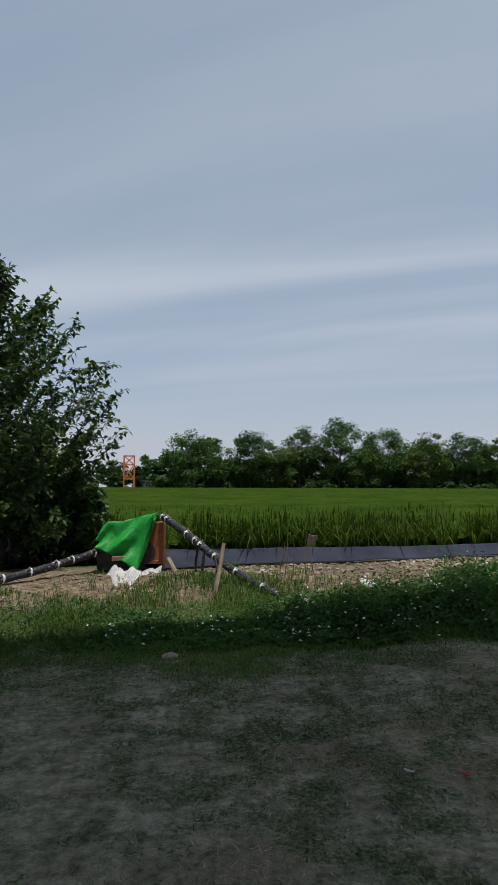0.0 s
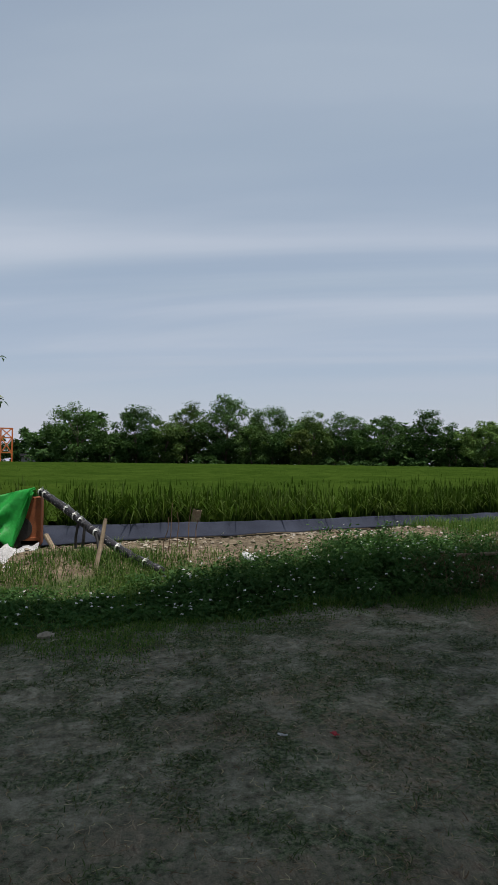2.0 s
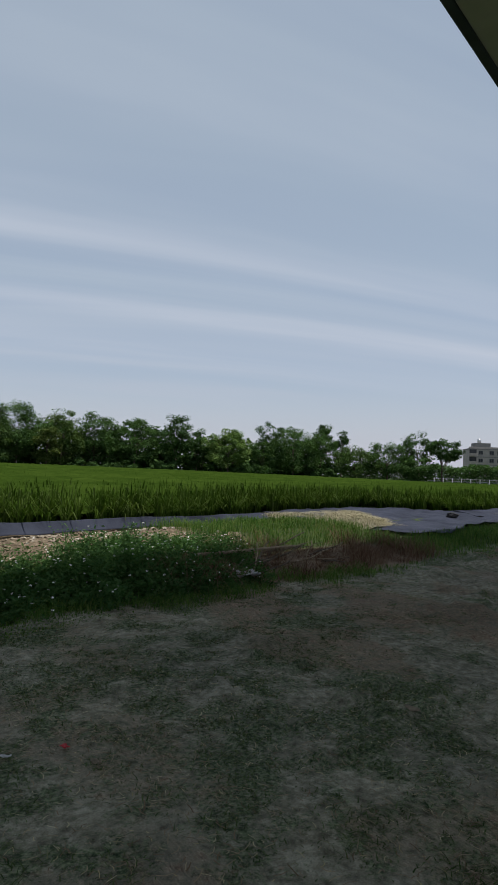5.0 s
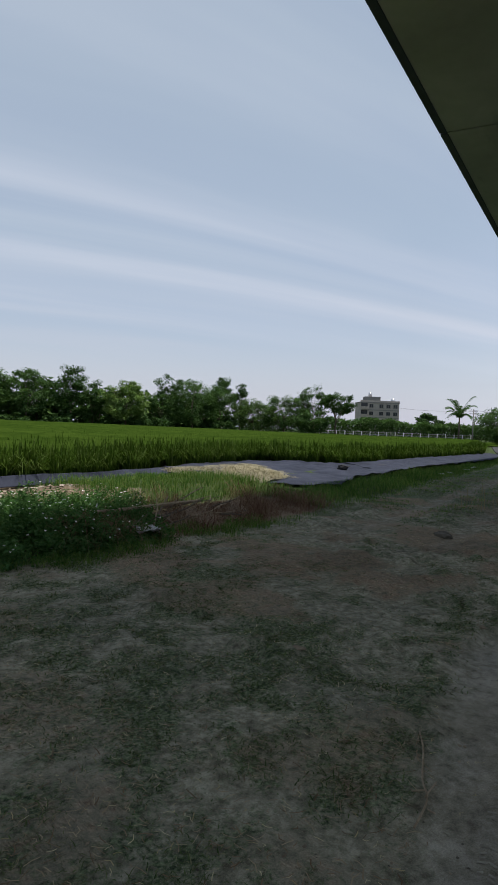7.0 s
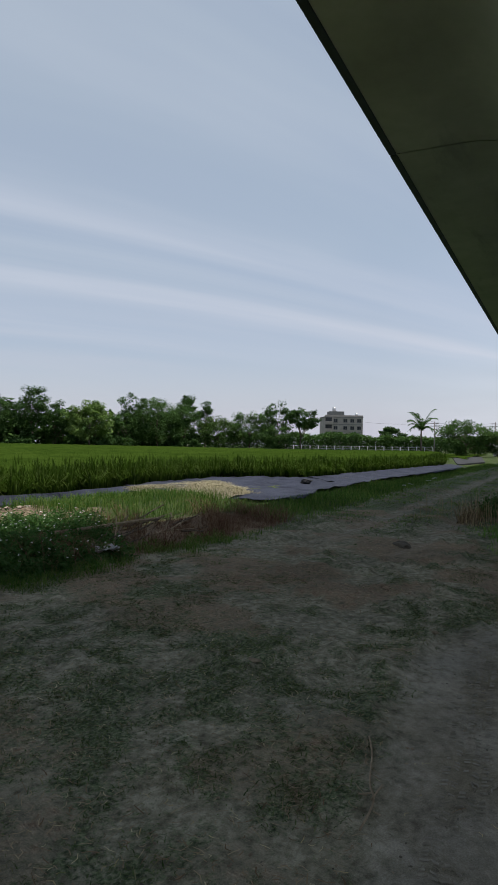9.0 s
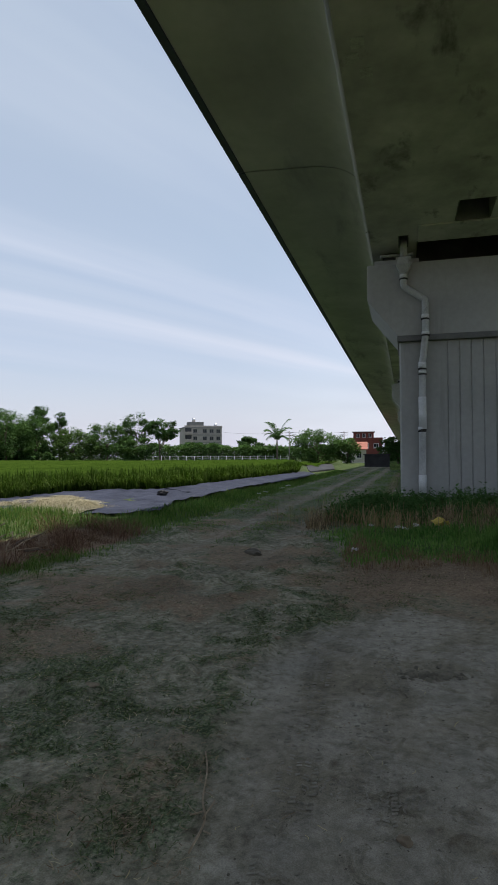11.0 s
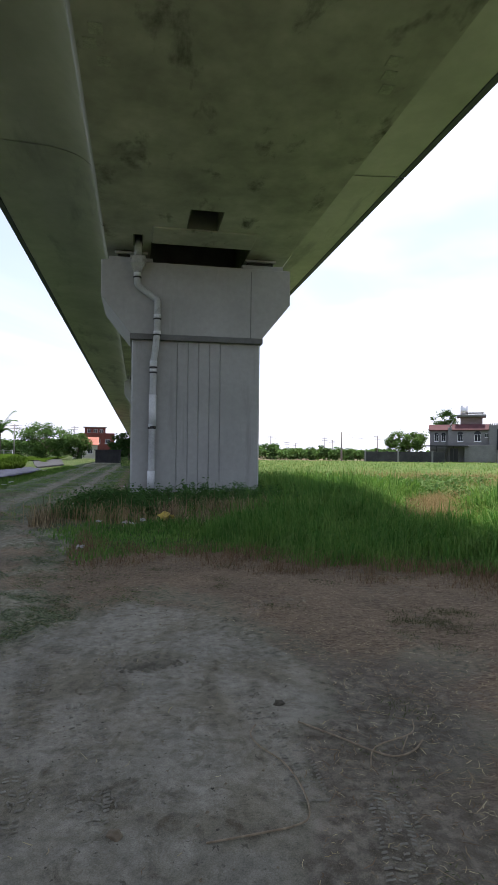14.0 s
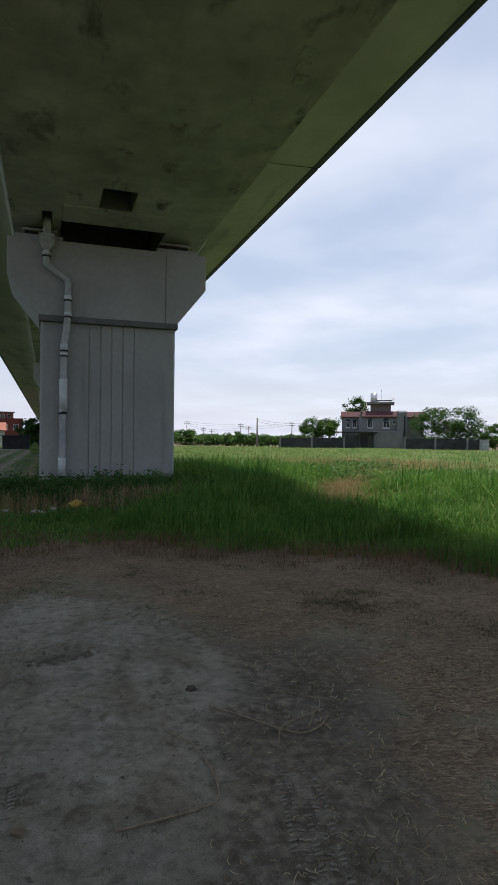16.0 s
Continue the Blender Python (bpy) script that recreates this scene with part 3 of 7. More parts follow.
def ground_z(u, v):
    """The height of the bare ground."""
    u, v = np.asarray(u, float), np.asarray(v, float)
    n = (vnoise(u, v, 0.5, 3, 4) - 0.5) * 0.07 + (vnoise(u, v, 3.0, 9, 2) - 0.5) * 0.025
    rut = -0.05 * np.exp(-((v - 1.75 - 0.1 * np.sin(u * 0.2)) / 0.28) ** 2) - 0.05 * np.exp(-((v - 3.2 - 0.1 * np.sin(u * 0.2)) / 0.28) ** 2)
    rut = rut * smooth(6, 12, u)
    lumps = smooth(0.46, 0.72, vnoise(u * 0.8, v * 1.3, 4.6, 49, 3)) * smooth(0.4, 0.6, vnoise(u, v, 0.8, 50, 2))
    n = n + 0.06 * lumps * (~inside(CLEARING, u, v)) * (v < verge_v(u)) * smooth(2.0, 4.0, u) * smooth(-1.2, 0.4, v) * (1 - smooth(22, 30, u))
    foot = verge_v(u)
    bank = 0.30 * smooth(foot, foot + 3.6, v)
    bank = bank * 0.85 + 0.13 * smooth(6.0, 7.2, v) * (1 - smooth(7.9, 8.8, v)) * (1 - smooth(10, 13, u)) * (0.1 + 1.6 * vnoise(u, v, 1.3, 21, 4))
    far = np.exp(-np.maximum(0, np.hypot(u, v) - 40) / 60)
    return (n + rut) * far + bank * (1 - smooth(9.0, 10.5, v) * 0.3)


def ground_at(u, v):
    return float(ground_z(np.array([u]), np.array([v]))[0])


def on_ground(u, v, dz=0.0):
    return P(u, v, ground_at(u, v) + dz)


# ---- ground: one sheet to the horizon ----
def spread(lo, hi, step, reach):
    mid = np.arange(lo, hi + step / 2, step)
    grow, s, x = [], step, hi
    while x < reach:
        s *= 1.22
        x += s
        grow.append(x)
    left, s, x = [], step, lo
    while x > -reach:
        s *= 1.22
        x -= s
        left.append(x)
    return np.array(left[::-1] + list(mid) + grow)


gu, gv = spread(-4, 22, 0.14, 2600), spread(-9, 10.5, 0.14, 2600)
gu = np.unique(np.r_[gu[(gu < 0.3) | (gu > 8.5)], np.arange(0.3, 8.5, 0.075)])
gv = np.unique(np.r_[gv[(gv < -5) | (gv > 5.4)], np.arange(-5.0, 5.4, 0.075)])
GU, GV = np.meshgrid(gu, gv, indexing="ij")
gz = ground_z(GU, GV)
gx, gy = from_uv(GU, GV)
nu, nv = GU.shape
idx = np.arange(nu * nv).reshape(nu, nv)
quads = np.stack([idx[:-1, :-1], idx[1:, :-1], idx[1:, 1:], idx[:-1, 1:]], -1).reshape(-1, 4)
ground_me = mesh_np("ground", np.stack([gx, gy, gz], -1).reshape(-1, 3), [quads], M_GROUND, True)


def turf_weight(u, v):
    """How much short turf covers the bare earth."""
    n = 0.6 * vnoise(u * 0.85, v * 1.2, 6.5, 40, 3) + 0.4 * vnoise(u, v, 2.8, 43, 2) + 0.3 * (vnoise(u, v, 0.6, 44, 2) - 0.5)
    w = (0.20 + 0.50 * smooth(0.36, 0.66, n)) * (1 - 0.85 * smooth(-0.3, -1.3, v))
    w = np.clip(w + 0.3 * smooth(3.9, 4.7, v + 0.8 * (vnoise(u, v, 1.4, 47, 3) - 0.5)) * (1 - smooth(2.5, 4.5, u)), 0, 1)
    clear = inside(CLEARING, u, v)
    near_edge = edge_gap(CLEARING, u, v)
    w = np.where(clear, w * 0.6 * (1 - smooth(0, 0.5, near_edge)), w) * (1 - 0.7 * smooth(-0.5, -1.0, v) * (u < 4.5))
    track = np.maximum(np.exp(-((v - 1.75) / 0.42) ** 2), np.exp(-((v - 3.2) / 0.42) ** 2)) * smooth(6, 9, u)
    strip = smooth(10, 15, u) * (1 - smooth(60, 90, u)) * (v < verge_v(u)) * (v > 0)
    return np.clip(w * (1 - 0.6 * track) + 0.55 * strip * (1 - track), 0, 1)


def hay_weight(u, v):
    grass = inside(GRASS_FIELD, u, v)
    gap = edge_gap(GRASS_EDGE, u, v)
    front = np.where(grass, 1.0, 1 - smooth(0.8, 3.2, gap + 1.4 * (vnoise(u, v, 0.7, 61) - 0.5)))
    front = front * (1 - smooth(-0.3, 1.2, v)) + (0.34 + 0.36 * smooth(0.38, 0.6, vnoise(u, v, 1.8, 63, 4))) * (1 - smooth(-2.4, -1.1, v)) * (~grass)
    brown = smooth(5.0, 6.0, u) * (1 - smooth(10.5, 12.0, u)) * smooth(-0.1, 0.5, v - verge_v(u)) * (1 - smooth(5.8, 6.5, v))
    strewn = (0.40 + 0.16 * smooth(3, 6, u) * (1 - smooth(14, 20, u))) * smooth(0.40, 0.60, vnoise(u, v, 1.3, 66, 4)) * (~grass) * (v < verge_v(u)) * (~inside(CLEARING, u, v))
    return np.clip(np.maximum(np.maximum(front, brown), strewn), 0, 1)


z_turf = turf_weight(GU, GV)
z_hay = hay_weight(GU, GV)
z_pale = np.where(inside(CLEARING, GU, GV), 0.50 + 0.45 * smooth(0, 0.4, edge_gap(CLEARING, GU, GV)), 0.46 - 0.46 * smooth(0, 0.22, edge_gap(CLEARING, GU, GV)))
z_pale = np.maximum(z_pale, 0.34 * smooth(0.55, 0.7, vnoise(GU, GV, 1.9, 67, 3)) * (GV < verge_v(GU)))
z_pale = np.maximum(z_pale, 0.42 * np.maximum(np.exp(-((GV - 1.75) / 0.4) ** 2), np.exp(-((GV - 3.2) / 0.4) ** 2)) * smooth(6, 9, GU) * (1 - smooth(40, 60, GU)))
z_soil = smooth(5.9, 6.8, GV) * (1 - smooth(9.4, 9.9, GV)) * (1 - smooth(7.6, 9.2, GU)) * (0.55 + 0.6 * vnoise(GU, GV, 0.9, 70))
z_lush = smooth(0.0, 0.7, GV - verge_v(GU) + 1.4 * (vnoise(GU, GV, 1.5, 26, 4) - 0.5)) * (1 - smooth(6.3, 7.2, GV) * (1 - smooth(8.0, 9.0, GU))) * (1 - z_hay)
z_lush = np.maximum(z_lush, inside(GRASS_FIELD, GU, GV) * smooth(0.2, 1.5, edge_gap(GRASS_EDGE, GU, GV)))
z_lush = np.maximum(z_lush, smooth(9.5, 10.5, GV))
# trodden damp earth along the side of the clearing
z_damp = np.where(inside(CLEARING, GU, GV), 0.40 - 0.5 * smooth(0, 0.5, edge_gap(CLEARING, GU, GV)), 0.75 - 0.8 * smooth(0.2, 1.5, edge_gap(CLEARING, GU, GV) + 1.2 * (vnoise(GU, GV, 1.2, 17, 3) - 0.5)))
z_damp = np.clip(z_damp, 0, 1) * smooth(-0.5, -1.0, GV) * (1 - smooth(4.2, 5.4, GU))
for zone_name, zone_w in (("damp", z_damp), ("turf", z_turf), ("hay", z_hay), ("pale", z_pale), ("soil", np.clip(z_soil, 0, 1)), ("lush", np.clip(z_lush, 0, 1))):
    at = ground_me.attributes.new(zone_name, "FLOAT", "POINT")
    at.data.foreach_set("value", zone_w.astype(np.float32).ravel())
stuff("ground", ground_me, "bare grey earth track with worn patchy turf", "ground", "structure")

# ---- viaduct ----
VC = -2.1  # middle of the girder
SOFFIT, EDGE_Z = 7.5, 9.6
EDGE_V = {1: 6.1, -1: 5.8}  # middle of each edge strip, from the girder's middle
deck = thing("viaduct_deck", P(0, VC), SPIN, "grey-green concrete box girder deck carried on piers", "viaduct")


def deck_section(side, half):
    """From the soffit's corner up the web and out under the wing to the edge."""
    line = [(half - 0.07, SOFFIT), (half - 0.015, SOFFIT + 0.02), (half + 0.01, SOFFIT + 0.075), (half + 0.05, SOFFIT + 0.5)]
    a, b, c = (2.72, 8.6), (2.79, 9.44), (4.32, 9.5)
    for k in range(15):
        t = k / 14
        line.append(tuple((1 - t) ** 2 * p + 2 * t * (1 - t) * q + t * t * r for p, q, r in zip(a, b, c)))
    return [(side * p, q) for p, q in line + [(5.1, 9.535), (EDGE_V[side] - 0.08, 9.575)]]


def girder_side(side, u0, u1):
    us = [u for u in np.arange(-70, 341, 10.0) if u0 < u < u1] + [u0, u1] + [u for u in (7, 12.4, 15, 17, 18.1, 19.2, 21, 24, 29) if u0 < u < u1]
    bm = bmesh.new()
    rows = []
    for u in sorted(us):
        half = 2.65 if side > 0 else float(np.interp(abs((u - 19.2 + 15) % 30 - 15), [0, 1.1, 4, 6.8, 12], [2.92, 2.9, 2.7, 2.55, 2.47]))
        rows.append([bm.verts.new((u, a, b)) for a, b in deck_section(side, half)])
    for a, b in zip(rows, rows[1:]):
        for k in range(len(a) - 1):
            bm.faces.new((a[k], a[k + 1], b[k + 1], b[k]))
    return bm


for u0, u1 in ((-70, 16.46), (16.50, 46.68), (46.72, 340)):
    part("wing", girder_side(1, u0, u1), M_WING, deck, shade=True)
    part("wing", girder_side(-1, u0, u1), M_WING, deck, shade=True)
# soffit plate with the access hatch let into it
HU0, HU1, HV0, HV1 = 14.95, 16.22, -0.42, 0.40
RECESS = (17.45, 20.4, -1.56, 1.31)  # open slot between the bearings
DRAIN = (16.93, 17.86, 1.555, 1.805)  # notch for the drainpipe
sof = bmesh.new()


def plate(bm, u0, u1, v0, v1, z):
    bm.faces.new([bm.verts.new(p) for p in ((u0, v0, z), (u1, v0, z), (u1, v1, z), (u0, v1, z))])


HOLES = ((HU0, HU1, HV0, HV1), RECESS, DRAIN)
us = sorted({-70, 340} | {h[k] for h in HOLES for k in (0, 1)})
vs = sorted({-2.84, 2.58} | {h[k] for h in HOLES for k in (2, 3)})
for u0, u1 in zip(us, us[1:]):
    for v0, v1 in zip(vs, vs[1:]):
        if not any(h[0] < (u0 + u1) / 2 < h[1] and h[2] < (v0 + v1) / 2 < h[3] for h in HOLES):
            plate(sof, u0, u1, v0, v1, SOFFIT + (0.002 if v0 < -2.5 or v1 > 2.55 else 0.0))
bmesh.ops.remove_doubles(sof, verts=sof.verts[:], dist=0.0005)
part("soffit", sof, M_SOFFIT, deck)
def well(hole, depth):
    """The sides and top of an opening let into the soffit."""
    u0, u1, v0, v1 = hole
    bm = box((u0 + u1) / 2, (v0 + v1) / 2, SOFFIT + depth, u1 - u0, v1 - v0, 0.04)
    for a, b, c, d in ((u0, v0, u1, v0), (u0, v1, u1, v1), (u0, v0, u0, v1), (u1, v0, u1, v1)):
        box((a + c) / 2, (b + d) / 2, SOFFIT + depth / 2, max(0.03, c - a), max(0.03, d - b), depth, bm=bm)
    return bm


# the linings of these openings are coloured dark, deepening their shade
part("access_hatch", well((HU0, HU1, HV0, HV1), 0.9), M_GROOVE_SHADE, deck, "open access hatch, shade painted on its inside")
part("bearing_recess", well(RECESS, 1.1), M_GROOVE_SHADE, deck, "recess between the bearings, shade painted on its inside")
part("drain_notch", well(DRAIN, 0.5), M_GROOVE_SHADE, deck, "notch round the drainpipe, shade painted on its inside")
# mortar patches and the shallow recess ahead of the pier
for a, b in ((8.9, 2.28), (9.23, 2.38), (9.62, 2.2), (8.75, -2.13), (9.08, -2.2), (9.43, -2.3)):
    part("mortar_patch", box(a, b, SOFFIT - 0.004, 0.24, 0.2, 0.012, 0.004), M_PATCH, deck)
part("end_panel", box(16.83, -0.125, SOFFIT - 0.02, 1.2, 2.84, 0.06, 0.025), M_SOFFIT, deck)
for side in (1, -1):
    for u0, u1 in ((-70, 16.45), (16.51, 46.66), (46.74, 340)):
        part("edge_strip", box((u0 + u1) / 2, side * EDGE_V[side], EDGE_Z + 0.05, u1 - u0, 0.2, 0.2, 0.03), M_FASCIA, deck, "dark painted edge strip")
        part("parapet", box((u0 + u1) / 2, side * EDGE_V[side], EDGE_Z + 0.45, u1 - u0, 0.18, 0.6, 0.03), M_WING, deck)
    for u in (16.48, 46.70):
        seal = bmesh.new()
        sec = deck_section(side, 2.6 if side > 0 else 2.6)
        for (a0, b0), (a1, b1) in zip(sec, sec[1:]):
            seal.faces.new([seal.verts.new(p) for p in ((u - 0.03, a0, b0 + 0.05), (u + 0.03, a0, b0 + 0.05), (u + 0.03, a1, b1 + 0.05), (u - 0.03, a1, b1 + 0.05))])
        part("joint_seal", seal, M_RUBBER, deck)
part("deck_slab", box(135, 0.15, 10.0, 410, 11.7, 0.35), M_WING, deck)


def build_pier():
    p = thing("bridge_pier", P(18.0, -2.17), SPIN, "grey concrete pier with a flared cap and a vertical drainpipe", "bridge pier", "piers under the viaduct")
    outline = [(-1.9, 0.05), (-1.85, 0)]
    for g in (-0.69, -0.37, -0.05, 0.26, 0.58):
        outline += [(g - 0.016, 0), (g - 0.008, 0.022), (g + 0.008, 0.022), (g + 0.016, 0)]
    outline += [(1.85, 0), (1.9, 0.05), (1.9, 2.35), (1.85, 2.4), (-1.85, 2.4), (-1.9, 2.35)]
    shaft = prism([(d, v) for v, d in outline], 5.55, "z")
    bmesh.ops.translate(shaft, verts=shaft.verts[:], vec=(0, 0, -0.6))
    part("shaft", shaft, M_CONC, p)
    cap = prism([(-2.78, 7.05), (-2.79, 6.02), (-1.96, 4.99), (-1.9, 4.94), (1.9, 4.94), (1.96, 4.99), (2.78, 6.02), (2.78, 7.05)], 2.7, "x", 0.035)
    bmesh.ops.translate(cap, verts=cap.verts[:], vec=(-0.16, 0, 0))
    part("cap", cap, M_CONC, p)
    part("cap_joint", box(-0.161, -1.58, 5.95, 0.012, 0.02, 2.0), M_GROOVE_SHADE, p)
    # lip coloured dark to paint the shadow line below the cap
    part("lip", box(1.15, 0, 4.88, 2.66, 3.9, 0.17, 0.03), M_GROOVE_SHADE, p, "lip under the cap with its shade painted dark")
    for v in (1.95, -1.95):
        part("bearing_plinth", box(1.2, v, 7.11, 2.5, 1.25, 0.16, 0.02), M_CONC, p)
        bear = part("bearing", box(0.75, v, 7.3, 0.8, 0.8, 0.2, 0.02), M_RUBBER, p, "dark rubber bearing pad")
        part("bearing_plate", box(0.75, v, 7.43, 0.95, 0.95, 0.07, 0.01), M_PVC, bear)
    pipe = part("drainpipe", tube(curve_points([(-0.28, 1.76, 6.75), (-0.28, 1.76, 6.50), (-0.28, 1.755, 6.38), (-0.28, 1.69, 6.28), (-0.28, 1.30, 6.0), (-0.28, 1.2, 5.92), (-0.28, 1.18, 5.8), (-0.28, 1.18, 5.6)], 3)
                               + [(-0.28, 1.18, 4.95), (-0.16, 1.24, 4.35), (-0.13, 1.27, 4.2), (-0.13, 1.30, 0.7), (-0.13, 1.30, -0.4)], 0.094, 14), M_PVC, p, "grey plastic drainpipe", True)
    part("upper_pipe", tube([(-0.27, 1.75, 7.0), (-0.27, 1.75, 7.96)], 0.105, 14), M_PVC, pipe, shade=True)
    hopper = bmesh.new()
    sq = lambda r, z, y: [hopper.verts.new((-0.27 + a * r, y + b * r, z)) for a, b in ((-1, -1), (1, -1), (1, 1), (-1, 1))]
    rings = [sq(0.11, 6.72, 1.76), sq(0.21, 6.92, 1.75), sq(0.215, 7.12, 1.75), sq(0.19, 7.12, 1.75), sq(0.17, 6.95, 1.75)]
    for a, b in zip(rings, rings[1:]):
        for k in range(4):
            hopper.faces.new((a[k], a[(k + 1) % 4], b[(k + 1) % 4], b[k]))
    hopper.faces.new(rings[-1])
    hopper.faces.new(rings[0])
    part("hopper", hopper, M_PVC, pipe, "pale grey hopper head")
    for y, z, h, x in ((1.76, 6.62, 0.1, -0.28), (1.18, 5.45, 0.1, -0.28), (1.18, 4.98, 0.08, -0.28), (1.27, 4.1, 0.16, -0.13), (1.27, 3.9, 0.06, -0.13), (1.295, 2.3, 0.08, -0.13), (1.30, 0.75, 0.5, -0.13), (1.28, 2.75, 0.9, -0.13)):
        part("collar", tube([(x, y, z - h / 2), (x, y, z + h / 2)], 0.108, 14), M_PVCW, pipe, shade=True)
        part("clip", tube([(x, y, z - h / 2 - 0.05), (x, y, z - h / 2 - 0.012)], 0.114, 14), M_RUBBER, pipe, "dark pipe clip")
    return p


pier = build_pier()
for k in (-1, 1, 2, 3, 4, 5, 6, 7, 8, 9, 10):
    copy_thing(pier, Matrix.Translation(P(18.0 + 30 * k, -2.17)) @ Matrix.Rotation(SPIN, 4, "Z"))


# ---- weed mats along the bund ----
def mat_sheet(name, low, high, label, nu=120, nv=10, thick=0.0, crease=0.022, seed=0):
    """A cloth between two lines of (u, v, z), with creases."""
    s, r = np.linspace(0, 1, nu), np.linspace(0, 1, nv)
    lo, hi = (np.stack([np.interp(s * (len(line) - 1), np.arange(len(line)), [p[k] for p in line]) for k in range(3)], -1) for line in (low, high))
    g = lo[:, None] * (1 - r)[None, :, None] + hi[:, None] * r[None, :, None]
    g[..., 2] += crease * (vnoise(g[..., 0], g[..., 1] * 1.5, 1.6, 90 + seed, 3) - 0.5) * 2
    g[..., 1] += 0.10 * (vnoise(g[..., 0], g[..., 1], 0.9, 95 + seed, 3) - 0.5) * (1 - r)[None]
    x, y = from_uv(g[..., 0], g[..., 1])
    top = np.stack([x, y, g[..., 2]], -1).reshape(-1, 3)
    i = np.arange(nu * nv).reshape(nu, nv)
    q = np.stack([i[:-1, :-1], i[1:, :-1], i[1:, 1:], i[:-1, 1:]], -1).reshape(-1, 4)
    ob = new(name, mesh_np(name, top, [q], M_MAT, True))
    so = ob.modifiers.new("thickness", "SOLIDIFY")
    so.thickness = 0.006
    return tagged(ob, label, "weed mat")


mat_sheet("weed_mat", [(0.7, 8.7, 0.30), (2.5, 9.0, 0.30), (4, 8.85, 0.31), (6, 8.95, 0.32), (8, 9.05, 0.31), (10, 9.2, 0.29), (12.6, 9.6, 0.28)],
          [(0.7, 9.75, 0.50), (2.5, 9.35, 0.50), (4, 9.15, 0.50), (6, 9.2, 0.50), (8, 9.25, 0.49), (10, 9.4, 0.46), (12.9, 10.2, 0.38)], "grey-blue woven weed mat draped over the field bund")
mat_sheet("weed_mat", [(12.4, 7.9, 0.27), (13.1, 6.4, 0.22), (14.6, 5.75, 0.20), (17.0, 6.2, 0.24), (20.2, 6.1, 0.27)], [(13.0, 10.3, 0.40), (15.5, 10.75, 0.38), (17.5, 11.0, 0.36), (19.4, 11.0, 0.36), (20.3, 8.0, 0.42)], "wide grey-blue woven weed mat spread flat beside the rice", 110, 50, crease=0.075, seed=3)
mat_sheet("weed_mat", [(20.0, 6.15, 0.27), (24, 6.2, 0.28), (30, 6.0, 0.26), (37, 5.7, 0.25), (46, 6.3, 0.22)], [(20.2, 7.9, 0.42), (24, 7.75, 0.44), (30, 7.7, 0.42), (37, 7.5, 0.40), (48, 7.6, 0.34)], "grey-blue woven weed mat along the edge of the rice", 160, 14, crease=0.05, seed=6)


def flat_patch(name, outline, z, mat, label, category):
    bm = bmesh.new()
    vs = [bm.verts.new(P(u, v, z)) for u, v in outline]
    f = bm.faces.new(vs)
    r = bmesh.ops.extrude_face_region(bm, geom=[f])
    bmesh.ops.translate(bm, verts=[e for e in r["geom"] if isinstance(e, bmesh.types.BMVert)], vec=(0, 0, -0.12))
    me = bpy.data.meshes.new(name)
    bmesh.ops.recalc_face_normals(bm, faces=bm.faces[:])
    bm.to_mesh(me)
    bm.free()
    me.materials.append(mat)
    return tagged(new(name, me), label, category, kind="structure")


M_SLAB = surf("pale_slab", (0.045, 0.048, 0.052), (0.075, 0.078, 0.082), 0.8, 0.9, 0.2, spec=0.08)
flat_patch("pavement", [(50, 7.3), (62, 6.7), (96, 11.0), (99, 14.5), (78, 12.2), (55, 8.3)], 0.285, M_SLAB, "pale concrete farm lane at the end of the rice", "lane")


# ---- rice ----
rng = np.random.default_rng(5)


def scatter(n, u0, u1, v0, v1, rng=rng):
    return rng.uniform(u0, u1, n), rng.uniform(v0, v1, n)


def to_world(u, v, z):
    x, y = from_uv(u, v)
    return np.stack([x, y, z], -1)


def field_rise(u, v):
    """The paddies step up a little towards the far trees."""
    return 0.42 * smooth(14, 75, edge_gap(BUND, u, v))


def arch_mesh(name, base, height, width, lean, mat):
    """Long leaves that rise, bend over and hang at the tip."""
    n = len(base)
    a = rng.uniform(0, 2 * np.pi, n)
    out = np.stack([np.cos(a), np.sin(a), np.zeros(n)], -1)
    f = a + np.pi / 2 + rng.uniform(-0.6, 0.6, n)
    side = np.stack([np.cos(f), np.sin(f), np.zeros(n)], -1) * (width / 2)[:, None]
    rows = []
    for q, w in ((0.0, 0.7), (0.45, 1.0), (0.8, 0.8)):
        mid = base + out * (lean * height * 0.62 * q ** 2)[:, None] + np.array([0, 0, 1.0]) * (height * (1.12 * q - 0.42 * lean * q ** 3))[:, None]
        rows += [mid - side * w, mid + side * w]
    tip = base + out * (lean * height * 0.75)[:, None] + np.array([0, 0, 1.0]) * (height * (1.08 - 0.62 * lean))[:, None]
    v = np.stack(rows + [tip], 1).reshape(-1, 3)
    k = np.arange(n)[:, None] * 7
    return mesh_np(name, v, [k + np.array([[0, 1, 3, 2]]), k + np.array([[2, 3, 5, 4]]), k + np.array([[4, 5, 6]])], mat)


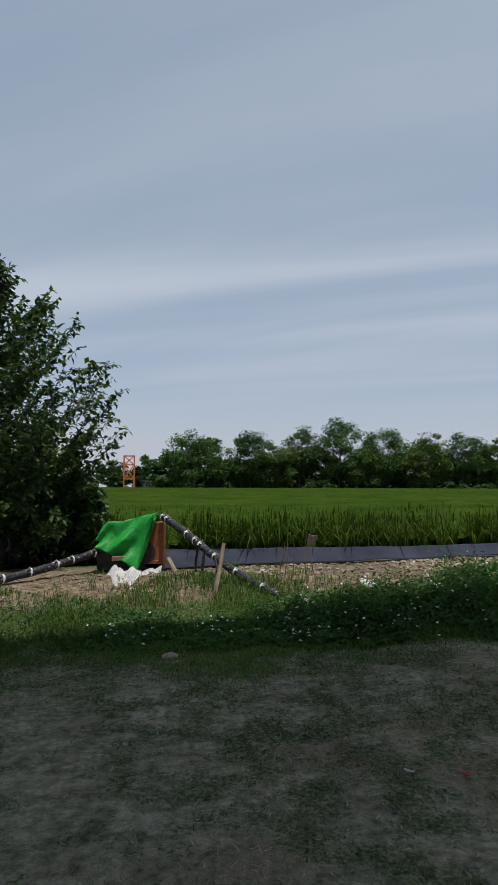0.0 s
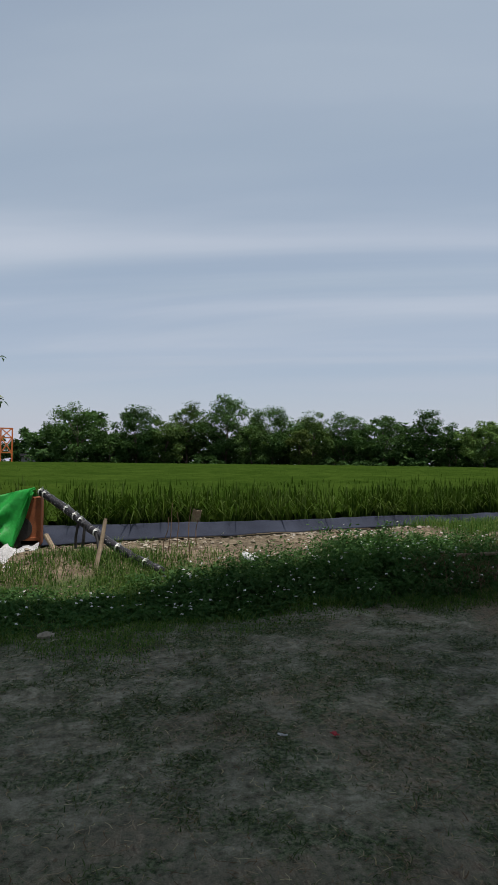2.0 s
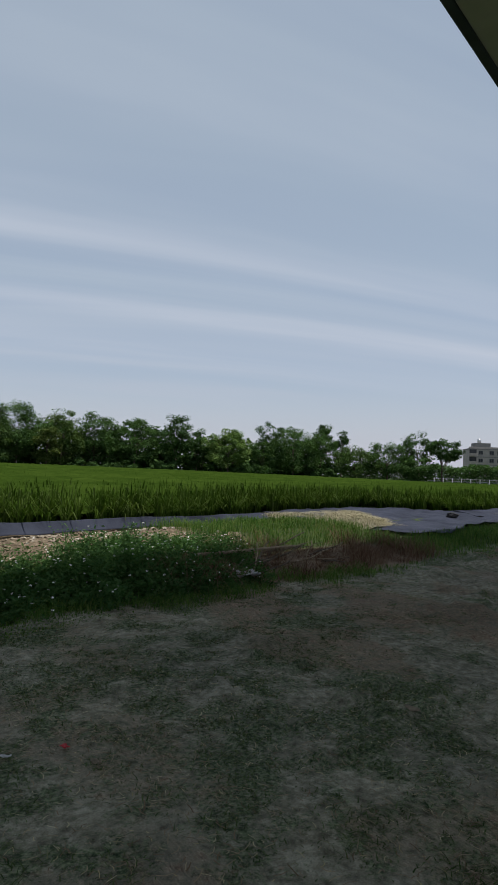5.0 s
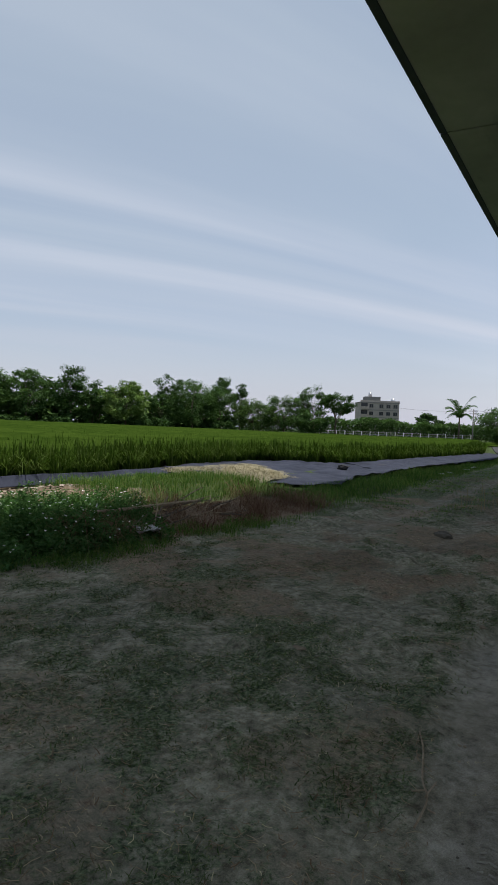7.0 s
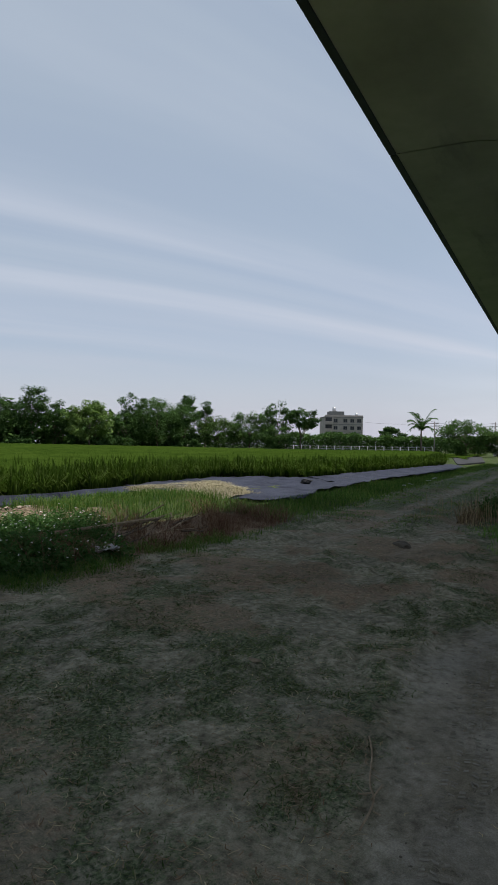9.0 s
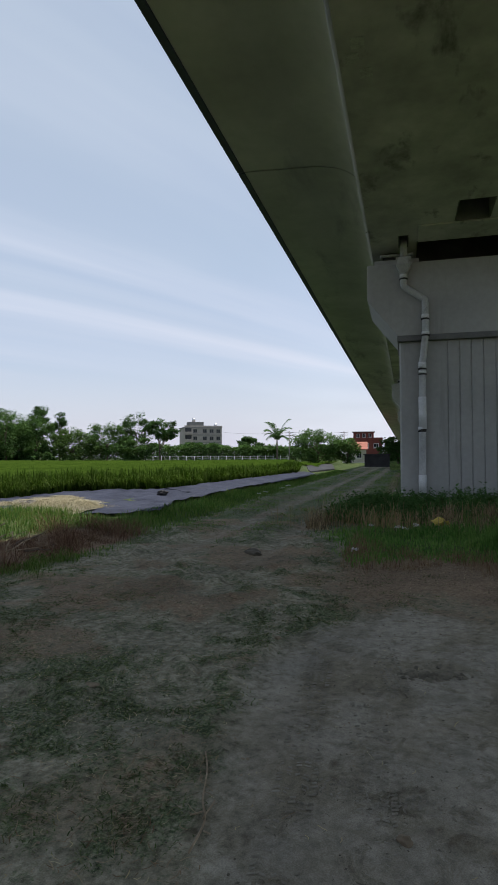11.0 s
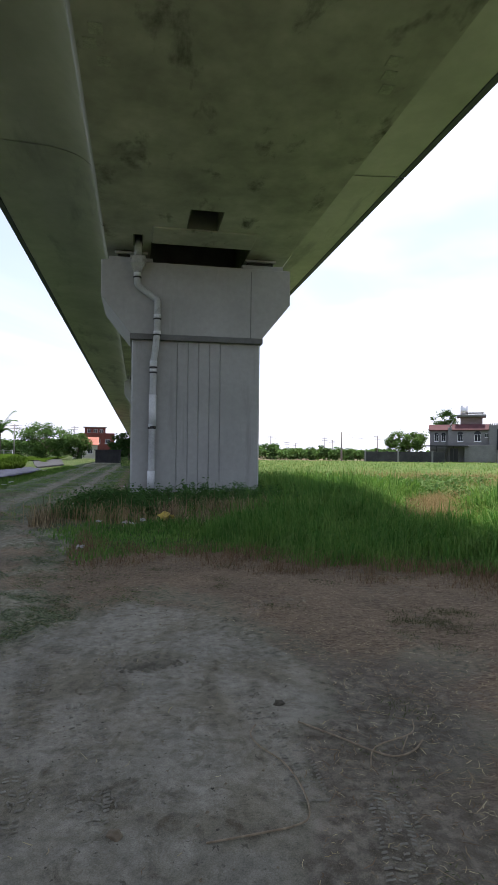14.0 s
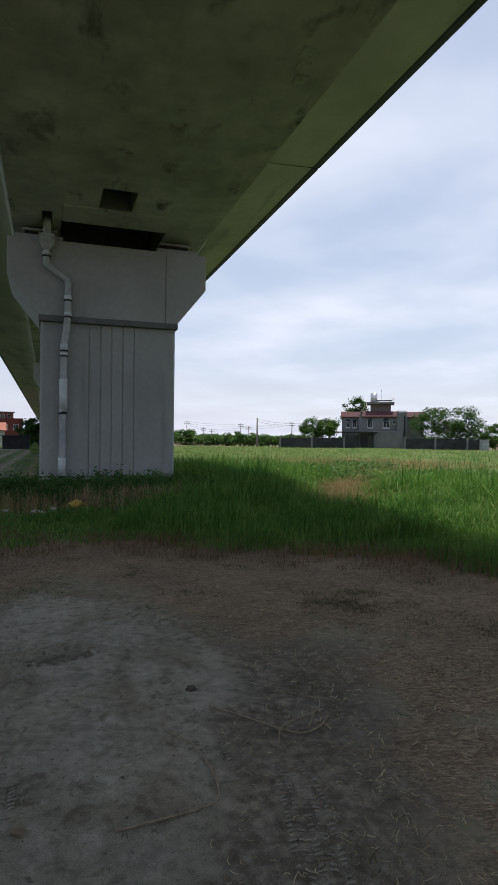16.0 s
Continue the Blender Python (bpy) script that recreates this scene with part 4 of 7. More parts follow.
def rice_blades(name, n, box4, gap_lo, gap_hi, h, w, per):
    u, v = scatter(n, *box4)
    gap = edge_gap(BUND, u, v)
    ok = inside(FIELD, u, v) & (gap > gap_lo) & (gap < gap_hi) & ~((u < 0.4) & (u > -9) & (v < 11.9 + 0.5 * vnoise(u, v, 0.8, 29)))
    u, v = u[ok], v[ok]
    u, v = np.repeat(u, per), np.repeat(v, per)
    u, v = u + rng.normal(0, 0.035, len(u)), v + rng.normal(0, 0.035, len(v))
    base = to_world(u, v, 0.28 + field_rise(u, v))
    hh = h * rng.uniform(0.6, 1.1, len(u)) * (0.86 + 0.28 * vnoise(u, v, 2.2, 12))
    lean = np.minimum(1.25, np.abs(rng.normal(0.62, 0.45, len(u))))
    return mesh_np_join(name, base, hh, w, lean)


def mesh_np_join(name, base, hh, w, lean):
    if name == "rice_edge":
        return arch_mesh(name, base, hh, w * rng.uniform(0.7, 1.3, len(base)), lean, M_RICE)
    return blade_mesh(name, base, hh, w * rng.uniform(0.7, 1.3, len(base)), lean, M_RICE, rng, 0.85)


rice = thing("rice_field", (0, 0, 0), 0, "dense green rice growing in a flooded paddy", "rice", kind="stuff")
part("rice_edge", rice_blades("rice_edge", 6800, (-16, 24, 7.6, 16), 0.16, 1.5, 0.80, 0.021, 24), M_RICE, rice)
part("rice_edge", rice_blades("rice_edge", 4600, (20, 60, 7.0, 14), 0.12, 1.3, 0.82, 0.03, 12), M_RICE, rice)
part("rice_edge", rice_blades("rice_edge", 9500, (-14, 30, 8.5, 18), 1.4, 5.5, 0.75, 0.026, 7), M_RICE, rice)
part("rice_stand", rice_blades("rice_stand", 17000, (-16, 45, 8, 30), 4.5, 14.0, 0.68, 0.026, 3), M_RICE, rice)
part("rice_stand", rice_blades("rice_stand", 42000, (-60, 100, 18, 100), 11.0, 120.0, 0.80, 0.045, 1), M_RICE, rice)
part("rice_stand", rice_blades("rice_stand", 16000, (20, 100, 7, 40), 1.2, 14.0, 0.84, 0.036, 3), M_RICE, rice)


def canopy(name, poly, line, inset, z, step, mat, bounds, parent, ripple=0.10):
    """The closed surface of leaves inside a stand of plants."""
    us, vs = np.arange(bounds[0], bounds[1], step), np.arange(bounds[2], bounds[3], step)
    A, B = np.meshgrid(us, vs, indexing="ij")
    keep = inside(poly, A, B) & (edge_gap(line, A, B) > inset)
    zz = z + (field_rise(A, B) if line is BUND else 0.0) + ripple * (vnoise(A, B, 0.9, 31, 3) - 0.5) + ripple * (rng.random(A.shape) - 0.5)
    zz = zz - (0.42 * (1 - smooth(inset, inset + 1.6, edge_gap(line, A, B))) if line is BUND else 0.0)
    x, y = from_uv(A, B)
    i = np.arange(A.size).reshape(A.shape)
    q = np.stack([i[:-1, :-1], i[1:, :-1], i[1:, 1:], i[:-1, 1:]], -1).reshape(-1, 4)
    q = q[keep.ravel()[q].all(1)]
    used = np.unique(q)
    remap = np.full(A.size, -1)
    remap[used] = np.arange(len(used))
    return part(name, mesh_np(name, np.stack([x, y, zz], -1).reshape(-1, 3)[used], [remap[q]], mat, False), mat, parent)


# rice sheet darker than its blades: shade between them is put into its colour
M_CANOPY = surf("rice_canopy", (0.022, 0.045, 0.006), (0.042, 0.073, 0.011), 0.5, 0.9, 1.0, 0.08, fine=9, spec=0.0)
M_CANOPY2 = surf("grass_canopy", (0.06, 0.105, 0.035), (0.12, 0.165, 0.06), 0.35, 0.8, 1.0, 0.08, fine=8, stain=(0.3, (0.24, 0.215, 0.11), 0.56), spec=0.0)
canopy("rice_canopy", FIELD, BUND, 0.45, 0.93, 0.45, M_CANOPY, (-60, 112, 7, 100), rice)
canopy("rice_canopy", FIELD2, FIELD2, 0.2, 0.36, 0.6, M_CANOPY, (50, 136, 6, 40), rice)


# ---- grass and weeds ----
M_HUMP = foliage("hump_grass", [(0.045, 0.062, 0.028), (0.075, 0.098, 0.045), (0.15, 0.14, 0.085), (0.06, 0.08, 0.035)], 0.25)
M_RUSSET = foliage("russet_grass", [(0.12, 0.065, 0.045), (0.20, 0.125, 0.08), (0.28, 0.20, 0.135), (0.10, 0.085, 0.045)], 0.15)
def patch_blades(u, v, h, w, lean, mat, name, label, category, kink=0.5, dz=0.0):
    base = to_world(u, v, ground_z(u, v) + dz)
    w = np.asarray(w, float) * np.ones(len(u))
    return stuff(name, blade_mesh(name, base, h, w, lean, mat, rng, kink), label, category)


# tall grass on the far side of the clearing
u, v = scatter(270000, -1, 24, -17, 1.4)
gap = edge_gap(GRASS_EDGE, u, v)
keepers = inside(GRASS_FIELD, u, v) & (gap > 1.7 * vnoise(u, v, 1.0, 8) - 0.65) & (gap < 10.5) & (rng.random(len(u)) < np.minimum(1, 1.15 - gap / 12) * (0.12 + 0.88 * smooth(-0.1, 0.7, gap + 0.5 * (vnoise(u, v, 2.6, 81) - 0.5)))) & ~((u > 17.9) & (u < 20.5) & (v < -0.2) & (v > -4.2))
u, v, gap = u[keepers], v[keepers], gap[keepers]
rise = 0.06 + 0.12 * smooth(0.0, 1.0, gap) + (0.16 * smooth(0.4, 2.2, gap) + 0.26 * smooth(2.0, 7.0, gap)) * smooth(-0.3, -4.0, v) + 0.5 * (vnoise(u, v, 0.9, 7, 4) - 0.45)
DRY_LINE = [(11.8, -6.8), (15.0, -8.0), (17.5, -10.7)]  # the dry patch in the sun
rise = rise * (0.5 + 0.5 * smooth(-0.8, -2.6, v + 1.2 * (vnoise(u, v, 0.8, 57, 2) - 0.5)))
rise = rise * (0.42 + 0.58 * smooth(0.3, 1.6, edge_gap(DRY_LINE, u, v) + 2.6 * (vnoise(u, v, 1.1, 38, 3) - 0.5)))
weedy = ((u > 14.3) & (u < 18.2) & (v > -4.6)) | ((u > 12.7) & (u < 14.6) & (v > -3.7 + 0.9 * np.sin(3 * u)))
few = rng.random(len(u)) < np.where(weedy, 0.12, 1.0)
u, v, gap, rise = u[few], v[few], gap[few], rise[few]
rise = np.maximum(0.05, rise)
patch_blades(u, v, rise * 1.3 * rng.uniform(0.45, 1.3, len(u)), 0.011 * rng.uniform(0.6, 1.5, len(u)) * (1 + gap / 6), np.abs(rng.normal(0.62, 0.42, len(u))), M_NEARGRASS, "tall_grass", "tall green grass round the pier", "grass")
u, v = scatter(165000, 8, 104, -75, 2)
gap = edge_gap(GRASS_EDGE, u, v)
keepers = inside(GRASS_FIELD, u, v) & (gap > 5) & (rng.random(len(u)) < np.clip(16 / (gap + 4), 0.12, 1))
u, v, gap = u[keepers], v[keepers], gap[keepers]
patch_blades(u, v, (0.36 + 0.42 * vnoise(u, v, 0.45, 82, 4)) * rng.uniform(0.6, 1.2, len(u)), 0.028 * rng.uniform(0.5, 1.5, len(u)) * (0.7 + gap / 40), np.abs(rng.normal(0.5, 0.35, len(u))), M_GRASS, "tall_grass", "tall sunlit green grass across the fallow field", "grass")
fallow = thing("fallow_field", (0, 0, 0), 0, "overgrown green fallow field with dry patches", "field", kind="stuff")
canopy("grass_canopy", GRASS_FIELD, GRASS_EDGE, 9.0, 0.30, 0.6, M_CANOPY2, (-12, 150, -75, 4), fallow, 0.18)
# dry stalks among the grass
u = np.concatenate([rng.normal(14.2, 0.4, 700), rng.normal(13.5, 0.35, 420), rng.uniform(11.6, 17.6, 9000), rng.uniform(5, 12, 6000), rng.normal(27, 3.0, 8000)])
v = np.concatenate([rng.normal(-3.0, 0.7, 700), rng.normal(0.2, 0.8, 420), np.interp(u[1120:10120], [11.8, 15.0, 17.5], [-6.8, -8.0, -10.7]) + rng.normal(0, 0.55, 9000), rng.uniform(-13, -7.5, 6000), rng.normal(-15, 3.2, 8000)])
patch_blades(u, v, rng.uniform(0.25, 0.7, len(u)) * (0.5 + 0.8 * vnoise(u, v, 1.2, 37)) * (1 + 0.3 * (u > 18)), 0.009 * (1 + (u > 18) * 1.5), np.abs(rng.normal(0.4, 0.3, len(u))), M_DRYGRASS, "dry_grass", "dry straw-coloured stalks standing among green grass", "grass")
# short russet grass along the front of the tall grass
u, v = scatter(60000, 3, 12, -7.5, 0.5)
gap = edge_gap(GRASS_EDGE, u, v) * np.where(inside(GRASS_FIELD, u, v), 1, -1) + 0.9 * (vnoise(u, v, 1.2, 84, 3) - 0.5)
keepers = (gap > -0.9) & (gap < 0.9) & (rng.random(len(u)) < smooth(-0.9, -0.1, gap) * (0.25 + 0.75 * smooth(0.4, 0.6, vnoise(u, v, 2.4, 85, 3))))
u, v, gap = u[keepers], v[keepers], gap[keepers]
patch_blades(u, v, (0.03 + 0.15 * smooth(-0.7, 0.5, gap)) * rng.uniform(0.4, 1.5, len(u)), 0.005, np.abs(rng.normal(0.9, 0.5, len(u))), M_RUSSET, "russet_grass", "short russet dry grass along the front of the tall grass", "grass")
# dark grass tufts on the cut ground in front of the tall grass
cu = np.concatenate([rng.uniform(3.5, 9.0, 24), rng.normal(5.4, 0.25, 16), rng.normal(4.3, 0.3, 10)])
cv = np.concatenate([rng.uniform(-5.5, -0.5, 24), rng.normal(-3.3, 0.3, 16), rng.normal(-4.4, 0.3, 10)])
dark = ~inside(GRASS_FIELD, cu, cv) & (hay_weight(cu, cv) > 0.4)
cu, cv = np.repeat(cu[dark], 80), np.repeat(cv[dark], 80)
u, v = cu + rng.normal(0, 0.09, len(cu)), cv + rng.normal(0, 0.09, len(cv))
patch_blades(u, v, rng.uniform(0.01, 0.038, len(u)), 0.004, np.abs(rng.normal(1.7, 0.7, len(u))), M_HUMP, "grass_tufts", "low dark grass tufts on the cut brown ground", "grass")
# leafy weeds standing in the sunlit middle of the field
u, v = scatter(5200, 15.5, 29, -15, -5.8)
leafy = smooth(0.5, 0.62, vnoise(u, v, 0.42, 83, 3))
keepers = (rng.random(len(u)) < leafy) & inside(GRASS_FIELD, u, v) & (edge_gap(GRASS_EDGE, u, v) > 4.5)
u, v = u[keepers], v[keepers]
wz = ground_z(u, v)[None] + rng.uniform(0.15, 0.62, (8, len(u)))
at = to_world(np.tile(u, (8, 1)) + rng.normal(0, 0.15, wz.shape), np.tile(v, (8, 1)) + rng.normal(0, 0.15, wz.shape), wz).reshape(-1, 3)
lv, lt = leaf_arrays(at, 0.16 * rng.uniform(0.6, 1.4, len(at)), 0.075 * rng.uniform(0.6, 1.3, len(at)), rng, 0.1, 0.9)
M_FIELDWEED = foliage("field_weed", [(0.07, 0.13, 0.05), (0.10, 0.175, 0.07), (0.15, 0.22, 0.10)], 0.3)
stuff("field_weeds", mesh_np("field_weeds", lv, [lt], M_FIELDWEED), "pale green leafy weeds standing in the fallow field", "weeds")
# grass on the verge and bank
u, v = scatter(90000, 7.5, 60, 4.0, 9.0)
edge = v - verge_v(u)
keepers = (edge > -0.25) & (v < np.where(u < 13, 8.9, 6.2 + 0 * u)) & ~((u > 12.6) & (u < 20) & (v > 6.0)) & (rng.random(len(u)) < np.clip(18 / u, 0.1, 1) * smooth(-0.25, 0.5, edge + 0.4 * (vnoise(u, v, 1.5, 23) - 0.5)))
u, v, edge = u[keepers], v[keepers], edge[keepers]
brown = hay_weight(u, v) > 0.5
u, v, edge = u[~brown], v[~brown], edge[~brown]
patch_blades(u, v, (0.05 + 0.13 * smooth(0, 1, edge) + 0.10 * (vnoise(u, v, 1.1, 24) - 0.3)).clip(0.04) * rng.uniform(0.6, 1.4, len(u)), 0.006 * (1 + u / 14), np.abs(rng.normal(0.6, 0.35, len(u))), M_VERGE, "verge_grass", "fresh green grass on the verge of the track", "grass")
u, v = scatter(56000, -6, 4.2, 4.7, 7.6)
edge = v - verge_v(u) + 2.2 * (vnoise(u, v, 0.9, 77) - 0.5)
thin = vnoise(u, v, 2.2, 78, 3)
keepers = (edge > -0.3) & (edge < 2.2) & (rng.random(len(u)) < (1 - smooth(1.2, 2.2, edge)) * (0.35 + 0.65 * smooth(0.25, 0.55, thin)) + 0.05)
u, v, edge, thin = u[keepers], v[keepers], edge[keepers], thin[keepers]
patch_blades(u, v, (0.04 + 0.09 * smooth(-0.1, 0.7, edge) * smooth(0.3, 0.7, thin)) * rng.uniform(0.5, 1.7, len(u)) * (0.3 + 0.7 * smooth(5.5, 6.1, v)), 0.008, np.abs(rng.normal(0.7, 0.4, len(u))), M_VERGE, "verge_grass", "bright green grass at the foot of the earth bank", "grass")
u, v = scatter(420, -7, 3.5, 6.0, 8.6)
keepers = rng.random(len(u)) < smooth(0.5, 0.7, vnoise(u, v, 1.4, 79))
u, v = np.repeat(u[keepers], 14), np.repeat(v[keepers], 14)
u, v = u + rng.normal(0, 0.05, len(u)), v + rng.normal(0, 0.05, len(v))
patch_blades(u, v, rng.uniform(0.03, 0.16, len(u)), 0.007, np.abs(rng.normal(0.9, 0.5, len(u))), M_VERGE, "weed_tufts", "sparse weed tufts growing on the earth bank", "weeds")
# short turf of the track and straw litter
cu, cv = scatter(70000, -1, 14, -6, 5.6)
w = (3.6 * (turf_weight(cu, cv) - 0.40)).clip(0, 1) * (1 - 0.8 * hay_weight(cu, cv)) * (~inside(GRASS_FIELD, cu, cv))
far = np.hypot(cu, cv + 0.4)
keepers = (rng.random(len(cu)) < w * np.clip(5.0 / (far + 0.5), 0.1, 1)) & (cv < verge_v(cu) + 0.2)
cu, cv, far = cu[keepers], cv[keepers], far[keepers]
per = 7
spread_r = np.repeat(rng.uniform(0.01, 0.075, len(cu)), per)
u, v = np.repeat(cu, per) + rng.normal(0, 1, len(cu) * per) * spread_r, np.repeat(cv, per) + rng.normal(0, 1, len(cu) * per) * spread_r
tuft_h = np.repeat(rng.uniform(0.006, 0.018, len(cu)), per)
patch_blades(u, v, tuft_h * rng.uniform(0.6, 1.3, len(u)), 0.0034 * rng.uniform(0.7, 1.3, len(u)) * (1 + np.repeat(far, per) / 6), np.abs(rng.normal(2.7, 0.9, len(u))), M_TURF, "turf", "short trodden turf in patches on the track", "turf", 0.35)


# dark tufts and trodden humps of grass along the track
cu, cv = np.concatenate([rng.uniform(5, 26, 420), rng.uniform(1.0, 9, 1100)]), np.concatenate([rng.uniform(0.2, 4.3, 420), rng.uniform(-2.4, 5.0, 1100)])
humps = (rng.random(len(cu)) < 0.15 + 0.6 * smooth(0.45, 0.62, vnoise(cu, cv, 1.0, 90, 3)) + 0.5 * np.maximum(np.exp(-((cv - 2.45) / 0.4) ** 2), np.exp(-((cv - 1.2) / 0.35) ** 2))) & ~inside(CLEARING, cu, cv)
humps &= rng.random(len(cu)) < 0.5
cu, cv = np.repeat(cu[humps], 24), np.repeat(cv[humps], 24)
wide = 0.028 + 0.007 * cu
u, v = cu + rng.normal(0, 1, len(cu)) * wide, cv + rng.normal(0, 1, len(cv)) * wide * 1.6
patch_blades(u, v, rng.uniform(0.006, 0.016, len(u)), 0.0032 * (1 + cu / 5), np.abs(rng.normal(3.2, 0.9, len(u))), M_HUMP, "track_tufts", "dark trodden grass tufts along the track", "grass")


# low green grass between and beside the ruts farther along the track
u, v = scatter(52000, 10, 62, 0.0, 4.6)
ruts = np.maximum(np.exp(-((v - 1.75 - 0.1 * np.sin(u * 0.2)) / 0.34) ** 2), np.exp(-((v - 3.2 - 0.1 * np.sin(u * 0.2)) / 0.34) ** 2))
keepers = rng.random(len(u)) < smooth(9, 16, u) * np.clip(15 / u, 0.25, 1) * (1 - ruts) * smooth(0.38, 0.6, vnoise(u, v, 1.1, 92, 3)) * (v < verge_v(u) + 0.2)
u, v = u[keepers], v[keepers]
patch_blades(u, v, rng.uniform(0.02, 0.08, len(u)), 0.005 * (1 + u / 12), np.abs(rng.normal(1.0, 0.5, len(u))), M_VERGE, "track_grass", "low green grass between the wheel ruts of the track", "grass")


def litter(u, v, length, width, mat, name, label, dz=0.006):
    n = len(u)
    a, el = rng.uniform(0, 2 * np.pi, n), rng.normal(0.05, 0.12, n)
    d = np.stack([np.cos(a) * np.cos(el), np.sin(a) * np.cos(el), np.abs(np.sin(el))], -1) * (length * rng.uniform(0.4, 1.3, n))[:, None]
    s = np.stack([-np.sin(a), np.cos(a), np.zeros(n)], -1) * (width * rng.uniform(0.6, 1.3, n))[:, None]
    b = to_world(u, v, ground_z(u, v) + dz)
    bend = s * rng.uniform(-3, 3, n)[:, None]
    verts = np.stack([b - s / 2, b + s / 2, b + d * 0.5 + s / 2 + bend, b + d * 0.5 - s / 2 + bend, b + d + s / 3, b + d - s / 3], 1).reshape(-1, 3)
    k = np.arange(n)[:, None] * 6
    return stuff(name, mesh_np(name, verts, [k + np.array([[0, 1, 2, 3]]), k + np.array([[3, 2, 4, 5]])], mat), label, "litter")


u, v = scatter(100000, 0, 10, -7, 4.8)
w = 0.10 + 0.9 * hay_weight(u, v) * (~inside(GRASS_FIELD, u, v)) + 0.25 * turf_weight(u, v)
w = np.where(inside(CLEARING, u, v), w * 0.07, w) * np.clip(6.0 / (np.hypot(u, v) + 0.5), 0.5, 1)
keepers = rng.random(len(u)) < w * 0.7
litter(u[keepers], v[keepers], 0.055, 0.004, M_LITTER, "dry_litter", "dry brown cut grass lying on the earth")
u, v = scatter(30000, 0.3, 10, -6, 4.8)
keepers = (rng.random(len(u)) < np.where(inside(CLEARING, u, v), 0.03, 0.28))
litter(u[keepers], v[keepers], 0.04, 0.0035, M_STRAW, "straw_litter", "pale straw scattered over the track")
u, v = np.concatenate([rng.uniform(0.8, 8, 200), rng.uniform(1.0, 7.5, 1500)]), np.concatenate([rng.uniform(-5, 4.4, 200), rng.uniform(-6, -1.9, 1500)])
litter(u, v, 0.05, 0.0028, M_STRAW, "straw_litter", "long pale straws scattered over the track")


# broad-leaved weeds with white flowers
def weed_bank(name, u, v, height, label, leaf, flowers, per=9, stem=True):
    n = len(u)
    z0 = ground_z(u, v)
    at = []
    for k in range(per):
        f = rng.random(n) ** 0.6
        at.append(np.stack([u + rng.normal(0, 0.035, n), v + rng.normal(0, 0.035, n), z0 + height * f], -1))
    at = np.concatenate(at)
    verts, tris = leaf_arrays(to_world(at[:, 0], at[:, 1], at[:, 2]), leaf * rng.uniform(0.6, 1.4, len(at)), leaf * 0.5 * rng.uniform(0.6, 1.3, len(at)), rng, 0.2, 0.8)
    bank = thing(name, (0, 0, 0), 0, label, "weeds", kind="stuff")
    part("leaves", mesh_np("leaves", verts, [tris], M_WEED), M_WEED, bank)
    pick = rng.choice(n, min(n, flowers * 3), replace=False)
    fu, fv, fz = u[pick], v[pick], z0[pick] + height[pick] * rng.uniform(0.85, 1.15, len(pick))
    base = to_world(fu, fv, z0[pick])
    part("stems", blade_mesh("stems", base, fz - z0[pick], 0.006, 0.12, M_WEED, rng, 0.1), M_WEED, bank)
    pick2 = np.arange(flowers)
    c = to_world(fu[pick2] + rng.normal(0, 0.05, flowers), fv[pick2] + rng.normal(0, 0.05, flowers), fz[pick2] + 0.03)
    pv, pf = [], []
    for k in range(6):
        a = k * math.pi / 3 + rng.uniform(0, 1, flowers)
        r = 0.017 * rng.uniform(0.6, 1.3, flowers)
        d = np.stack([np.cos(a) * r, np.sin(a) * r, rng.normal(0, 0.005, flowers)], -1)
        s = np.stack([-np.sin(a) * r * 0.5, np.cos(a) * r * 0.5, rng.normal(0, 0.004, flowers)], -1)
        o = len(pv) * flowers * 4
        pv.append(np.stack([c, c + d * 0.6 + s, c + d, c + d * 0.6 - s], 1).reshape(-1, 3))
        pf.append(np.arange(flowers)[:, None] * 4 + o + np.array([[0, 1, 2, 3]]))
    part("flowers", mesh_np("flowers", np.concatenate(pv), pf, M_PETAL), M_PETAL, bank, "small white daisy-like flowers")
    return bank


def clumps(u, v, height, radius, per):
    """Places and heights of leafy shoots gathered into rounded plants."""
    k = np.repeat(np.arange(len(u)), per)
    a, d = rng.uniform(0, 2 * np.pi, len(k)), np.sqrt(rng.random(len(k)))
    h = height[k] * (1 - 0.75 * d ** 2) * rng.uniform(0.75, 1.15, len(k))
    return u[k] + d * radius[k] * np.cos(a), v[k] + d * radius[k] * np.sin(a), h


u, v = scatter(1500, 0.3, 9.2, 4.6, 7.6)
front = verge_v(u) + 0.05 + 0.35 * (1 - smooth(1.0, 3.0, u)) + 0.9 * (vnoise(u, v, 1.1, 15) - 0.5)
back = np.interp(u, [0, 2, 3.5, 5, 6.5, 8, 9], [6.0, 6.2, 6.6, 6.9, 6.9, 6.7, 6.4]) + 0.6 * (vnoise(u, v, 1.2, 16) - 0.5)
keepers = (v > front) & (v < back) & (u < 6.6 + 0.6 * (v - 5))
u, v, front = u[keepers], v[keepers], front[keepers]
tall = np.interp(u, [0.5, 2, 3.2, 4.5, 6, 8], [0.16, 0.26, 0.46, 0.60, 0.54, 0.28]) * (0.35 + 1.1 * vnoise(u, v, 1.3, 17, 3)) * (0.45 + 0.55 * smooth(0, 0.9, v - front)) * (1 - 0.35 * smooth(6.0, 6.8, v)) * rng.uniform(0.6, 1.2, len(u))
cu, cv, ch = clumps(u, v, tall, rng.uniform(0.10, 0.26, len(u)), 10)
weed_bank("weed_bank", cu, cv, ch, "dense green weeds with white flowers on the bank", 0.057, 420, 9)
u, v = scatter(5800, 13.0, 18.0, -4.6, 1.6)
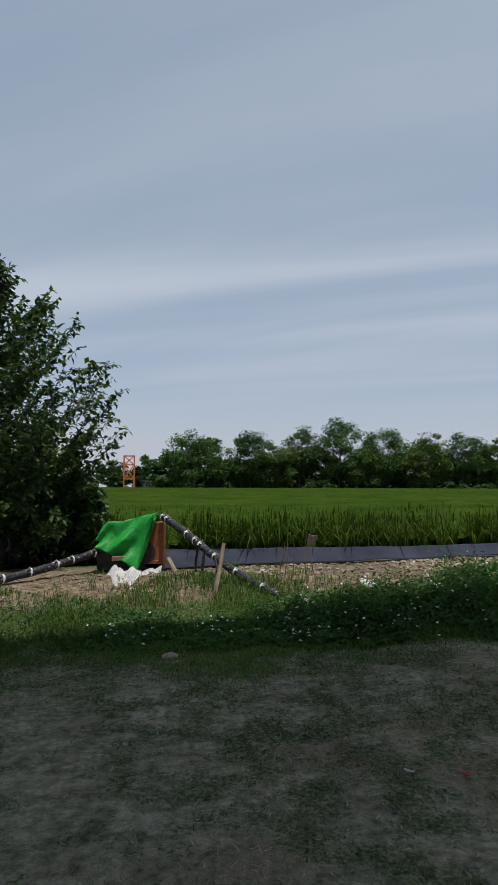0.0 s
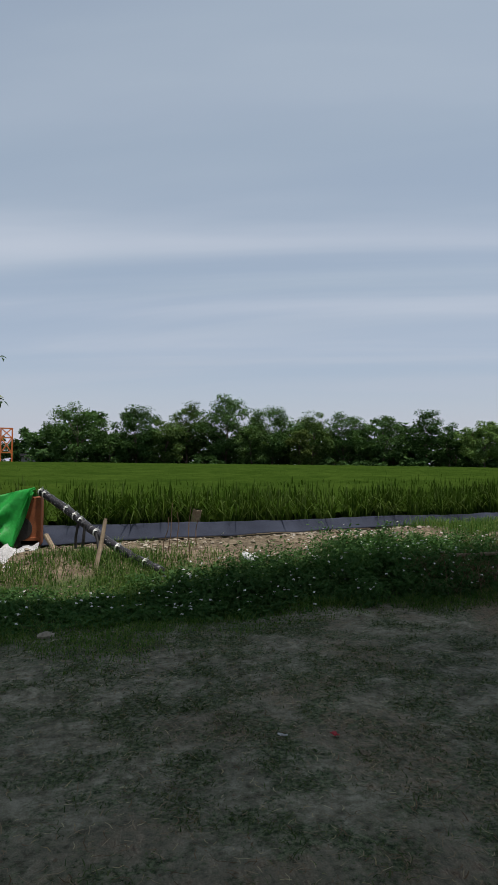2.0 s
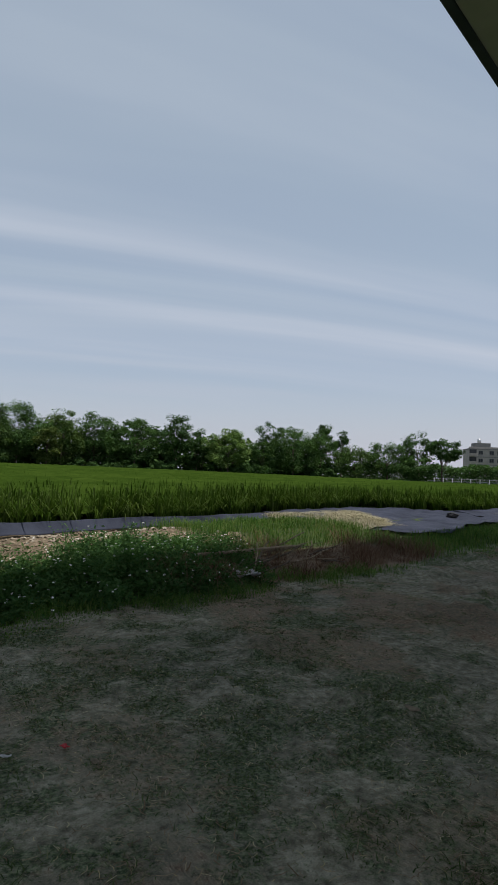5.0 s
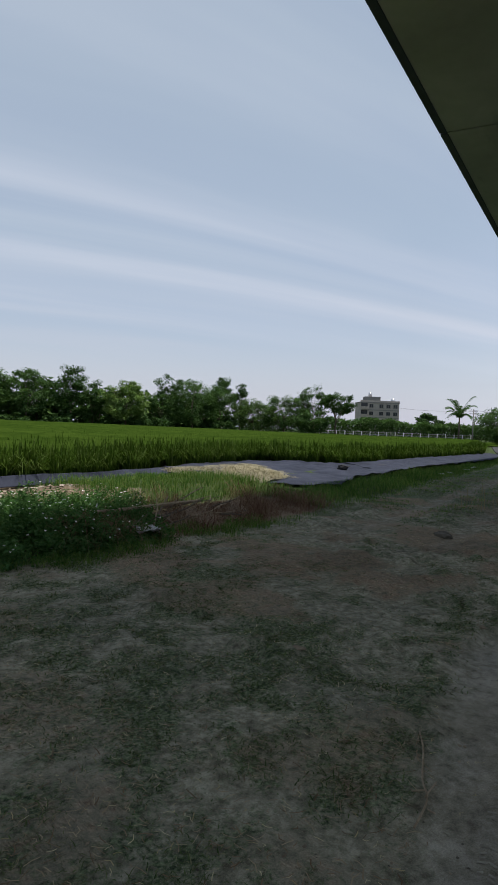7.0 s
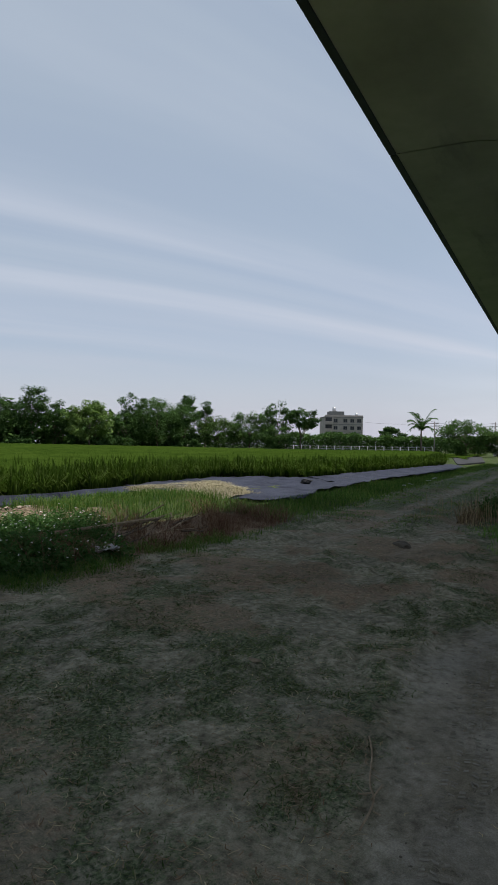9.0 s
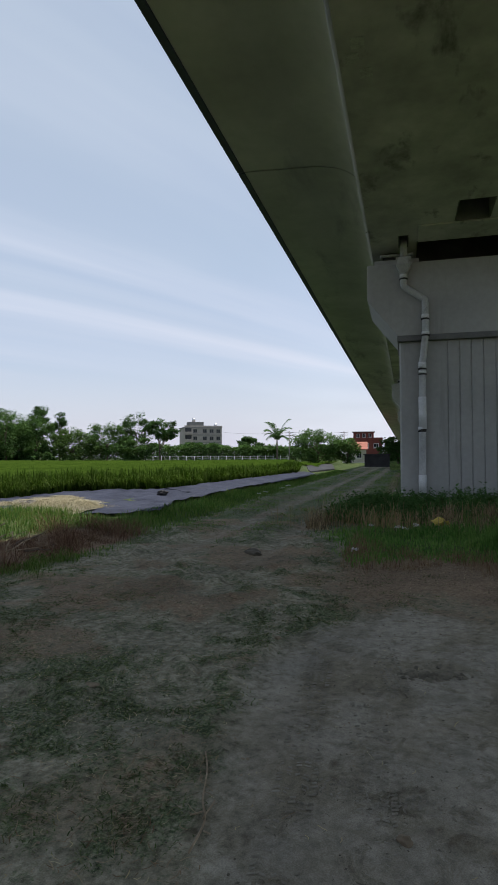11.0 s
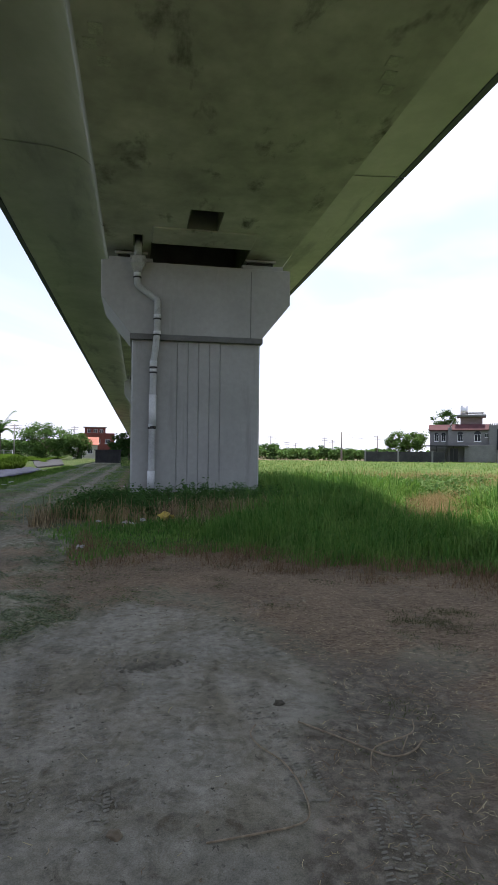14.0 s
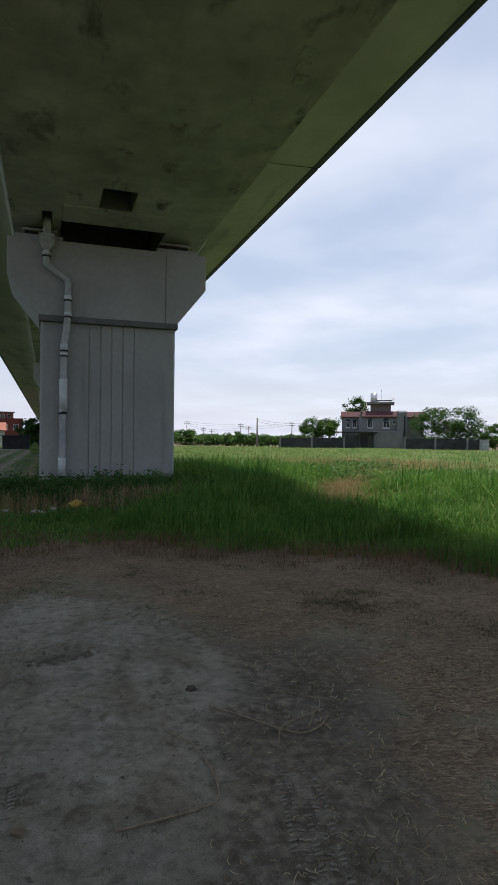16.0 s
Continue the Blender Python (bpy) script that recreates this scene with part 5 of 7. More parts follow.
keepers = (v < 1.5 - 0.1 * (u - 14) + 0.4 * (vnoise(u, v, 1.0, 18) - 0.5)) & (u > 14.2 + 2.2 * (vnoise(u, v, 1.1, 19) - 0.5))
u, v = u[keepers], v[keepers]
pick = rng.random(len(u)) < 0.26
u, v = u[pick], v[pick]
tall = (0.22 + 0.65 * vnoise(u, v, 0.9, 20, 4)) * (0.5 + 0.55 * smooth(13.4, 15.5, u)) * rng.uniform(0.6, 1.25, len(u))
cu, cv, ch = clumps(u, v, tall, rng.uniform(0.15, 0.35, len(u)), 10)
weed_bank("weed_bank", cu, cv, ch, "dark green weeds with white flowers round the pier's foot", 0.095, 45, 7)
u, v = scatter(5200, -5.5, 3.2, 5.3, 7.2)
edge = v - verge_v(u) + 0.7 * (vnoise(u, v, 1.2, 86, 3) - 0.5)
keepers = (edge > 0.05) & (edge < 1.25) & (rng.random(len(u)) < 0.25 + 0.75 * smooth(0.35, 0.6, vnoise(u, v, 1.6, 87, 3)))
u, v = u[keepers], v[keepers]
weed_bank("weed_bank", u, v, (0.04 + 0.20 * vnoise(u, v, 2.0, 89, 3) ** 1.5) * (0.45 + 0.55 * smooth(5.6, 6.2, v)), "low leafy green weeds at the foot of the earth bank", 0.05, 20, 7)
# low grass along the foot of the weeds
u, v = scatter(38000, 0.0, 9.0, 3.8, 6.0)
edge = v - verge_v(u) + 2.2 * (vnoise(u, v, 1.5, 26, 4) - 0.5)
keepers = rng.random(len(u)) < smooth(-0.45, 0.2, edge) * (1 - smooth(0.5, 0.8, edge)) * 0.8
u, v, edge = u[keepers], v[keepers], edge[keepers]
patch_blades(u, v, (0.02 + 0.09 * smooth(-0.3, 0.4, edge)) * rng.uniform(0.5, 1.5, len(u)) * (0.4 + 0.6 * smooth(1.5, 3.5, u)), 0.006, np.abs(rng.normal(1.0, 0.5, len(u))), M_VERGE, "verge_grass", "low green grass along the foot of the weeds", "grass")
# dark low grass spreading from the verge over the edge of the track
u, v = scatter(42000, -4.0, 4.5, 3.9, 5.9)
spread_w = smooth(4.1, 5.0, v + 1.3 * (vnoise(u, v, 1.1, 58, 3) - 0.5)) * smooth(0.36, 0.56, vnoise(u, v, 2.0, 59, 3)) * (1 - smooth(2.6, 4.2, u + 0.5 * v - 2.4))
keepers = rng.random(len(u)) < spread_w
u, v = u[keepers], v[keepers]
patch_blades(u, v, rng.uniform(0.015, 0.07, len(u)) * (0.5 + 0.9 * vnoise(u, v, 1.8, 60)), 0.0055, np.abs(rng.normal(1.1, 0.5, len(u))), M_VERGE, "verge_grass", "low dark green grass creeping over the edge of the track", "grass")
# dead brown weeds
u, v = scatter(36000, 5.0, 12.0, 4.6, 7.2)
edge = v - verge_v(u)
keepers = (edge > 0.15) & (rng.random(len(u)) < hay_weight(u, v))
u, v = u[keepers], v[keepers]
keepers = rng.random(len(u)) < 0.75 * smooth(0.38, 0.62, vnoise(u, v, 2.4, 33, 3))
u, v = u[keepers], v[keepers]
patch_blades(u, v, rng.uniform(0.06, 0.42, len(u)) * (0.35 + 1.3 * smooth(0.35, 0.7, vnoise(u, v, 1.7, 34, 4))), 0.0055, np.abs(rng.normal(1.6, 1.0, len(u))), M_BROWN, "dead_weeds", "dead brown weed stalks tangled at the verge", "weeds", 0.7)
M_PIERWEED = foliage("pier_weed", [(0.15, 0.10, 0.07), (0.27, 0.195, 0.125), (0.48, 0.385, 0.25), (0.09, 0.06, 0.045), (0.08, 0.085, 0.045)], 0.1, 0.9)
u, v = rng.normal(13.6, 0.6, 11000), rng.uniform(-3.6, 1.7, 11000)
keepers = rng.random(len(u)) < smooth(0.40, 0.60, vnoise(u, v, 1.7, 39, 3))
u, v = u[keepers], v[keepers]
patch_blades(u, v, rng.uniform(0.08, 0.46, len(u)) * (0.15 + 1.7 * smooth(0.3, 0.75, vnoise(u, v, 2.2, 36, 3))), 0.008, np.abs(rng.normal(0.8, 0.5, len(u))), M_PIERWEED, "dead_weeds", "dead brown and straw-coloured weed stalks in front of the pier", "weeds", 0.6)

# ---- trees ----
def tree(name, x, y, height, width, label, tones, leaf=0.25, clumps=60, per=55, base=0.22, z0=0.2, seed=1, trunk_r=0.16, openness=0.0, flat=1.0, droop=0.3, group="trees beyond the rice", stems=1, through=0.22, spray=(), clump_k=0.29, thick=2.3):
    r = np.random.default_rng(seed)
    random.seed(seed)
    ob = thing(name, (x, y, z0), r.uniform(0, 6.28) if not spray else 0, label, "tree", group)
    cb = height * base
    cz, rz, rx = (height + cb) / 2, (height - cb) / 2, width / 2
    centres = []
    while len(centres) < clumps:
        p = r.normal(0, 1, 3)
        p /= np.linalg.norm(p)
        p *= (0.35 + 0.65 * r.random() ** 0.4) * (0.82 + 0.3 * vnoise(p[0] * 2 + seed, p[1] * 2 + p[2] * 1.7, 1.0, seed))
        q = np.array([p[0] * rx, p[1] * rx, cz + p[2] * rz * flat])
        if q[2] > cb * 0.8 and (openness == 0 or r.random() > openness):
            centres.append(q)
    centres = np.array(centres)
    wood = bmesh.new()
    for s in range(stems):
        off = Vector((0, 0, 0)) if stems == 1 else Vector((r.normal(0, 0.25), r.normal(0, 0.25), 0))
        lean = Vector((r.normal(0, 0.06), r.normal(0, 0.06), 1)) * height * 0.62
        pts = curve_points([off + Vector((0, 0, -0.4)), off + lean * 0.3 + Vector((r.normal(0, 0.1), r.normal(0, 0.1), 0)), off + lean * 0.65, off + lean], 4)
        tube(pts, [trunk_r * (1 - 0.75 * k / (len(pts) - 1)) for k in range(len(pts))], 8, wood, 0.06)
        for c in centres[r.permutation(len(centres))[: max(6, clumps // (4 * stems))]]:
            c = Vector(c)
            t = min(0.9, max(0.15, (c.z / (height * 0.62)) * 0.55 + r.uniform(-0.1, 0.1)))
            start = off + lean * t
            mid = start.lerp(c, 0.5) + Vector((0, 0, 0.08 * height * r.uniform(-0.3, 1)))
            bp = curve_points([start, mid, c], 3)
            tube(bp, [max(0.012, trunk_r * 0.34 * (1 - 0.85 * k / (len(bp) - 1))) for k in range(len(bp))], 5, wood)
    part("trunk", wood, M_BARK, ob, shade=True)
    size = (rx * rz) ** 0.5 * clump_k * (1.0 if clumps > 40 else 1.2)
    rad = size * r.uniform(0.6, 1.25, len(centres))
    k = np.repeat(np.arange(len(centres)), int(per * thick))
    d = r.normal(0, 1, (len(k), 3))
    d /= np.linalg.norm(d, axis=1, keepdims=True)
    d[:, 2] = d[:, 2] * 0.62 + 0.2
    at = centres[k] + d * (rad[k] * (0.5 + 0.5 * r.random(len(k)) ** 0.6))[:, None]
    at = at[at[:, 2] > cb * 0.45]
    for a, b, n in spray:
        line = np.linspace(0, 1, n)[:, None]
        twig = np.array(a) * (1 - line) + np.array(b) * line
        twig[:, 2] += 0.12 * np.sin(line[:, 0] * 3.0)
        tw = tube([Vector(p) for p in twig[:: max(1, n // 6)]], 0.008, 5)
        part("twig", tw, M_BARK, ob)
        at = np.concatenate([at, np.repeat(twig, 2, 0) + r.normal(0, 0.035, (2 * n, 3))])
    sizes = leaf * r.uniform(0.6, 1.4, len(at))
    deep = np.repeat(centres, 20, 0) + r.normal(0, 0.30, (20 * len(centres), 3)) * np.repeat(rad, 20)[:, None]
    at, sizes = np.concatenate([at, deep]), np.concatenate([sizes, np.full(len(deep), leaf * 2.1)])
    verts, tris = leaf_arrays(at, sizes, sizes * 0.62 * r.uniform(0.7, 1.2, len(at)), r, droop, 0.6)
    part("crown", mesh_np("crown", verts, [tris], tones), tones, ob)
    return ob


def greens(name, k, warm=0.0, through=0.22):
    tones = [(0.026, 0.053, 0.019), (0.034, 0.068, 0.024), (0.048, 0.087, 0.031), (0.030, 0.060, 0.023)]
    return foliage(name, [(c[0] * k * (1 + warm), c[1] * k, c[2] * k * (1 - 0.3 * warm)) for c in tones], through, 0.5, patch_scale=0.5)


G_DARK, G_MID, G_LIT, G_OLIVE, G_YEL = greens("leaf_dark", 1.6), greens("leaf_mid", 2.1, 0.05), greens("leaf_light", 2.3, 0.15), greens("leaf_olive", 2.1, 0.22), greens("leaf_yellow", 3.4, 0.25)
ROUND, LOOSE = "broad-leaved tree with a dense rounded green crown", "tall tree with a loose grey-green crown"
tree("tree", -5.7, 84.7, 8.7, 8.6, ROUND, G_MID, clumps=75, per=70, base=0.06, seed=11)
tree("tree", 2.6, 87.8, 9.2, 7.6, ROUND, G_DARK, clumps=70, per=65, base=0.1, seed=12)
tree("tree", -1.5, 86.0, 6.0, 6.0, ROUND, G_MID, clumps=45, per=60, base=0.05, seed=13)
tree("tree", 10.0, 91.3, 10.0, 6.6, LOOSE, G_OLIVE, clumps=60, per=45, base=0.15, seed=14, openness=0.2)
tree("tree", 6.5, 88.0, 7.6, 6.4, LOOSE, G_OLIVE, clumps=50, per=55, base=0.08, seed=15)
tree("tree", 15.6, 88.5, 10.8, 8.6, ROUND, G_MID, clumps=80, per=65, base=0.14, seed=16)
tree("tree", 22.2, 87.1, 10.0, 7.8, ROUND, G_MID, clumps=75, per=65, base=0.12, seed=17)
tree("tree", 18.9, 85.4, 7.6, 6.4, ROUND, G_LIT, clumps=55, per=55, base=0.1, seed=18)
tree("tree", 25.6, 84.0, 6.6, 3.4, "slim tree with yellowing olive leaves", greens("leaf_ochre", 2.0, 0.4), clumps=30, per=45, base=0.15, seed=19)
tree("tree", 28.5, 87.4, 9.2, 6.8, LOOSE, G_OLIVE, clumps=65, per=60, base=0.08, seed=20)
tree("tree", 34.5, 88.6, 9.0, 7.6, ROUND, G_MID, clumps=70, per=60, base=0.12, seed=21)
tree("tree", 40.2, 87.0, 8.8, 6.6, ROUND, G_MID, clumps=65, per=60, base=0.12, seed=22)
tree("tree", 45.5, 83.5, 9.9, 5.2, "tall tree with a square-topped dark crown", G_DARK, clumps=55, per=60, base=0.2, seed=23)
tree("tree", 49.8, 84.7, 8.0, 5.2, ROUND, G_DARK, clumps=50, per=55, base=0.15, seed=24)
tree("tree", 52.6, 79.2, 7.7, 7.2, "round tree with fresh yellow-green leaves", G_YEL, clumps=70, per=60, base=0.22, seed=25)
tree("tree", 60.5, 80.6, 6.6, 5.6, ROUND, G_MID, clumps=45, per=55, base=0.1, seed=26)
tree("tree", 66.4, 79.8, 9.2, 9.6, ROUND, G_MID, clumps=85, per=65, base=0.14, seed=27)
tree("tree", 62.5, 81.5, 9.6, 4.4, "thin open-crowned tree with dark leaf tufts", G_DARK, clumps=24, per=35, base=0.45, seed=28, openness=0.4)
tree("conifer_tree", 77.0, 84.0, 10.6, 3.6, "dark pointed conifer behind the broad-leaved trees", G_DARK, clumps=45, per=55, base=0.1, seed=29)
tree("conifer_tree", 81.0, 83.0, 9.8, 3.0, "dark pointed conifer behind the broad-leaved trees", G_DARK, clumps=36, per=50, base=0.1, seed=30)
tree("tree", 72.0, 79.0, 8.2, 7.0, ROUND, G_MID, clumps=60, per=60, base=0.12, seed=31)
tree("tree", 75.3, 73.8, 6.0, 7.4, ROUND, G_LIT, clumps=60, per=60, base=0.05, seed=32)
tree("tree", 79.6, 70.6, 7.3, 8.2, ROUND, G_MID, clumps=65, per=60, base=0.1, seed=33)
tree("tree", 84.6, 68.0, 9.2, 5.4, "airy tree with sparse leaf tufts and visible limbs", G_DARK, clumps=40, per=34, base=0.35, seed=34, openness=0.3)
tree("tree", 84.4, 62.6, 8.0, 5.8, "umbrella-crowned tree on a bare straight trunk", G_DARK, clumps=48, per=50, base=0.52, seed=35, flat=0.9)
tree("tree", 81.0, 65.0, 5.0, 5.0, ROUND, G_MID, clumps=40, per=50, base=0.05, seed=36)
tree("tree", -18.5, 128.6, 7.6, 7.0, ROUND, G_DARK, clumps=50, per=45, base=0.05, seed=37, leaf=0.45)
tree("tree", -25, 126, 6.6, 8.0, ROUND, G_DARK, clumps=50, per=45, base=0.05, seed=38, leaf=0.45)
tree("tree", -34, 118, 8.0, 9.0, ROUND, G_DARK, clumps=50, per=45, base=0.05, seed=39, leaf=0.45)
for k, (x, y) in enumerate(((12, 84.5), (31.5, 85.0), (37, 84.6), (43, 82.5), (57, 78.5), (70, 76.5))):
    tree("shrub", x, y, 2.2, 5.5, "low green shrub at the foot of the trees", G_DARK, clumps=22, per=45, base=0.0, seed=50 + k, leaf=0.28, trunk_r=0.05, group="shrubs under the trees")
hedge2 = np.random.default_rng(61)
ht0 = hedge2.random(22000)
hx = 88 + 52 * ht0 + hedge2.normal(0, 0.9, len(ht0))
hy = 84 - 33 * ht0 + hedge2.normal(0, 0.9, len(ht0))
hz = 0.2 + (2.9 + 1.9 * vnoise(hx, hy, 0.3, 4)) * hedge2.random(len(hx)) ** 0.55
hv, ht = leaf_arrays(np.stack([hx, hy, hz], -1), 0.5, 0.34, hedge2, 0.2)
stuff("hedgerow", mesh_np("hedgerow", hv, [ht], G_MID), "pale green hedge behind the white fence", "hedge")
tree("tree", 132.2, 71.0, 6.2, 6.2, ROUND, G_DARK, clumps=45, per=50, base=0.15, seed=66, leaf=0.42)
tree("tree", 97.7, 38.8, 6.0, 9.8, "wide spreading tree with a low dense crown", G_MID, clumps=80, per=65, base=0.03, seed=67)
tree("tree", 100.5, 34.6, 4.4, 4.4, ROUND, G_MID, clumps=34, per=50, base=0.05, seed=68)
tree("tree", 91.9, 24.9, 4.5, 3.8, ROUND, G_DARK, clumps=36, per=50, base=0.05, seed=69)
tree("tree", 90.0, 23.0, 3.8, 3.0, ROUND, G_DARK, clumps=26, per=50, base=0.05, seed=70)
tree("tree", 103.2, -21.2, 5.6, 7.0, "low spreading tree with bright green leaves", G_LIT, clumps=60, per=50, base=0.25, seed=71, flat=0.85, group="trees by the house")
tree("tree", 97.3, -41.2, 7.6, 12.6, "umbrella-shaped tree with layered green boughs", G_DARK, clumps=95, per=50, base=0.12, seed=72, flat=0.8, group="trees by the house")
tree("tree", 112.0, -29.5, 9.6, 5.0, "dark layered tree standing behind the house", G_DARK, clumps=40, per=40, base=0.4, seed=73, group="trees by the house")
for k, (x, y, h, w) in enumerate(((152, 14, 3.0, 9), (158, 4, 3.6, 9), (163, -2, 2.8, 10), (150, -8, 3.2, 8), (146, -15, 2.7, 10), (149, -24, 2.6, 9), (125, -63, 5.4, 6), (131, -69, 4.2, 8), (118, -73, 3.0, 9), (156, 24, 3.0, 10))):
    tree("shrub", x, y, h, w, "dark green shrub along the far field edge", G_MID, clumps=26, per=45, base=0.0, seed=80 + k, leaf=0.4, trunk_r=0.06, group="shrubs along the far field")

for k in range(17):
    x = -9 + 5.4 * k
    y = 95.5 - max(0, x - 30) * 0.12
    tree("tree", x, y, 6.8 + 1.5 * math.sin(k * 2.1), 8.0, "dark green tree in the row behind the field's edge", G_DARK, clumps=40, per=30, base=0.0, seed=120 + k, leaf=0.55, thick=1.2, group="trees behind the field's edge")

# the near tree beside the pump, leaning over the rice
def near_tree(x, y, z0, label, seed):
    """Stems with rising boughs, side twigs and leaves set along them; narrower towards the top."""
    r = np.random.default_rng(seed)
    ob = thing("tree", (x, y, z0), 0, label, "tree")
    wood, trunk, leaves = bmesh.new(), bmesh.new(), []
    for dx, dy, h in ((0.0, 0.0, 4.6), (0.25, -0.15, 3.6), (-0.2, 0.2, 3.8)):
        pts = curve_points([(dx, dy, -0.4), (dx * 1.3, dy, h * 0.4), (dx * 1.6 + 0.1, dy * 1.4, h * 0.75), (dx * 1.8 + 0.16, dy, h)], 4)
        tube(pts, [0.075 * (1 - 0.85 * k / (len(pts) - 1)) for k in range(len(pts))], 8, trunk, 0.08)
    for k in range(92):
        z = 0.5 + 4.2 * (k + r.random()) / 92
        a = r.uniform(-math.pi, math.pi) if k % 3 else r.uniform(-1.3, 0.6)
        reach = float(np.interp(z, [0.3, 1.0, 1.6, 2.2, 2.6, 3.3, 3.7, 4.2, 5.0], [2.0, 2.15, 2.25, 2.5, 2.3, 2.3, 1.6, 1.35, 0.5])) * (r.uniform(0.82, 1.06) if k % 3 == 0 else r.uniform(0.6, 1.0))
        out = np.array([math.cos(a), math.sin(a), 0.0])
        root = np.array([0.1, 0, max(0.1, z - 0.85 * reach - 0.2)])
        tip = np.array([0.1, 0, z]) + out * reach
        mid = root * 0.5 + tip * 0.5 + out * 0.12 * reach + np.array([0, 0, -0.04 * reach])
        line = np.array([tuple(p) for p in curve_points([root, mid, tip], 8)])
        tube([Vector(p) for p in line[::2]], [0.016 * (1 - 0.8 * q / 8) for q in range(len(line[::2]))], 4, wood, cap=False)
        for f in np.linspace(0.3, 1.0, 17):
            p = line[min(len(line) - 1, int(f * (len(line) - 1)))]
            side = np.array([-out[1], out[0], 0.0]) * r.choice((-1, 1))
            d = out * r.uniform(0.2, 1.0) + side * r.uniform(0.0, 0.9) + np.array([0, 0, r.uniform(0.0, 1.1)])
            d = d / np.linalg.norm(d) * r.uniform(0.22, 0.55) * (1.15 - 0.5 * f)
            bow = np.array([0, 0, -0.10 * np.linalg.norm(d)])
            tube([Vector(p), Vector(p + d * 0.5 - bow * 0.5), Vector(p + d)], [0.005, 0.004, 0.002], 3, wood, cap=False)
            n = max(6, int(np.linalg.norm(d) / 0.026))
            along = np.linspace(0.12, 1.04, n)[:, None]
            sway = np.where(np.arange(n)[:, None] % 2, 1, -1) * np.cross(d / np.linalg.norm(d), [0, 0, 1.0])[None] * 0.022
            leaves.append(p + d * along - bow * 2 * along * (1 - along) + sway + r.normal(0, 0.010, (n, 3)))
    inner = r.normal(0, 1, (13000, 3)) * np.array([0.75, 0.75, 0.0]) + np.array([0.1, 0, 0])
    inner[:, 2] = 0.1 + 3.4 * r.random(len(inner)) ** 1.3
    at = np.concatenate(leaves + [inner[np.hypot(inner[:, 0], inner[:, 1]) < np.interp(inner[:, 2], [0, 2, 3.5], [1.9, 1.5, 0.8])]])
    part("trunk", trunk, M_BARK, ob, shade=True)
    part("limb", wood, M_BARK, ob)
    verts, tris = leaf_arrays(at, 0.118 * r.uniform(0.6, 1.3, len(at)), 0.068 * r.uniform(0.7, 1.25, len(at)), r, 0.25)
    part("crown", mesh_np("crown", verts, [tris], M_LEAF), M_LEAF, ob)
    return ob


near_tree(-4.25, 10.2, 0.3, "leafy broad-leaved tree standing beside the pump", 101)


for k, (x, y, h, w) in enumerate(((-2.95, 10.4, 2.1, 1.7), (-3.9, 9.75, 1.5, 1.9), (-2.5, 10.6, 1.2, 1.2), (-5.2, 10.0, 2.2, 2.0))):
    tree("shrub", x, y, h, w, "dark bushy undergrowth below the tree", M_LEAF, leaf=0.10, clumps=60, per=75, base=0.0, z0=0.3, seed=140 + k, trunk_r=0.03, droop=0.5, group="undergrowth", clump_k=0.26, thick=1.0, stems=2)


hedge_rng = np.random.default_rng(9)
hx = hedge_rng.uniform(-14, 92, 13000)
hy = 99 - np.maximum(0, hx - 30) * 0.15 + hedge_rng.normal(0, 1.2, len(hx))
hz = 0.2 + (2.2 + 2.4 * vnoise(hx, hx * 0, 0.25, 3)) * hedge_rng.random(len(hx)) ** 0.6
hv, ht = leaf_arrays(np.stack([hx, hy, hz], -1), 0.6, 0.42, hedge_rng, 0.3)
stuff("hedgerow", mesh_np("hedgerow", hv, [ht], G_DARK), "dark green hedgerow behind the field trees", "hedge")
hx = hedge_rng.uniform(-78, 42, 16000)
hy = 158 - 0.05 * hx + hedge_rng.normal(0, 2.5, len(hx))
hz = 0.2 + (1.2 + 2.6 * vnoise(hx, hx * 0, 0.12, 5)) * hedge_rng.random(len(hx)) ** 0.6
hv, ht = leaf_arrays(np.stack([hy, hx, hz], -1), 0.8, 0.55, hedge_rng, 0.3)
stuff("hedgerow", mesh_np("hedgerow", hv, [ht], G_MID), "green hedgerow along the far side of the fallow field", "hedge")


# ---- palm ----
def palm(x, y, height, seed):
    r = np.random.default_rng(seed)
    ob = thing("palm_tree", (x, y, 0.3), 0, "slim palm tree with drooping feathery fronds", "palm")
    pts = curve_points([(0, 0, -0.3), (0.15, 0.05, height * 0.4), (0.25, 0.1, height * 0.56)], 5)
    part("trunk", tube(pts, [0.17 * (1 - 0.35 * k / (len(pts) - 1)) for k in range(len(pts))], 9), M_BARK, ob, shade=True)
    top = Vector(pts[-1])
    for k in range(20):
        a, up = k * 2.4 + r.uniform(-0.2, 0.2), r.uniform(0.7, 2.7)
        L = r.uniform(2.2, 3.1)
        ps = [top + Vector((math.cos(a) * L * s, math.sin(a) * L * s, L * (up * s - 1.25 * s * s))) for s in np.linspace(0, 1, 9)]
        bm = tube(ps, [0.03 * (1 - 0.8 * q / 8) for q in range(9)], 4)
        for i in range(1, 9):
            for j in range(3):
                p = ps[i - 1].lerp(ps[i], j / 3)
                out = (ps[i] - ps[i - 1]).normalized()
                for sgn in (-1, 1):
                    side = out.cross(Vector((0, 0, 1))).normalized() * sgn
                    tip = p + side * 0.6 + out * 0.3 - Vector((0, 0, 0.3))
                    bm.faces.new([bm.verts.new(q) for q in (p - out * 0.07, p + out * 0.07, tip)])
        part("frond", bm, G_DARK, ob)
    return ob


palm(108.3, 51.9, 8.3, 4)


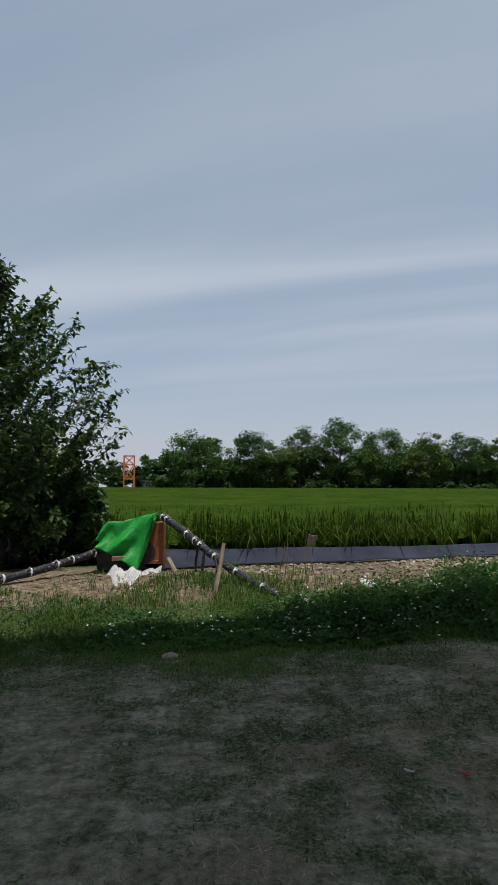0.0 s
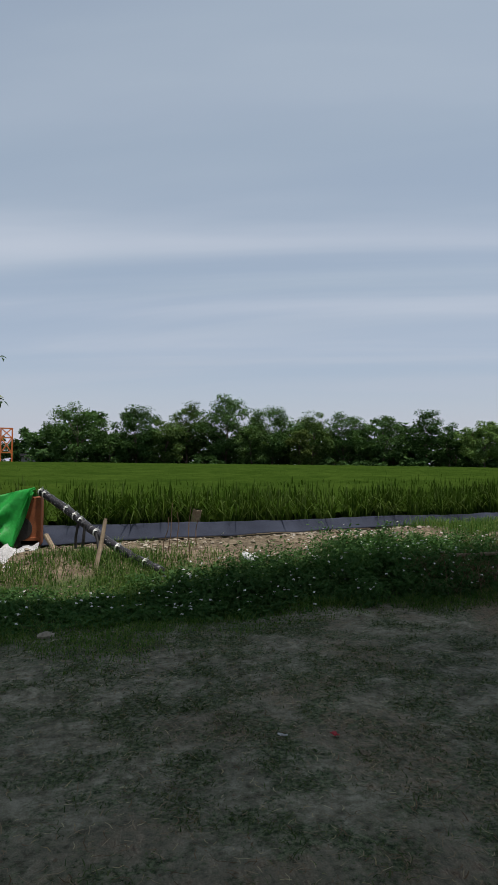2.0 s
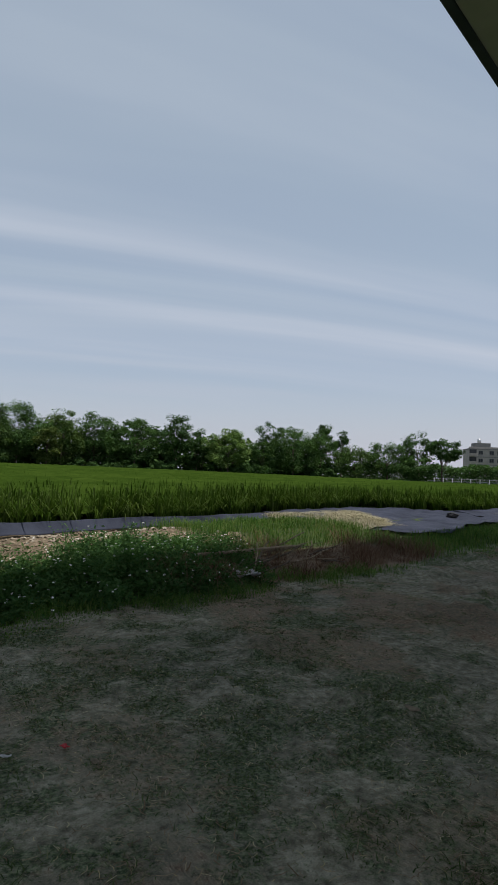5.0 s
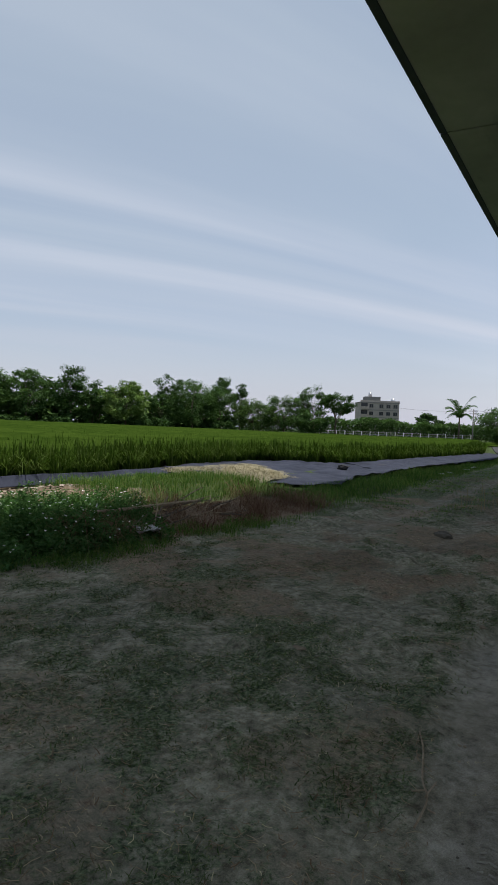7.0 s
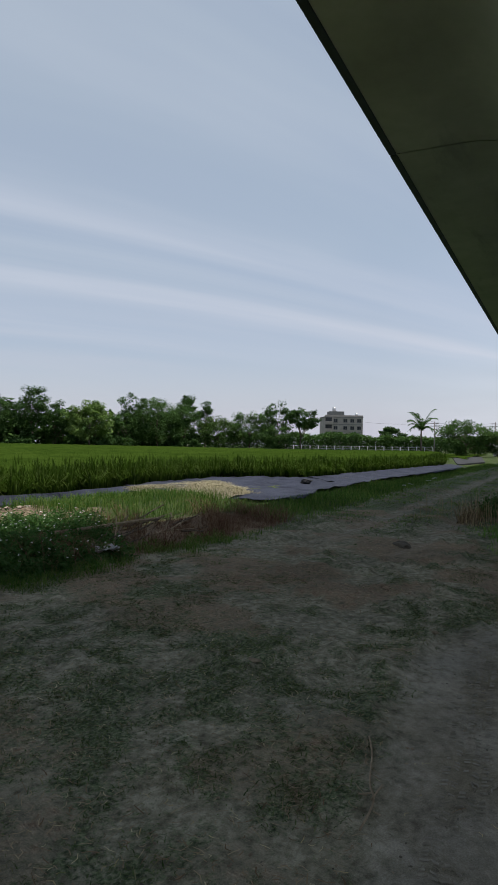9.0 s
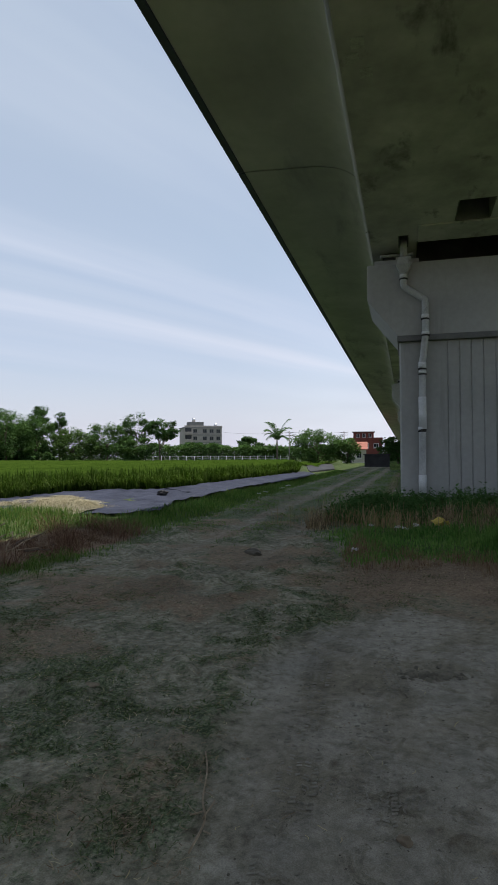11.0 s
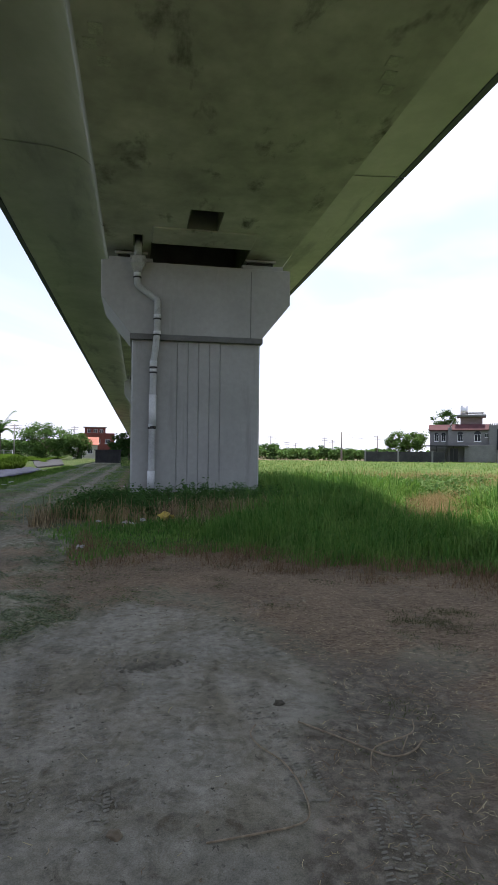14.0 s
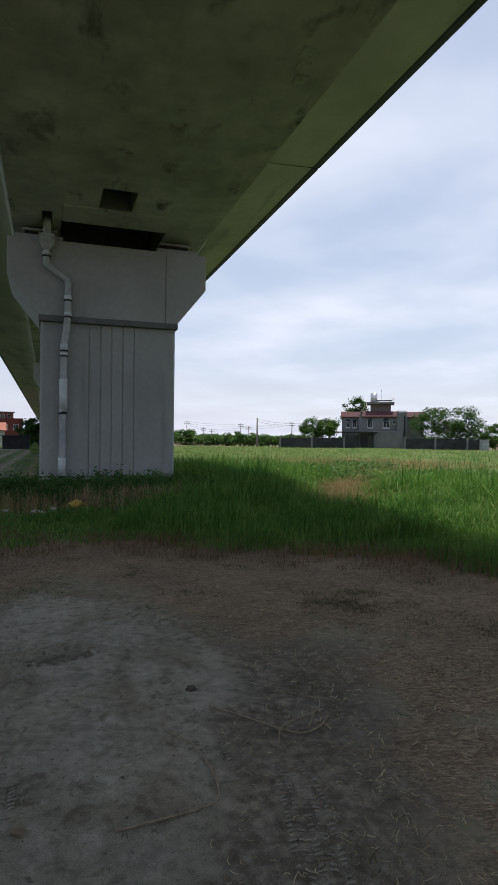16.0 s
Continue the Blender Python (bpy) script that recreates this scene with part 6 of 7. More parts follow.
# ---- far buildings ----
M_TILE = surf("beige_tiles", (0.30, 0.27, 0.25), (0.38, 0.345, 0.32), 0.6, 0.8, 0.2, fine=8)
M_GREYW = surf("grey_render", (0.165, 0.16, 0.16), (0.23, 0.225, 0.225), 0.5, 0.85, 0.2, fine=7, stain=(0.4, (0.17, 0.165, 0.165), 0.58))
M_BRICKRED = surf("red_brick", (0.15, 0.045, 0.037), (0.22, 0.07, 0.057), 0.8, 0.85, 0.2, fine=9)
M_PINKW = surf("pink_render", (0.17, 0.12, 0.115), (0.23, 0.165, 0.155), 0.6, 0.85, 0.2)
M_ROOFRED = surf("red_roof", (0.08, 0.03, 0.034), (0.12, 0.043, 0.048), 0.8, 0.7, 0.3, fine=6)
M_ROOFORANGE = surf("orange_roof", (0.30, 0.11, 0.075), (0.38, 0.15, 0.105), 0.8, 0.7, 0.3, fine=6)
M_CREAM = surf("cream_wall", (0.55, 0.52, 0.44), (0.66, 0.63, 0.55), 0.8, 0.85, 0.15)
M_WHITE = surf("white_paint", (0.70, 0.70, 0.70), (0.80, 0.80, 0.80), 1.5, 0.7, 0.1)
M_STEEL = surf("steel_tank", (0.55, 0.55, 0.56), (0.66, 0.66, 0.67), 1.5, 0.35, 0.05, metal=0.8)
M_GLASS = surf("window_glass", (0.02, 0.025, 0.03), (0.04, 0.045, 0.05), 0.8, 0.12, 0.0)
M_DARKWALL = surf("dark_wall", (0.025, 0.025, 0.028), (0.055, 0.055, 0.058), 0.6, 0.8, 0.3, fine=6)
M_ORANGE = surf("orange_steel", (0.52, 0.13, 0.03), (0.62, 0.18, 0.05), 2, 0.6, 0.1)
M_POLE = surf("concrete_pole", (0.16, 0.155, 0.15), (0.24, 0.23, 0.22), 2, 0.85, 0.2)


def window(parent, x, y, z, w, h, arch=False, frame_mat=None):
    """A window let into a wall that faces -y."""
    frame_mat = frame_mat or M_WHITE
    win = part("window", box(x, y + 0.02, z, w, 0.1, h, 0.01), frame_mat, parent, "framed window with dark glass")
    for sx in (-1, 1):
        part("pane", box(x + sx * w * 0.23, y - 0.036, z, w * 0.4, 0.02, h * 0.86), M_GLASS, win)
    if arch:
        part("arch", tube([(x, y - 0.03, z + h / 2), (x, y + 0.05, z + h / 2)], w / 2, 16), M_GLASS, win)
    part("sill", box(x, y - 0.06, z - h / 2 - 0.05, w * 1.15, 0.18, 0.09, 0.01), frame_mat, win)
    return win


def facing(x, y):
    """The turn that makes a wall facing -y look back at the track."""
    return math.atan2(y, x) - math.pi / 2


def apartment_block():
    b = thing("apartment_building", (160, 102.6, 0), facing(160, 102.6) + 0.25, "four-storey beige apartment building with a flat roof", "building")
    part("wall", box(0, 4, 5.3, 12.0, 8, 10.6, 0.03), M_TILE, b)
    part("roof", box(0, 4, 10.75, 12.3, 8.3, 0.3, 0.03), M_GREYW, b)
    part("roof_parapet", box(0, 0.1, 11.1, 12.2, 0.2, 0.6, 0.02), M_TILE, b)
    part("stair_tower", box(-2.2, 2.2, 11.6, 4.6, 4, 1.9, 0.03), M_GREYW, b)
    for z in (2.0, 4.9, 7.4, 9.7):
        for x in (-4.9, -2.7, 0.4, 2.6, 4.8):
            if x == -4.9:
                bal = part("balcony", box(-4.9, -0.5, z - 0.75, 2.3, 1.1, 0.9, 0.03), M_TILE, b)
                part("balcony_opening", box(-4.9, -0.02, z + 0.35, 2.0, 0.08, 1.2), M_GLASS, bal)
            else:
                window(b, x, 0.0, z, 1.3, 1.15, frame_mat=M_GREYW)
        part("floor_band", box(0, -0.03, z - 1.25, 12.0, 0.12, 0.22, 0.02), M_GREYW, b)
    for x in (-2.6, 4.6):
        part("water_tank", tube([(x, 2.5, 12.5 if x < 0 else 11.0), (x, 2.5, 13.9 if x < 0 else 12.2)], 0.55, 14), M_STEEL, b, "steel rooftop water tank", True)
    return b


apartment_block()


def red_house():
    b = thing("brick_house", (133.7, 42.2, 0), facing(133.7, 42.2), "red-brick house with a rooftop room", "house")
    part("wall", box(0.6, 3, 2.6, 7.2, 6, 5.2, 0.03), M_BRICKRED, b)
    part("roof_parapet", box(0.6, 0.05, 5.4, 7.4, 0.2, 0.7, 0.03), M_BRICKRED, b)
    room = part("roof_room", box(0, 2.5, 6.1, 4.6, 3.5, 1.9, 0.03), M_BRICKRED, b)
    part("roof", box(0, 2.5, 7.1, 5.2, 4.1, 0.16, 0.02), M_GREYW, b)
    for x in (-1.3, 0.1, 1.4):
        window(b, x, 0.75, 6.2, 0.8, 0.9)
    for x in (-1.8, 0.6, 2.8):
        window(b, x, 0.0, 3.9, 1.1, 1.0)
    return b


red_house()


def gable_house(name, at, w, d, h, rise, roof_mat, label):
    b = thing(name, at, facing(at[0], at[1]), label, "house")
    part("wall", box(0, d / 2, h / 2, w, d, h, 0.02), M_CREAM, b)
    roof = prism([(-0.35, h - 0.1), (-0.35, h), (d / 2, h + rise), (d + 0.35, h), (d + 0.35, h - 0.1), (d / 2, h + rise - 0.14)], w + 0.6, "x")
    bmesh.ops.translate(roof, verts=roof.verts[:], vec=(-(w + 0.6) / 2, 0, 0))
    part("roof", roof, roof_mat, b)
    window(b, w * 0.2, 0.0, h * 0.55, 1.0, 0.9)
    part("door", box(-w * 0.22, -0.02, h * 0.36, 0.9, 0.06, h * 0.7, 0.01), M_DARKWALL, b)
    return b


gable_house("orange_roofed_house", (114.0, 37.8, 0), 4.6, 6, 2.9, 1.5, M_ROOFORANGE, "small cream house with a bright orange pitched roof")


def corrugated(w, d, h, ribs):
    """A box whose front wall is folded sheet."""
    step = w / (2 * ribs)
    front = [(-w / 2 + k * step, 0.0 if k % 2 else 0.05) for k in range(2 * ribs + 1)]
    return prism(front + [(w / 2, d), (-w / 2, d)], h, "z")


def shed():
    b = thing("dark_shed", (72.2, 20.9, 0.2), facing(72.2, 20.9), "low dark corrugated metal shed beside the track", "shed")
    part("wall", corrugated(3.0, 1.9, 1.5, 21), M_DARKWALL, b)
    part("roof", box(0, 0.95, 1.55, 3.3, 2.3, 0.1, 0.02), M_DARKWALL, b)
    return b


shed()


M_FENCE = surf("fence_rail", (0.30, 0.31, 0.31), (0.42, 0.43, 0.43), 1.5, 0.7, 0.1)


def white_fence():
    f = thing("white_fence", (0, 0, 0), 0, "white post-and-rail fence across the end of the rice", "fence")
    a, b = Vector((90.5, 71.0, 0.4)), Vector((110.5, 50.5, 0.4))
    n = 19
    for k in range(n):
        p = a.lerp(b, k / (n - 1))
        part("post", box(p.x, p.y, p.z + 0.65, 0.12, 0.12, 1.3, 0.02), M_WHITE, f)
    for z in (1.2, 0.75):
        part("rail", tube([a + Vector((0, 0, z)), b + Vector((0, 0, z))], 0.03, 6), M_FENCE, f)
    return f


white_fence()


def farm_house():
    """The grey two-storey house beyond the fallow field, with its roof storey, tank and walls."""
    b = thing("farm_house", (105.7, -32.3, 0.4), facing(105.7, -32.3), "two-storey grey rendered house with red mansard roofs and a rooftop tank", "house")
    part("wall", box(0.4, 4, 3.0, 8.0, 8, 6.0, 0.03), M_GREYW, b)
    left = part("side_wing", box(-5.1, 4.6, 3.0, 3.2, 7, 6.0, 0.03), M_GREYW, b)
    part("rear_wing", box(6.0, 5.4, 2.8, 3.6, 6, 5.6, 0.03), M_GREYW, b)
    for cx, w, y0 in ((0.2, 6.4, -0.35), (-5.1, 3.6, 0.75), (6.0, 4.0, 2.0)):
        roof = prism([(y0, 5.45), (y0 - 0.05, 5.6), (y0 + 0.75, 6.55), (y0 + 6.5, 6.55), (y0 + 7.3, 5.6), (y0 + 7.3, 5.45)], w, "x")
        bmesh.ops.translate(roof, verts=roof.verts[:], vec=(cx - w / 2, 0, 0))
        part("mansard_roof", roof, M_ROOFRED, b)
    part("roof_room", box(0.2, 2.6, 7.2, 3.6, 3.2, 1.4, 0.03), M_PINKW, b)
    part("roof_slab", box(0.2, 2.4, 8.05, 4.8, 4.4, 0.35, 0.04), M_GREYW, b)
    part("roof_deck", box(0.9, 2.4, 8.6, 2.6, 2.0, 0.12, 0.02), M_GREYW, b)
    for x in (-0.2, 2.0):
        part("deck_leg", box(x, 2.4, 8.38, 0.1, 0.1, 0.4), M_GREYW, b)
    tank = part("water_tank", tube([(-1.0, 2.3, 8.2), (-1.0, 2.3, 9.9)], 0.62, 16), M_STEEL, b, "steel rooftop water tank", True)
    part("tank_lid", tube([(-1.0, 2.3, 9.9), (-1.0, 2.3, 10.1)], [0.62, 0.2], 16), M_STEEL, tank)
    part("aerial", tube([(0.3, 2.2, 8.6), (0.3, 2.2, 10.6)], 0.025, 5), M_DARKWALL, b)
    part("dish", tube([(2.35, 1.6, 8.2), (2.35, 1.6, 8.75), (2.35, 1.5, 8.8)], [0.04, 0.04, 0.3], 12), M_WHITE, b)
    tower = part("stair_tower", box(3.9, -0.2, 3.1, 1.7, 1.6, 6.4, 0.03), M_GREYW, b)
    for k in range(5):
        part("merlon", box(3.2 + 0.35 * k, -0.85, 6.45, 0.18, 0.25, 0.35), M_GREYW, tower)
    part("tower_slit", box(4.35, -1.01, 3.9, 0.3, 0.04, 3.6), M_GLASS, tower)
    window(b, 1.2, 0.0, 4.2, 1.1, 1.3, True)
    window(b, -1.6, 0.0, 4.2, 0.9, 1.3, True)
    window(b, -4.4, 1.1, 4.2, 0.7, 1.2, True)
    window(b, -5.6, 1.1, 4.2, 0.7, 1.2, True)
    window(b, 6.2, 2.4, 4.3, 0.6, 0.7)
    window(b, 2.6, 0.0, 4.6, 0.5, 0.6)
    part("ground_storey", box(1.6, -0.9, 1.45, 5.0, 1.8, 2.9, 0.03), M_GREYW, b)
    part("canopy", box(-4.6, -1.2, 2.75, 8.6, 3.6, 0.16, 0.02), M_DARKWALL, b)
    for x in (-8.6, -5.4, -2.6):
        part("canopy_post", box(x, -2.8, 1.35, 0.14, 0.14, 2.8), M_DARKWALL, b)
    part("door", box(-2.6, -0.02, 1.2, 1.3, 0.06, 2.3, 0.01), M_GLASS, b)
    return b


farm_house()


def long_wall(a, b, h, label):
    a, b = Vector(a), Vector(b)
    w = thing("boundary_wall", a, math.atan2(b.y - a.y, b.x - a.x), label, "wall")
    L, n = (b - a).length, 7
    part("panel", box(L / 2, 0, h / 2, L, 0.18, h, 0.02), M_DARKWALL, w)
    for k in range(n + 1):
        part("post", box(L * k / n, 0, h / 2 + 0.05, 0.28, 0.3, h + 0.1, 0.02), M_GREYW if k % 3 == 0 else M_DARKWALL, w)
    return w


long_wall((100.5, -13.8, 0.3), (96.8, -25.6, 0.3), 1.75, "dark boundary wall with posts before the house")
long_wall((95.5, -33.5, 0.3), (89.5, -43.0, 0.3), 1.75, "dark boundary wall with posts before the house")
cont = thing("grey_container", (89.3, -43.4, 0.3), facing(89.3, -43.4), "small grey corrugated container beside the wall", "container")
part("body", corrugated(2.1, 1.7, 1.6, 13), M_PVC, cont)
part("roof", box(0, 0.85, 1.64, 2.3, 1.95, 0.08, 0.02), M_PVC, cont)


def pole(x, y, top, arms=2, lamp=False, r=0.13):
    p = thing("utility_pole", (x, y, 0), facing(x, y), "slim grey concrete utility pole with crossarms", "utility pole", "poles along the far road")
    part("shaft", tube([(0, 0, -0.3), (0, 0, top)], [r, r * 0.65], 8), M_POLE, p, shade=True)
    for k in range(arms):
        arm = part("crossarm", box(0, 0, top - 0.35 - 0.5 * k, 1.5, 0.1, 0.1), M_POLE, p)
        for s in (-0.65, 0.65):
            part("insulator", tube([(s, 0, top - 0.3 - 0.5 * k), (s, 0, top - 0.12 - 0.5 * k)], 0.05, 6), M_WHITE, arm)
    return p


POLES = [(104.8, 47.6, 6.4), (122.8, 43.0, 6.9), (139, 60, 6.2), (170.3, 3.4, 6.8), (160.0, -11.1, 6.0), (169.8, -13.9, 5.6), (119.8, -11.7, 6.0), (138.8, -21.6, 5.9), (165, -3.5, 4.6), (168, -1.2, 5.0)]
for x, y, top in POLES:
    pole(x, y, top, 0 if x == 119.8 else 2, r=0.2 if x == 119.8 else 0.13)


def cable(a, b, sag, label):
    a, b = Vector(a), Vector(b)
    pts = [a.lerp(b, k / 12) - Vector((0, 0, sag * 4 * (k / 12) * (1 - k / 12))) for k in range(13)]
    me = bpy.data.meshes.new("power_cable")
    bm = tube(pts, 0.022, 4)
    bm.to_mesh(me)
    bm.free()
    me.materials.append(M_RUBBER)
    return tagged(new("power_cable", me), label, "cable", "cables between the poles")


for a, b in ((0, 1), (0, 2), (3, 4), (4, 5), (6, 7), (3, 9), (8, 7)):
    for dz in (0.2, 0.7):
        pa, pb = POLES[a], POLES[b]
        cable((pa[0], pa[1], pa[2] - dz), (pb[0], pb[1], pb[2] - dz), 0.35, "thin dark power cable slung between poles")
cable((104.8, 47.6, 6.1), (160, 98, 9.5), 0.5, "thin dark power cable slung between poles")
cable((138.8, -21.6, 5.6), (112, -24, 5.8), 0.4, "thin dark power cable slung between poles")


def gantry():
    g = thing("orange_gantry", (-17.9, 103.3, 0.2), facing(-17.9, 103.3), "orange steel lattice tower beyond the rice", "gantry")
    for x in (-0.75, 0.75):
        for y in (-0.6, 0.6):
            part("leg", box(x * 1.15, y, 3.3, 0.22, 0.22, 6.6), M_ORANGE, g)
    for z in (0.6, 2.6, 5.0, 6.5):
        part("crossbar", box(0, -0.6, z, 1.9, 0.18, 0.2), M_ORANGE, g)
    for z0, z1 in ((2.6, 5.0), (5.0, 6.5)):
        part("brace", tube([(-0.8, -0.62, z0), (0.8, -0.62, z1)], 0.09, 6), M_ORANGE, g)
        part("brace", tube([(0.8, -0.62, z0), (-0.8, -0.62, z1)], 0.09, 6), M_ORANGE, g)
    part("base", box(0, 0, 0.3, 3.4, 2.4, 0.8, 0.05), M_CREAM, g)
    return g


gantry()
net = thing("low_shed", (-12.0, 110, 0.2), facing(-12, 110), "long low dark-roofed shed beyond the field", "shed")
part("wall", box(0, 1.5, 1.0, 9, 3, 2.0, 0.02), M_GREYW, net)
part("roof", box(0, 1.5, 2.25, 9.6, 3.8, 0.5, 0.1), M_DARKWALL, net)


# ---- the pump and its pipe on the bank ----
def cloth(name, place, nx, ny, mat, label, category, thick=0.006, seed=0):
    """A draped cloth: place(s, t) gives its points."""
    v = np.array([[place(i / (nx - 1), j / (ny - 1)) for j in range(ny)] for i in range(nx)], float).reshape(-1, 3)
    i = np.arange(nx * ny).reshape(nx, ny)
    q = np.stack([i[:-1, :-1], i[1:, :-1], i[1:, 1:], i[:-1, 1:]], -1).reshape(-1, 4)
    ob = new(name, mesh_np(name, v, [q], mat, True))
    m = ob.modifiers.new("thickness", "SOLIDIFY")
    m.thickness = thick
    return tagged(ob, label, category)


pump = thing("water_pump", (-1.32, 8.95, 0.28), 0.0, "dark diesel water pump with a rust-brown side panel under a tarp", "pump")
part("bed", box(0, 0, 0.08, 0.95, 0.5, 0.12, 0.02), M_MACHINE, pump)
part("engine", box(-0.16, 0.05, 0.36, 0.56, 0.4, 0.48, 0.05), M_MACHINE, pump)
part("cylinder", tube([(-0.2, 0, 0.5), (-0.2, 0, 0.62)], 0.13, 14), M_MACHINE, pump)
part("panel", box(0.345, -0.1, 0.37, 0.27, 0.3, 0.66, 0.015), M_RUST, pump, "rust-brown wooden panel")
part("panel_edge", box(0.345, -0.256, 0.13, 0.275, 0.02, 0.05, 0.006), M_RUST, pump)
for x in (-0.35, 0.2):
    wheel = part("flywheel", tube([(x, -0.27, 0.27), (x, -0.22, 0.27)], 0.17, 20), M_MACHINE, pump)
    part("hub", tube([(x, -0.3, 0.27), (x, -0.2, 0.27)], 0.05, 12), M_MACHINE, wheel)
part("plank", box(-0.11, -0.42, 0.2, 0.22, 0.06, 0.07, 0.01), M_STUMP, pump, "short pale wooden plank")


def tarp_place(s, t):
    """Front fall, ridge and rear fall of the tarp; its right edge is drawn back to the ridge."""
    top = float(np.interp(s, [0, 0.07, 0.16, 0.4, 0.7, 1], [0.80, 0.93, 1.0, 1.0, 1.06, 1.12]))
    low = float(np.interp(s, [0, 0.1, 0.3, 0.45, 0.55, 0.66, 0.74, 0.8, 1], [0.64, 0.60, 0.50, 0.47, 0.42, 0.30, 0.31, 0.48, 1.04]))
    n = float(vnoise(np.array([s * 5]), np.array([t * 4]), 1.0, 5)[0]) - 0.5
    x = -1.78 + 0.85 * s
    if t < 0.68:
        f = t / 0.68
        z = low + (top - low) * f
        crease = math.sin((s * 1.0 + 0.55 * (1 - f)) * 23) * 0.6 + math.sin((s + 0.9 * (1 - f)) * 11 + 1)
        y = 8.68 - 0.17 * (1 - f) ** 0.8 + 0.05 * crease * (0.35 + 0.65 * (1 - f)) + 0.05 * n
        x += 0.05 * (1 - f) * (0.5 - s) + 0.012 * crease
        sag = 0.03 * math.sin(f * math.pi) * math.sin(s * math.pi * 3)
        return (x, y + sag, z + 0.02 * n)
    f = (t - 0.68) / 0.32
    return (x + 0.02 * n, 8.68 + 0.55 * f, top - 0.4 * f * f + 0.03 * n)


cloth("green_tarp", tarp_place, 64, 44, M_TARP, "bright green plastic tarp draped over the pump", "tarp")


def hose(points, name, label, ties, r=0.053):
    ob = thing(name, (0, 0, 0), 0, label, "pipe")
    pts = curve_points(points, 10)
    part("pipe", tube(pts, [r * (1 + 0.06 * math.sin(i * 1.7)) for i in range(len(pts))], 14, wobble=0.05), M_PIPE, ob, shade=True)
    for f in ties:
        i = int(f * (len(pts) - 2))
        p, q = pts[i], pts[i + 1]
        d = (q - p).normalized()
        tie = part("tie", tube([p - d * 0.012, p + d * 0.012 + Vector((0, 0, 0.006))], r * 1.09, 14, wobble=0.05), M_TIE, ob, "white tape tie")
        knot = bmesh.new()
        for a in (0.5, -0.7):
            tip = p + Vector((a * 0.06, -0.085, 0.075 + 0.04 * a))
            root = p + Vector((0, -r * 0.8, r * 0.7))
            knot.faces.new([knot.verts.new(w) for w in (root - d * 0.025, root + d * 0.025, tip)])
        part("tie_end", knot, M_TIE, tie)
    return ob


hose([(-0.86, 8.72, 1.06), (-0.5, 8.36, 0.86), (-0.1, 7.9, 0.60), (0.3, 7.45, 0.38), (0.72, 6.98, 0.22)], "discharge_pipe", "black wrapped pump pipe with white ties sloping to the ground", (0.03, 0.09, 0.29, 0.36, 0.42, 0.56, 0.73, 0.9))
hose([(-1.75, 8.75, 0.56), (-2.1, 8.3, 0.47), (-2.5, 7.75, 0.38), (-3.1, 7.2, 0.30), (-4.4, 6.9, 0.27), (-6.0, 7.0, 0.25)], "suction_pipe", "black wrapped suction pipe with white ties lying on the bank", (0.08, 0.2, 0.27, 0.39, 0.5, 0.62))


def stick(name, a, b, r, label, mat=None, parts_of=None, kinks=3, wob=0.02):
    a, b = Vector(a), Vector(b)
    pts = [a.lerp(b, k / kinks) + (Vector((random.uniform(-wob, wob), random.uniform(-wob, wob), 0)) if 0 < k < kinks else Vector()) for k in range(kinks + 1)]
    me = bpy.data.meshes.new(name)
    bm = tube(pts, [r * (1 - 0.3 * k / kinks) for k in range(kinks + 1)], 8, wobble=0.1)
    bm.to_mesh(me)
    bm.free()
    me.materials.append(mat or M_WOOD)
    return tagged(new(name, me), label, "stick")


random.seed(31)
stick("wooden_stake", (-0.04, 7.02, 0.02), (0.06, 7.36, 0.80), 0.03, "weathered wooden stake propping the pipe")
stick("prop_stake", (-0.36, 8.05, 0.1), (-0.29, 7.98, 0.72), 0.022, "thin dark stake propping the pipe", M_MACHINE)
stick("prop_stake", (-0.26, 8.0, 0.1), (-0.21, 7.95, 0.68), 0.022, "thin dark stake propping the pipe", M_MACHINE)
stick("prop_stake", (0.12, 7.25, 0.05), (-0.06, 7.55, 0.62), 0.022, "thin dark stake propping the pipe", M_MACHINE)
stick("fallen_pole", (-0.72, 8.3, 0.5), (-0.42, 7.5, 0.16), 0.035, "grey pole leaning on the bank")
for k, (x, y, h, lean) in enumerate(((0.85, 8.0, 0.75, 0.06), (1.0, 8.05, 0.62, -0.02), (1.12, 7.9, 0.7, 0.03), (0.72, 7.7, 0.58, 0.12), (1.28, 8.2, 0.5, 0.0))):
    stick("dry_weed", (x, y, 0.15), (x + lean, y, 0.2 + h), 0.007, "thin bare dry weed on the bank", M_BROWN, kinks=4, wob=0.03)


def sack_place(s, t):
    u, v = (s - 0.5) * 0.72, (t - 0.5) * 0.78
    n = float(vnoise(np.array([s * 4 + 3]), np.array([t * 4]), 1.0, 8, 3)[0])
    bulge = 0.10 * max(0.0, 1 - (2 * s - 1) ** 2) * max(0.0, 1 - (2 * t - 1) ** 2)
    x, y = -1.15 + u * (1 - 0.2 * (1 - t)) + 0.08 * (n - 0.5), 7.62 + v * 1.15 + 0.08 * (n - 0.5)
    return (x, y, 0.03 + 0.38 * t + 0.6 * bulge + 0.34 * (n - 0.5) + 0.02 * math.sin(19 * s + 6 * t))


